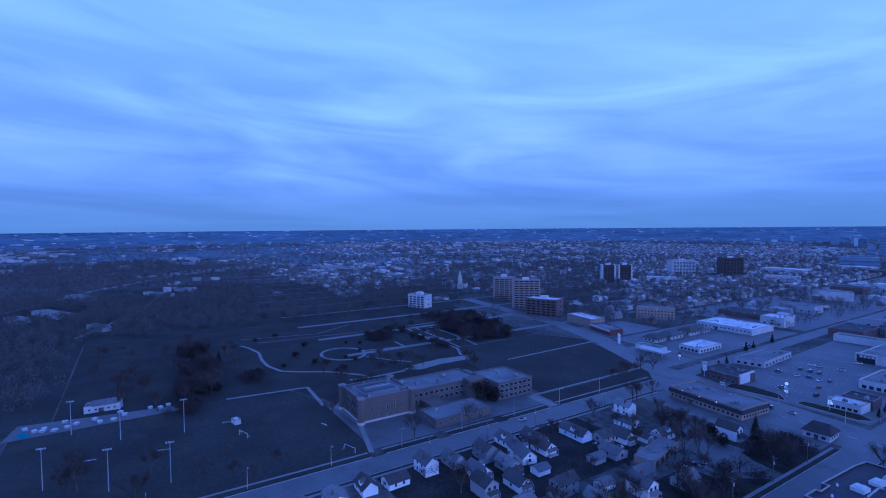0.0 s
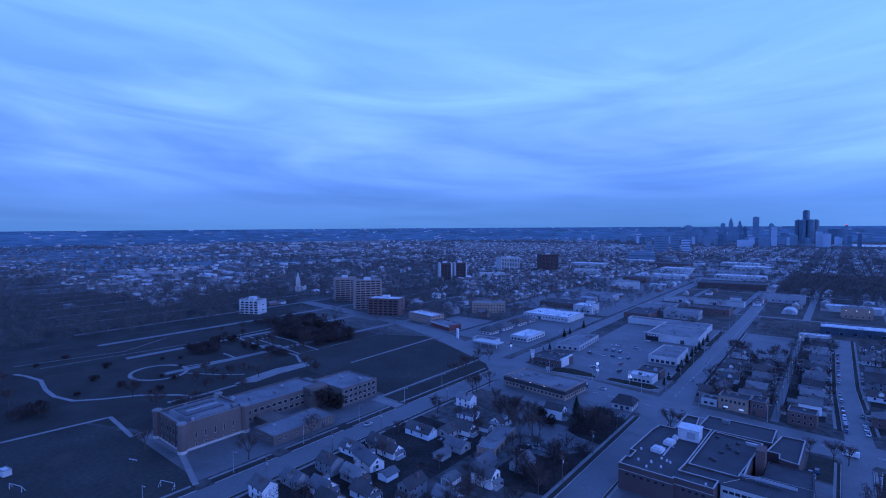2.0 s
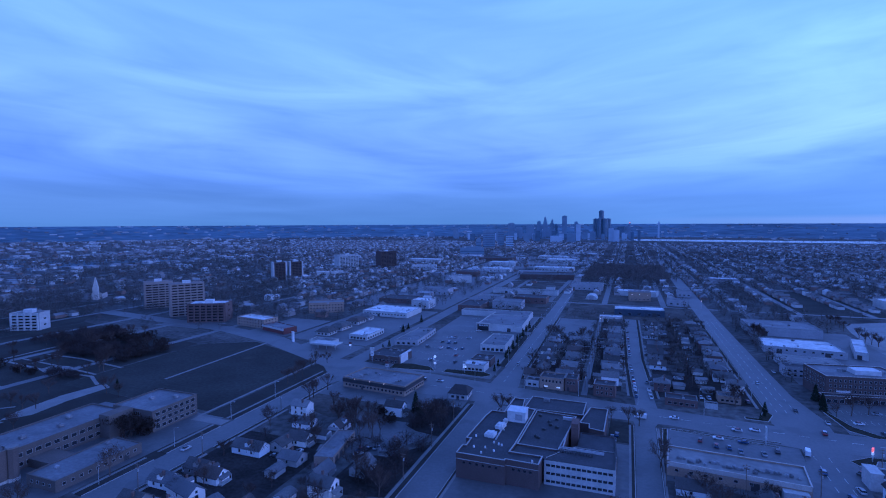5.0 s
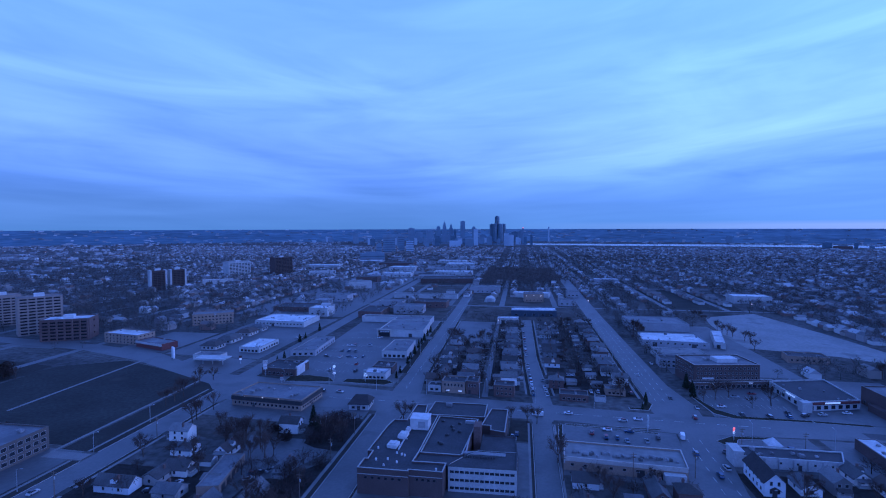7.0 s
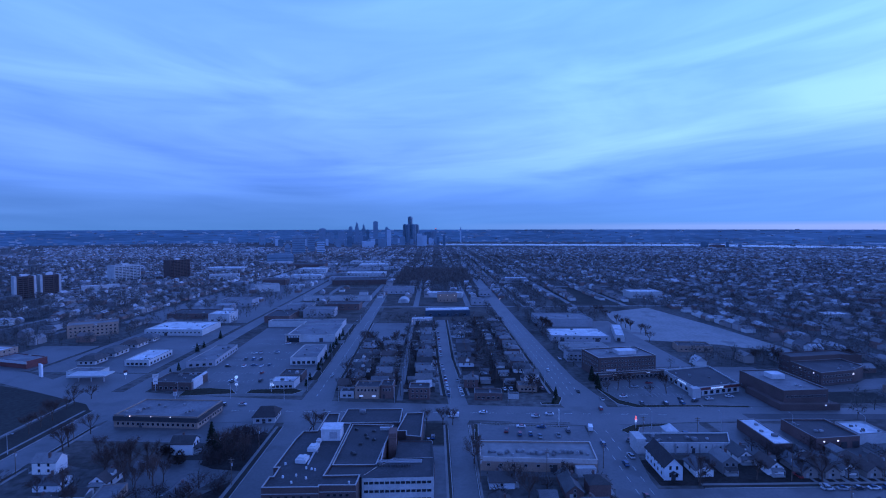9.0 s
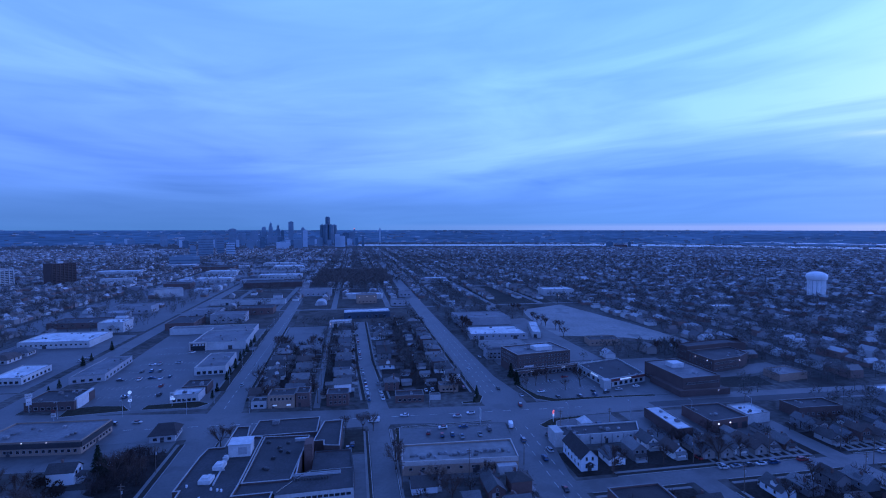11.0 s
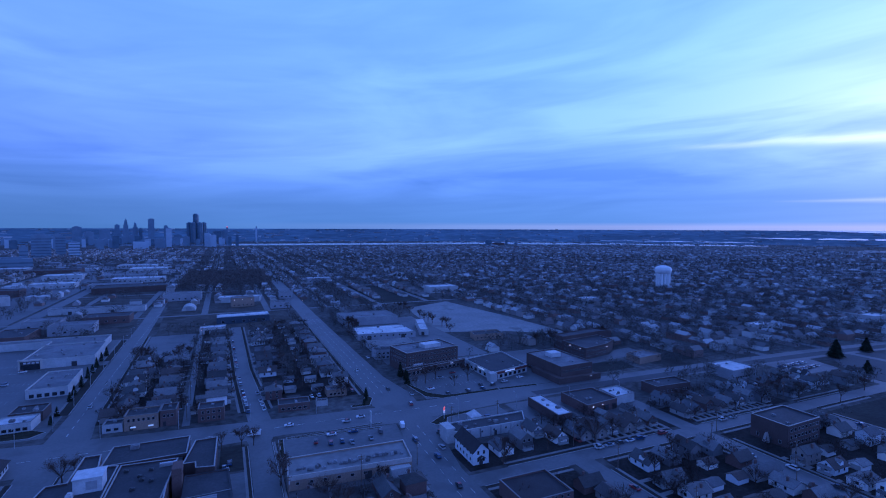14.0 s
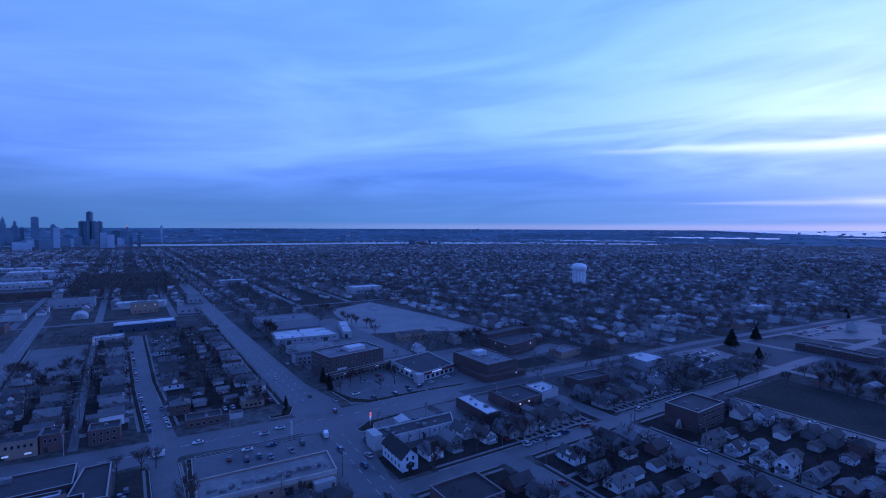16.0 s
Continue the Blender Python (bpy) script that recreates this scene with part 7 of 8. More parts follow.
for k in range(8200):
    az, r = radians(nr.uniform(-104, 80)), 480 + 3050 * math.sqrt(nr.rand())
    x, y = r * math.sin(az), r * math.cos(az)
    built, _, ind = district(x, y)
    if nr.rand() > (0.8 if ind else 0.25 if r >= 3300 else 0.035 if x < -0.78 * y else 0.11) or (r < 900 and not is_free(x, y, 14)) or (y > 2480 and x > -900 and r < 3250):
        continue
    w, d, h = nr.uniform(4, 13), nr.uniform(4, 10), nr.uniform(3, 7)
    if ind and nr.rand() < 0.15:
        w, d = w * 1.8, d * 1.6
    c = [(x - w, y - d), (x + w, y - d), (x + w, y + d), (x - w, y + d)]
    n = len(sheds_v)
    sheds_v += [(*p, 0) for p in c] + [(*p, h) for p in c]
    sheds_f += [(n + k, n + (k + 1) % 4, n + 4 + (k + 1) % 4, n + 4 + k) for k in range(4)] + [(n + 4, n + 5, n + 6, n + 7)]
for yy in range(620, 2400, 210):
    streets.box(-2600, yy - 3.2, 0, 2600, yy + 3.2, 0.046)
setting("road_far_streets", streets, ASPHALT, "grid of far residential streets")


def stuff(name, v, f, mat, label, category):
    me = bpy.data.meshes.new(name)
    me.from_pydata(v, [], f)
    me.materials.append(mat)
    tagged(new(name, me), label, category, kind="stuff")


stuff("far_house_walls", walls_v, walls_f, FAR_WALL, "walls of countless far houses", "houses")
stuff("far_house_roofs", roofs_v, roofs_f, FAR_ROOF, "shingle roofs of countless far houses", "houses")
stuff("far_sheds", sheds_v, sheds_f, FAR_SHED, "far flat-roofed sheds and blocks", "sheds")


def far_trees(name, count, r0, r1, blades, seed, mat=FAR_TWIG, box=None, label="bare brown trees spread over the city", tall=1.0, fine=1.0):
    """Bare crowns made of loose slivers, too far off to tell one from the next."""
    rr = np.random.RandomState(seed)
    pts = []
    while len(pts) < count:
        az, r = radians(rr.uniform(-104, 80)), math.sqrt(r0 * r0 + (r1 * r1 - r0 * r0) * rr.rand())
        x, y = r * math.sin(az), r * math.cos(az)
        if box:
            x, y = rr.uniform(box[0], box[2]), rr.uniform(box[1], box[3])
            if not box[4] or is_free(x, y, 4):
                pts.append((x, y, rr.uniform(0.7, 1.2)))
            continue
        built, wood, ind = district(x, y)
        if rr.rand() > wood or (r < 900 and not is_free(x, y, -1.0)) or (-560 < x < -260 and -80 < y < 330 and rr.rand() < 0.75):
            continue
        pts.append((x, y, rr.uniform(0.7, 1.25) * (1.15 if wood > 0.8 else 1.0)))
    p = np.array(pts)
    n = len(p)
    o = rr.normal(size=(n, blades, 3))
    o /= np.linalg.norm(o, axis=2, keepdims=True)
    o *= (rr.rand(n, blades, 1) ** 0.45)
    s = p[:, 2][:, None, None]
    c = np.zeros((n, blades, 3))
    c[..., 0], c[..., 1] = p[:, 0, None], p[:, 1, None]
    c[..., 2] = (6.2 * tall * p[:, 2])[:, None]
    c += o * np.array([4.1, 4.1, 3.9 * tall]) * s
    d = o + rr.normal(size=o.shape) * 0.6 + np.array([0, 0, 0.5])
    d /= np.linalg.norm(d, axis=2, keepdims=True)
    u = np.cross(d, rr.normal(size=o.shape))
    u /= np.linalg.norm(u, axis=2, keepdims=True)
    size = (r0 + r1) / 2
    L, w = (1.15 if size < 800 else 1.5) * s, (0.17 if size < 800 else 0.20 + 0.00010 * size) * s * fine
    v = np.stack([c - d * L - u * w, c - d * L + u * w, c + d * L], 2).reshape(-1, 3)
    trunk = np.stack([p[:, :2], p[:, :2]], 1)
    faces = np.arange(len(v)).reshape(-1, 3)
    tv = np.concatenate([np.c_[p[:, 0] - 0.25, p[:, 1], 0 * p[:, 0]], np.c_[p[:, 0] + 0.25, p[:, 1], 0 * p[:, 0]], np.c_[p[:, 0], p[:, 1] + 0.1, 6 * p[:, 2]]])
    k = np.arange(n) + len(v)
    tf = np.stack([k, k + n, k + 2 * n], 1)
    stuff(name, np.concatenate([v, tv]).tolist(), np.concatenate([faces, tf]).tolist(), mat, label, "trees")


far_trees("city_trees", 7000, 330, 900, 60, 1)
far_trees("distant_trees", 17000, 900, 1800, 24, 2)
COPSE = island_tones("brown_copse_twigs", [(0.125, 0.110, 0.100), (0.105, 0.092, 0.084), (0.140, 0.124, 0.112)])
far_trees("brown_copse", 900, 900, 1200, 26, 7, COPSE, (-70, 875, 74, 1150, False))
far_trees("park_woodland", 1500, 500, 900, 40, 8, FAR_TWIG, (-960, -160, -525, 400, True))
RUSSET = island_tones("russet_brown_brushwood", [(0.046, 0.036, 0.032), (0.036, 0.029, 0.026), (0.056, 0.044, 0.038), (0.030, 0.027, 0.023)])
for k, (x0, y0, x1, y1, count, tall) in enumerate(((-450, 6, -424, 30, 40, 0.9), (-386, 4, -364, 26, 40, 0.85), (-338, -2, -316, 16, 42, 0.85), (-302, -10, -286, 8, 18, 0.6), (-342, 36, -324, 52, 18, 0.7), (-408, 158, -384, 180, 34, 0.7), (-404, 238, -336, 266, 150, 0.7),
                                                 (-470, 250, -404, 300, 90, 0.8), (-360, 196, -330, 206, 16, 0.5))):
    far_trees("park_thicket", count, 300, 500, 130, 60 + k, RUSSET, (x0, y0, x1, y1, False), "dark russet thicket of dense bare trees", tall, 0.7)
for k, (x0, y0, x1, y1, count) in enumerate(((88, 20, 129, 168, 40), (145, 20, 200, 166, 70), (214, 20, 276, 166, 80), (-60, 296, -22, 424, 44), (-20, 296, 2, 520, 30), (20, 294, 72, 528, 70), (-166, 70, -96, 206, 22), (140, 203, 292, 216, 22), (20, 100, 64, 192, 30), (-98, 204, -80, 236, 30), (-103, 148, -80, 188, 26), (100, 366, 112, 500, 10))):
    far_trees("yard_brush", count, 200, 400, 110, 80 + k, RUSSET, (x0, y0, x1, y1, False), "bare dark shrubs and small trees in back yards", 0.58, 0.55)
# trees farthest off, their twig tones also raised to imitate haze
FAR_WOOD = island_tones("hazed_skyline_trees", [(0.098, 0.090, 0.085), (0.075, 0.070, 0.066), (0.115, 0.106, 0.10)])
far_trees("skyline_trees", 13000, 1800, 3500, 12, 3, FAR_WOOD)


# belts of wood and scattered long sheds on the flat land out to the horizon
def land_height(r):
    return float(np.interp(r, [3600, 3700, 3900, 4200, 4600, 4930], [0, 2, 14, 34, 61, 84]))


def turned_box(v, f, x, y, z, along, deep, high, a):
    """A box whose long side lies at the angle a."""
    ux, uy = math.cos(a) * along / 2, math.sin(a) * along / 2
    wx, wy = -math.sin(a) * deep / 2, math.cos(a) * deep / 2
    n = len(v)
    c = [(x - ux - wx, y - uy - wy), (x + ux - wx, y + uy - wy), (x + ux + wx, y + uy + wy), (x - ux + wx, y - uy + wy)]
    v += [(*p, z - 4) for p in c] + [(*p, z + high) for p in c]
    f += [(n + k, n + (k + 1) % 4, n + 4 + (k + 1) % 4, n + 4 + k) for k in range(4)] + [(n + 4, n + 5, n + 6, n + 7)]


rr = np.random.RandomState(41)
belt_v, belt_f, long_v, long_f = [], [], [], []
for k in range(5200):
    az, r = radians(rr.uniform(-106, 84)), rr.uniform(1500, 4880)
    x, y = r * math.sin(az), r * math.cos(az)
    west = az < radians(-40)
    if (not west and r < 3560) or (r < 2300 and near_railway(x, y)):
        continue
    thick = noise.noise(Vector((x * 0.0011, y * 0.0022, 7.7)))
    across_view = -az + rr.normal() * 0.12
    if r < 3500 and thick > 0.02 and rr.rand() < 0.62:
        for piece in range(3):
            turned_box(belt_v, belt_f, x + rr.normal() * 60, y + rr.normal() * 30, land_height(r), rr.uniform(30, 150), rr.uniform(14, 60), rr.uniform(0.2, 1.0), across_view)
    elif (thick < 0.06 or r > 3500) and rr.rand() < (0.55 if r < 3500 else 0.3):
        turned_box(long_v, long_f, x, y, land_height(r), rr.uniform(14, 40) * (2.2 if rr.rand() < 0.12 else 1), rr.uniform(10, 24), rr.uniform(4, 8), across_view + (1.57 if rr.rand() < 0.2 else 0))
# blue-grey in place of bark brown: haze mixed into the belts' colour
HAZED_BELT = island_tones("far_wood_belts", [(0.112, 0.140, 0.172), (0.120, 0.150, 0.183), (0.104, 0.131, 0.162), (0.132, 0.162, 0.196)])
stuff("far_wood_belts", belt_v, belt_f, HAZED_BELT, "belts of bare woodland towards the horizon, tinted blue for haze", "woods")
stuff("far_long_sheds", long_v, long_f, FAR_SHED, "pale long sheds scattered towards the horizon", "sheds")

# ---------------------------------------------------------------- vehicles
VEHICLES = {}


def wheel_mesh(r, w):
    key = ("wheel", r)
    if key not in VEHICLES:
        g = Geo().tube((0, -w / 2, 0), (0, w / 2, 0), r, r, 12)
        n = len(g.f)
        g.tube((0, -w / 2 - 0.02, 0), (0, w / 2 + 0.02, 0), r * 0.55, r * 0.55, 10)
        me = g.mesh("wheel", TYRE, METAL)
        for p in me.polygons:
            p.material_index = 1 if p.index >= n else 0
        VEHICLES[key] = me
    return VEHICLES[key]


def profile(g, pts, half, pinch=0.0):
    """A side outline (x, z) drawn out to both sides; the upper corners lean in by pinch."""
    zs = [z for _, z in pts]
    lo, hi = min(zs), max(zs)
    n = len(pts)
    v = [(x, s * (half - pinch * (z - lo) / (hi - lo)), z) for s in (-1, 1) for x, z in pts]
    g.add(v, [tuple(range(n)), tuple(range(2 * n - 1, n - 1, -1))] + [(k, n + k, n + (k + 1) % n, (k + 1) % n) for k in range(n)])


def build_vehicle(kind):
    if kind == "car":
        t = thing("car", pose(0, 0, 0), "parked saloon car on asphalt", "car", "parked cars")
        b, c, L, r = Geo(), Geo(), 4.5, 0.32
        profile(b, [(-2.2, 0.3), (2.15, 0.28), (2.25, 0.55), (2.1, 0.78), (1.1, 0.92), (-1.5, 0.95), (-2.15, 0.85), (-2.25, 0.5)], 0.88, 0.08)
        profile(c, [(1.05, 0.9), (0.35, 1.38), (-0.95, 1.42), (-1.7, 0.93)], 0.78, 0.16)
        part("body", b, PAINTS, t)
        part("cabin", c, GLASS, t, "dark glazed cabin")
        top = Geo()
        profile(top, [(0.32, 1.385), (-0.95, 1.425), (-0.95, 1.46), (0.30, 1.42)], 0.62)
        part("roof", top, PAINTS, t)
        ax, half = 1.35, 0.78
    elif kind == "suv":
        t = thing("car", pose(0, 0, 0), "parked estate car with a tall body", "car", "parked cars")
        b, c, r = Geo(), Geo(), 0.36
        profile(b, [(-2.3, 0.36), (2.25, 0.34), (2.35, 0.7), (2.2, 0.95), (1.2, 1.08), (-2.2, 1.1), (-2.36, 0.7)], 0.93, 0.08)
        profile(c, [(1.15, 1.05), (0.5, 1.64), (-1.95, 1.68), (-2.2, 1.08)], 0.84, 0.14)
        part("body", b, PAINTS, t)
        part("cabin", c, GLASS, t, "dark glazed cabin")
        top = Geo()
        profile(top, [(0.46, 1.645), (-1.9, 1.685), (-1.9, 1.73), (0.44, 1.69)], 0.70)
        part("roof", top, PAINTS, t)
        ax, half = 1.42, 0.82
    else:
        t = thing("van", pose(0, 0, 0), "white delivery van on the road", "van", "vans")
        b, r = Geo(), 0.38
        profile(b, [(-2.9, 0.45), (2.8, 0.42), (2.9, 0.9), (2.2, 1.2), (1.6, 2.1), (1.4, 2.45), (-2.9, 2.5)], 1.0, 0.08)
        part("body", b, WHITE_PAINT, t)
        part("windscreen", Geo().slab([(2.2, -0.85, 1.24), (2.2, 0.85, 1.24), (1.62, 0.8, 2.08), (1.62, -0.8, 2.08)], 0.05), GLASS, t)
        ax, half = 1.8, 0.88
    for sx in (-ax, ax):
        for sy in (-half, half):
            part("wheel", wheel_mesh(r, 0.2), None, t, m=pose(sx, sy, r))
    return t


def vehicle(kind, x, y, rz, z=0.07):
    m = pose(x, y, z, 0, 0, rz)
    if kind not in VEHICLES:
        VEHICLES[kind] = build_vehicle(kind)
        VEHICLES[kind].matrix_basis = m
        return VEHICLES[kind]
    return copy_thing(VEHICLES[kind], m)


rng = random.Random(31)


def any_car(x, y, rz, z=0.07):
    vehicle(rng.choice(("car", "car", "suv")), x, y, rz + rng.uniform(-2, 2), z)


vehicle("van", 10.8, 257, 175, 0.09)
vehicle("van", 77.6, 239, 78, 0.09)
vehicle("van", -44, 243, 0, 0.05)
for y in range(290, 470, 7):          # along the middle street
    if rng.random() < 0.75:
        any_car(float(np.interp(y, [272, 359, 530], [10.3, 6.3, 3.3])), y + rng.uniform(-1, 1), 91.5, 0.08)
    if rng.random() < 0.18:
        any_car(float(np.interp(y, [272, 374, 530], [18.6, 12.2, 10.7])), y, 91.5, 0.08)
for x, y, rz, z in ((-107, 277, -8, 0.09), (-118, 276, 172, 0.09), (54, 256, 176, 0.09), (62, 259, 176, 0.09), (98, 281, 82, 0.09), (92, 266, 80, 0.09), (78, 222, 86, 0.09), (81, 203, 86, 0.09), (79, 178, 86, 0.09), (88, 295, 84, 0.09), (80, 340, 88, 0.09), (96, 370, 88, 0.09), (-180, 150, 90, 0.09), (-68, 330, 90, 0.09), (27, 262, 176, 0.09),
                    (42, 234, 80, 0.06), (47, 234, 84, 0.06), (51, 231, 86, 0.06), (60, 232, 88, 0.06), (44, 243, 174, 0.06), (54, 242, 174, 0.06), (66, 237, 84, 0.06), (36, 238, 80, 0.06),
                    (112, 285, 8, 0.06), (118, 274, 92, 0.06), (131, 273, 92, 0.06), (141, 274, 92, 0.06), (143, 280, 90, 0.06), (150, 277, 30, 0.06), (126, 303, 5, 0.06), (160, 280, 10, 0.06), (174, 284, 5, 0.06), (138, 310, 6, 0.06),
                    (122, 232, -10, 0.06), (132, 228, 170, 0.06), (92, 226, 40, 0.06), (86, 210, 92, 0.06), (-2, 228, 90, 0.06), (0, 231, 90, 0.06), (-1, 225, 90, 0.06),
                    (-119, 166, 70, 0.06), (-106, 176, 70, 0.06), (-103, 178, 70, 0.06), (-100, 180, 70, 0.06), (-105, 172, 70, 0.06), (-118, 171, 70, 0.06), (-138, 158, 20, 0.05), (-131, 165, 80, 0.05),
                    (44, 300, 90, 0.05), (48, 300, 90, 0.05), (36, 287.5, 90, 0.05), (67, 300, 100, 0.05), (28, 300, 90, 0.05), (146, 192, 88, 0.05), (150, 183, 88, 0.08), (-195, 410, 80, 0.06), (-197, 416, 80, 0.06), (-196, 421, 80, 0.06), (-199, 412, 80, 0.06)):
    any_car(x, y, rz, z)
for x, y in ((138.6, 150), (138.8, 141), (132.2, 120), (138.7, 104), (204, 150), (209, 120), (203.5, 104), (209, 136), (281, 140), (286.5, 124), (281.5, 106), (287, 150)):
    any_car(x, y, 90, 0.08)
for x in (150, 156, 162, 168, 174, 188, 230, 238, 262):
    any_car(x, 182, 0, 0.09)
for k in range(17):          # scattered over the plaza's car park
    x, y = rng.choice((-148, -142, -136, -130, -124, -118, -112)) + rng.uniform(-1, 1), rng.choice((320, 338, 356, 374, 392, 422)) + rng.uniform(-2, 2)
    if not (-160 < x < -145 and y < 326):
        any_car(x, y, rng.choice((90, 90, -90, 4)), 0.06)
for k in range(20):          # a full yard of cars beside the street store
    any_car(356 + (k % 10) * 3.0, 222.5 + 9 * (k // 10) + 0.1 * (k % 10), 96, 0.035)
for k in range(12):
    any_car(520 + (k % 6) * 13.0, 212 + 9 * (k // 6) + rng.uniform(-1, 1), 94, 0.035)
for k in range(9):
    any_car(186 + k * 2.8, 236 + rng.uniform(-0.4, 0.4), 90, 0.01)

# ---------------------------------------------------------------- poles, lamps and signs
STREET = {}


def street_lamp(x, y, rz, h=9.0):
    if "lamp" not in STREET:
        t = thing("street_lamp", pose(x, y, 0, 0, 0, rz), "grey metal street lamp with one arm", "street lamp", "street lamps")
        part("pole", Geo().tube((0, 0, 0), (0, 0, h), 0.12, 0.07, 8), METAL, t)
        part("arm", Geo().tube((0, 0, h - 0.1), (2.2, 0, h + 0.35), 0.05, 0.04, 6), METAL, t)
        part("head", Geo().box(2.0, -0.16, h + 0.25, 2.8, 0.16, h + 0.42), METAL, t)
        STREET["lamp"] = t
    else:
        copy_thing(STREET["lamp"], pose(x, y, 0, 0, 0, rz))


def utility_pole(x, y, rz, h=11.0):
    if "pole" not in STREET:
        t = thing("utility_pole", pose(x, y, 0, 0, 0, rz), "weathered wooden utility pole with crossarms", "utility pole", "utility poles")
        part("pole", Geo().tube((0, 0, 0), (0, 0, h), 0.17, 0.11, 8), WOOD, t)
        part("crossarm", Geo().box(-1.2, -0.07, h - 0.9, 1.2, 0.07, h - 0.7), WOOD, t)
        part("crossarm", Geo().box(-0.9, -0.07, h - 2.0, 0.9, 0.07, h - 1.8), WOOD, t)
        part("transformer", Geo().tube((0.3, 0, h - 3.4), (0.3, 0, h - 2.4), 0.26, 0.26, 8), METAL, t)
        STREET["pole"] = t
    else:
        copy_thing(STREET["pole"], pose(x, y, 0, 0, 0, rz))


def floodlight(x, y, rz, h=17.0):
    if "flood" not in STREET:
        t = thing("floodlight_mast", pose(x, y, 0, 0, 0, rz), "tall grey floodlight mast beside a sports field", "floodlight", "floodlight masts")
        part("mast", Geo().tube((0, 0, 0), (0, 0, h), 0.2, 0.1, 8), METAL, t)
        part("crossbar", Geo().box(-1.6, -0.06, h - 0.6, 1.6, 0.06, h - 0.45), GREY_WALL, t)
        for x0 in (-1.3, -0.45, 0.45, 1.3):
            part("lamp", Geo().box(x0 - 0.25, -0.3, h - 0.45, x0 + 0.25, 0.1, h + 0.05), METAL, t)
        STREET["flood"] = t
    else:
        copy_thing(STREET["flood"], pose(x, y, 0, 0, 0, rz))


for x, y in ((-230, -54), (-215, -32), (-209, -11), (-269, -29), (-262, -2), (-290, -50)):
    floodlight(x, y, 80)
for y in range(-20, 250, 34):
    street_lamp(-187, y, 0)
for y in range(300, 560, 36):
    street_lamp(-76.5, y, 0)
    street_lamp(70.5, y + 8, 0)
for x in range(-150, 60, 32):
    street_lamp(x, 285.5 - 0.1 * (x + 100) if x < -40 else 277 - 0.1 * x, -90)
for x in range(108, 240, 33):
    street_lamp(x, 239 - (x - 108) * 0.09, 90)
for y in range(100, 240, 30):
    utility_pole(-58.6 if y > 150 else -59, y, 0) if y < 160 else utility_pole(-77.8, y, 0)
    utility_pole(18.6, y, 0)
for y in range(290, 520, 32):
    utility_pole(-19.2, y, 0)
    utility_pole(42, y, 0)
for y in range(20, 166, 36):
    utility_pole(143.5, y, 0)
    utility_pole(198, y, 0)
    utility_pole(214.5, y + 10, 0)
for x in range(104, 400, 37):
    utility_pole(x, 188.6, 90)
for y in (86, 118, 148, 200, 232):
    utility_pole(-168.4, y, 0)
for x, y in ((99, 228), (124, 226.6), (70.5, 200), (46, 195.4)):
    utility_pole(x, y, 0)


def pylon_sign(x, y, rz, panels, label, h=8.0):
    """A pole sign: panels of (bottom, top, width, material)."""
    t = thing("pole_sign", pose(x, y, 0, 0, 0, rz), label, "sign", "roadside signs")
    part("pole", Geo().box(-0.18, -0.18, 0, 0.18, 0.18, h), METAL, t)
    for z0, z1, w, mat in panels:
        panel = part("panel", Geo().box(-w / 2, -0.28, z0, w / 2, 0.28, z1), mat, t)
        part("panel_bar", Geo().box(-w * 0.36, -0.3, (z0 + z1) / 2 - 0.12, w * 0.36, 0.3, (z0 + z1) / 2 + 0.12), DARK_METAL, panel)
    return t


ps = pylon_sign(-120, 301, 10, ((3.6, 4.6, 1.7, SIGN_LAMP), (5.0, 6.2, 2.0, WHITE_WALL)), "white pole sign with a round top", 8.4)
part("disc", Geo().tube((0, -0.3, 8.6), (0, 0.3, 8.6), 0.9, 0.9, 20), SIGN_LAMP, ps)
pylon_sign(-98, 299, 5, ((4.6, 5.6, 1.4, SIGN_LAMP), (6.0, 8.0, 1.9, WHITE_WALL)), "slim white pole sign", 8.2)
pylon_sign(63, 243, 85, ((4.4, 8.6, 2.6, WHITE_WALL), (3.0, 4.0, 2.0, PALE_METAL)), "tall white pole sign", 8.6)
pylon_sign(100.5, 240, 60, ((2.4, 3.4, 1.8, WHITE_WALL), (3.5, 4.6, 2.0, SIGN_LAMP), (4.8, 6.1, 1.9, RED_LAMP)), "pole sign with a glowing red head", 6.1)
pylon_sign(-148, 283.5, 0, ((3.5, 5.5, 2.0, WHITE_WALL), (5.8, 7.2, 1.6, RED_WALL)), "white and red pole sign", 7.2)
pylon_sign(-170, 303, 30, ((4.0, 7.6, 2.4, PALE_METAL), (8.0, 10.2, 3.2, WHITE_WALL)), "tall pale pole sign", 10.2)
pylon_sign(-203, 327, 20, ((2.8, 4.0, 1.5, SIGN_LAMP), (4.4, 5.8, 2.2, RED_WALL)), "lit price sign of a filling station", 5.8)
bb = thing("billboard", pose(-262, 332, 0, 0, 0, -32), "blank white upright board by the road", "sign")
part("panel", Geo().box(-2.0, -0.5, 0.4, 2.0, 0.5, 9.0), WHITE_PAINT, bb)
part("foot", Geo().box(-1.2, -0.4, 0, 1.2, 0.4, 0.4), CONCRETE, bb)

# field furniture and the yard beside the sports field
wh = building("club_house", [(-328, -46), (-320, -47), (-319, -30), (-327, -29)], 3.6, WHITE_WALL, GREY_ROOF, "white club house with a pitched wing", "building", parapet=0.3, windows=((1, 1, 5, 1.2, 1.0, 1.2, 3),), doors=((1, 8.0, 2.2, 2.2),))
rf = Geo()
gable(rf, -4.4, 4.4, -5, 6, 3.95, 1.8, 0.4, 0.2)
part("pitched_roof", rf, GREY_ROOF, wh)
rng = random.Random(8)
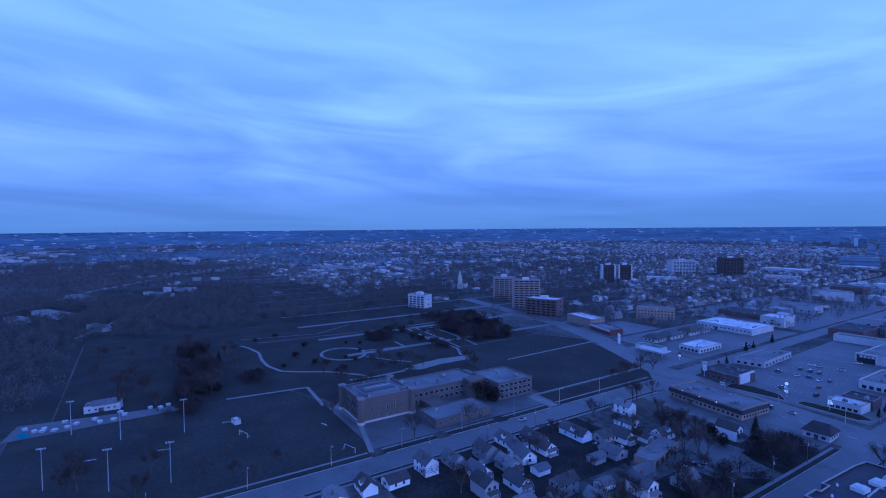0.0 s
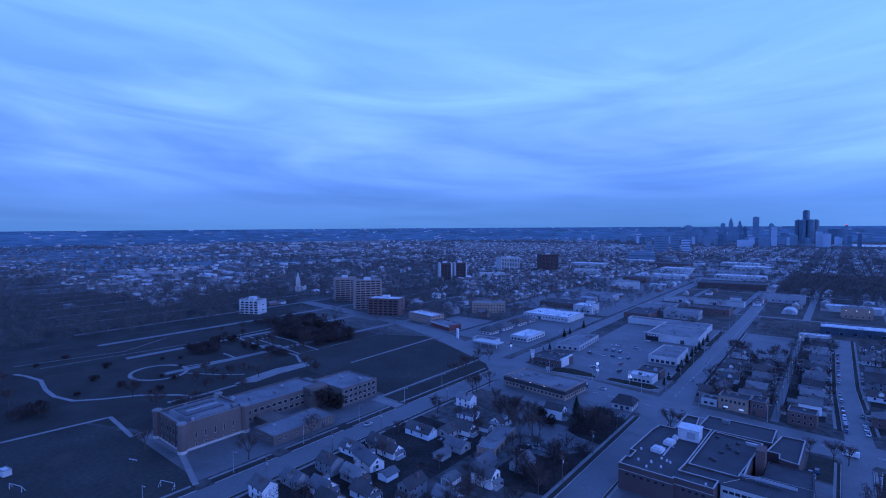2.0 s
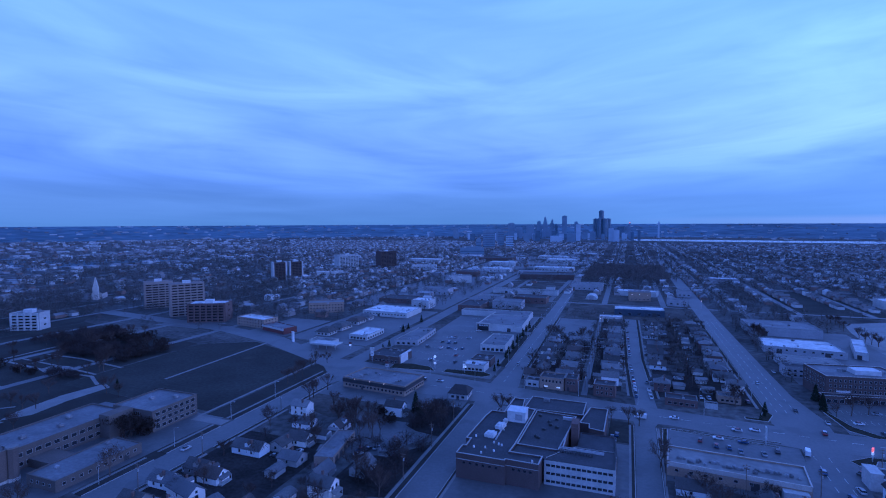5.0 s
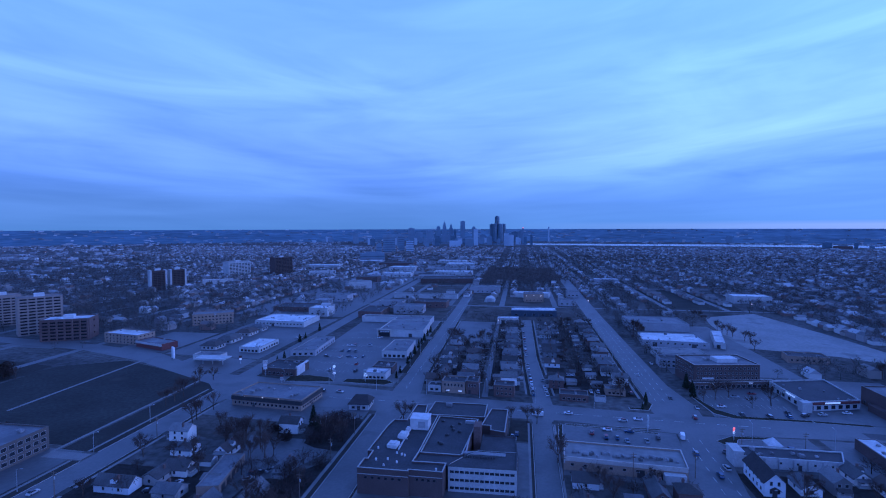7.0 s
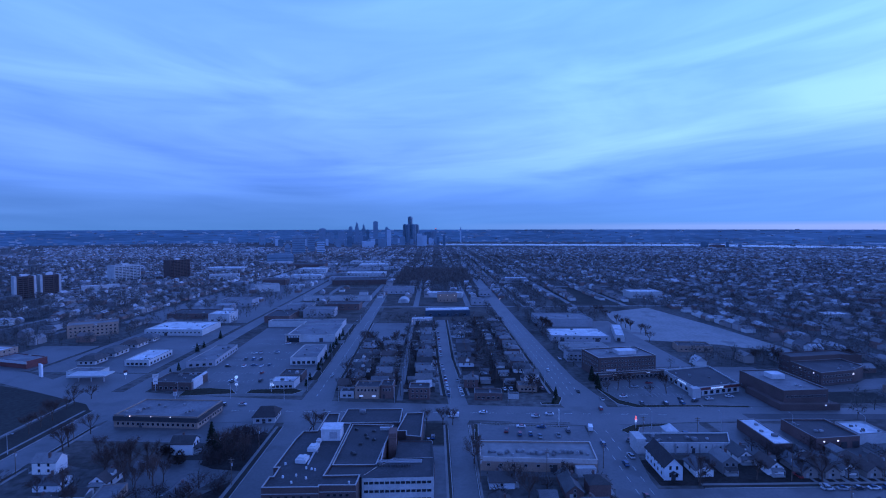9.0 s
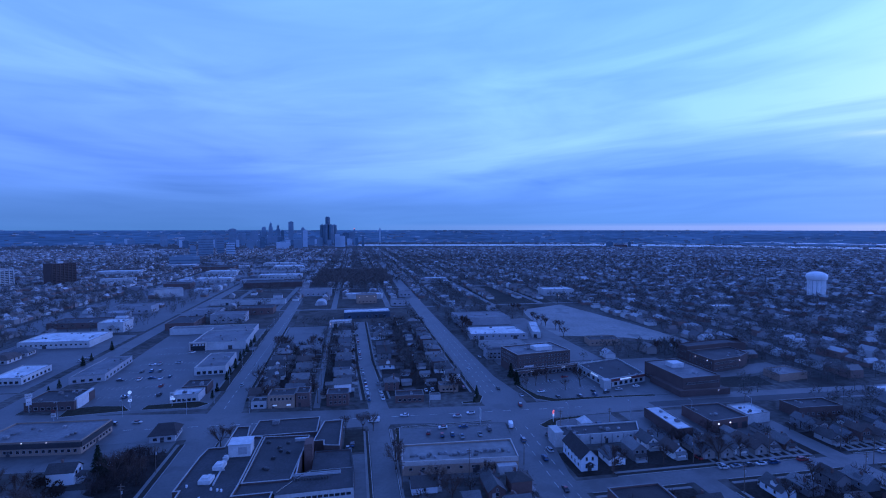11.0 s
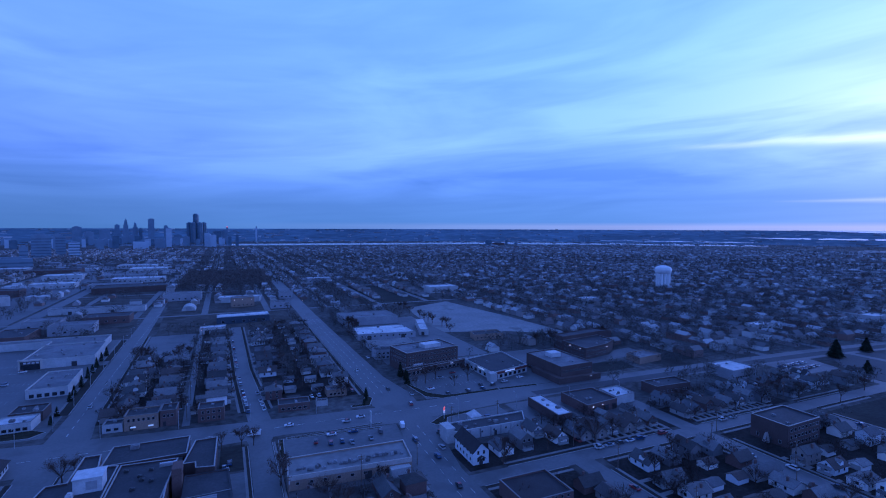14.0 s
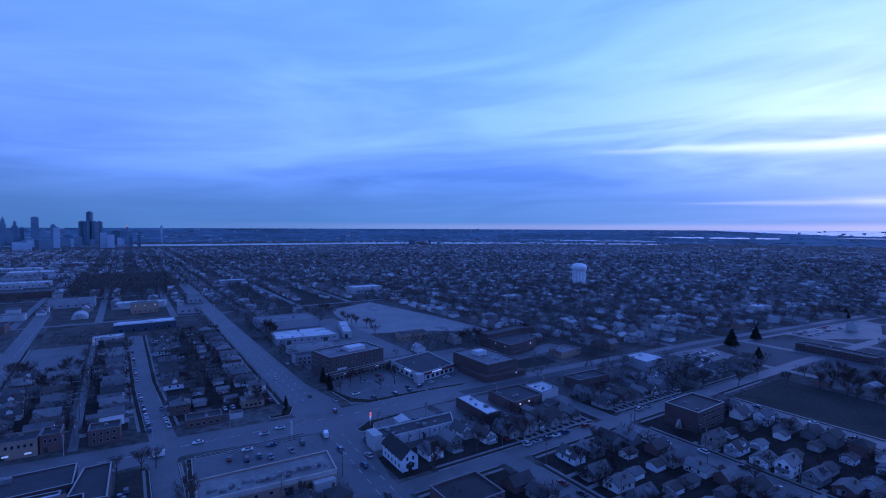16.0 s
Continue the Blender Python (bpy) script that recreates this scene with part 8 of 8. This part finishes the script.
for k in range(16):
    x, y = -306 + rng.uniform(-6, 6), rng.uniform(-72, -4)
    c = thing("crate_stack", pose(x, y, 0.03, 0, 0, rng.uniform(0, 90)), "stack of grey crates in a storage yard", "crates", "yard stacks")
    part("crate", Geo().box(-1.2, -1.0, 0, 1.2, 1.0, 1.1), GREY_WALL, c)
    part("lid", Geo().box(-1.25, -1.05, 1.1, 1.25, 1.05, 1.2), PALE_METAL, c)
tp = thing("tarpaulin", pose(-300, -70, 0, 0, 0, 30), "crumpled turquoise tarpaulin over a heap", "tarpaulin")
part("cover", Geo().prism(rect(-3.2, -1.8, 3.2, 1.8), 0, 1.5, rect(-2.0, -0.8, 2.2, 0.6)), material("turquoise_tarpaulin", (0.05, 0.16, 0.18), 0.6, 0.6, 0.2, 3.0, 0.2), tp)
for x, y, rz in ((-250, -40, 78), (-244, -12, 78), (-263, 18, 70), (-232, 60, 20)):
    b = thing("bench", pose(x, y, 0.03, 0, 0, rz), "pale metal bench beside the field", "bench", "field benches")
    part("seat", Geo().box(-2.4, -0.2, 0.42, 2.4, 0.2, 0.48), PALE_METAL, b)
    for s in (-1.9, 0, 1.9):
        part("leg", Geo().box(s - 0.05, -0.15, 0, s + 0.05, 0.15, 0.42), METAL, b)
for x, y, rz in ((-240, 22, 20), (-196, 60, 200)):
    gp = thing("goal_frame", pose(x, y, 0.02, 0, 0, rz), "white tubular goal frame on the field", "goal", "goal frames")
    for s in (-3.6, 3.6):
        part("post", Geo().tube((s, 0, 0), (s, 0, 2.4), 0.07, 0.07, 6), WHITE_PAINT, gp)
        part("stay", Geo().tube((s, 0, 2.3), (s, 1.4, 0), 0.04, 0.04, 5), WHITE_PAINT, gp)
    part("bar", Geo().tube((-3.6, 0, 2.4), (3.6, 0, 2.4), 0.07, 0.07, 6), WHITE_PAINT, gp)
sh = building("field_shed", [(-262, 20), (-257, 21), (-257.5, 24), (-262.5, 23)], 2.4, WHITE_WALL, PALE_ROOF, "small shed with a pale roof on the field edge", "shed", parapet=0.1)

# far lamps over the city
rng = random.Random(55)
for k in range(16):
    az, r = radians(rng.uniform(-60, 72)), rng.uniform(600, 2500)
    x, y = r * math.sin(az), r * math.cos(az)
    t = thing("lit_mast", pose(x, y, 0), "far pole with a lit lamp", "street lamp", "far lit lamps")
    part("pole", Geo().tube((0, 0, 0), (0, 0, 9), 0.2, 0.15, 5), METAL, t)
    s = 0.25 + r / 5500
    part("lamp", Geo().box(-s, -s, 9, s, s, 9 + s), rng.choice((WARM_LAMP, WARM_LAMP, COOL_LAMP)), t)
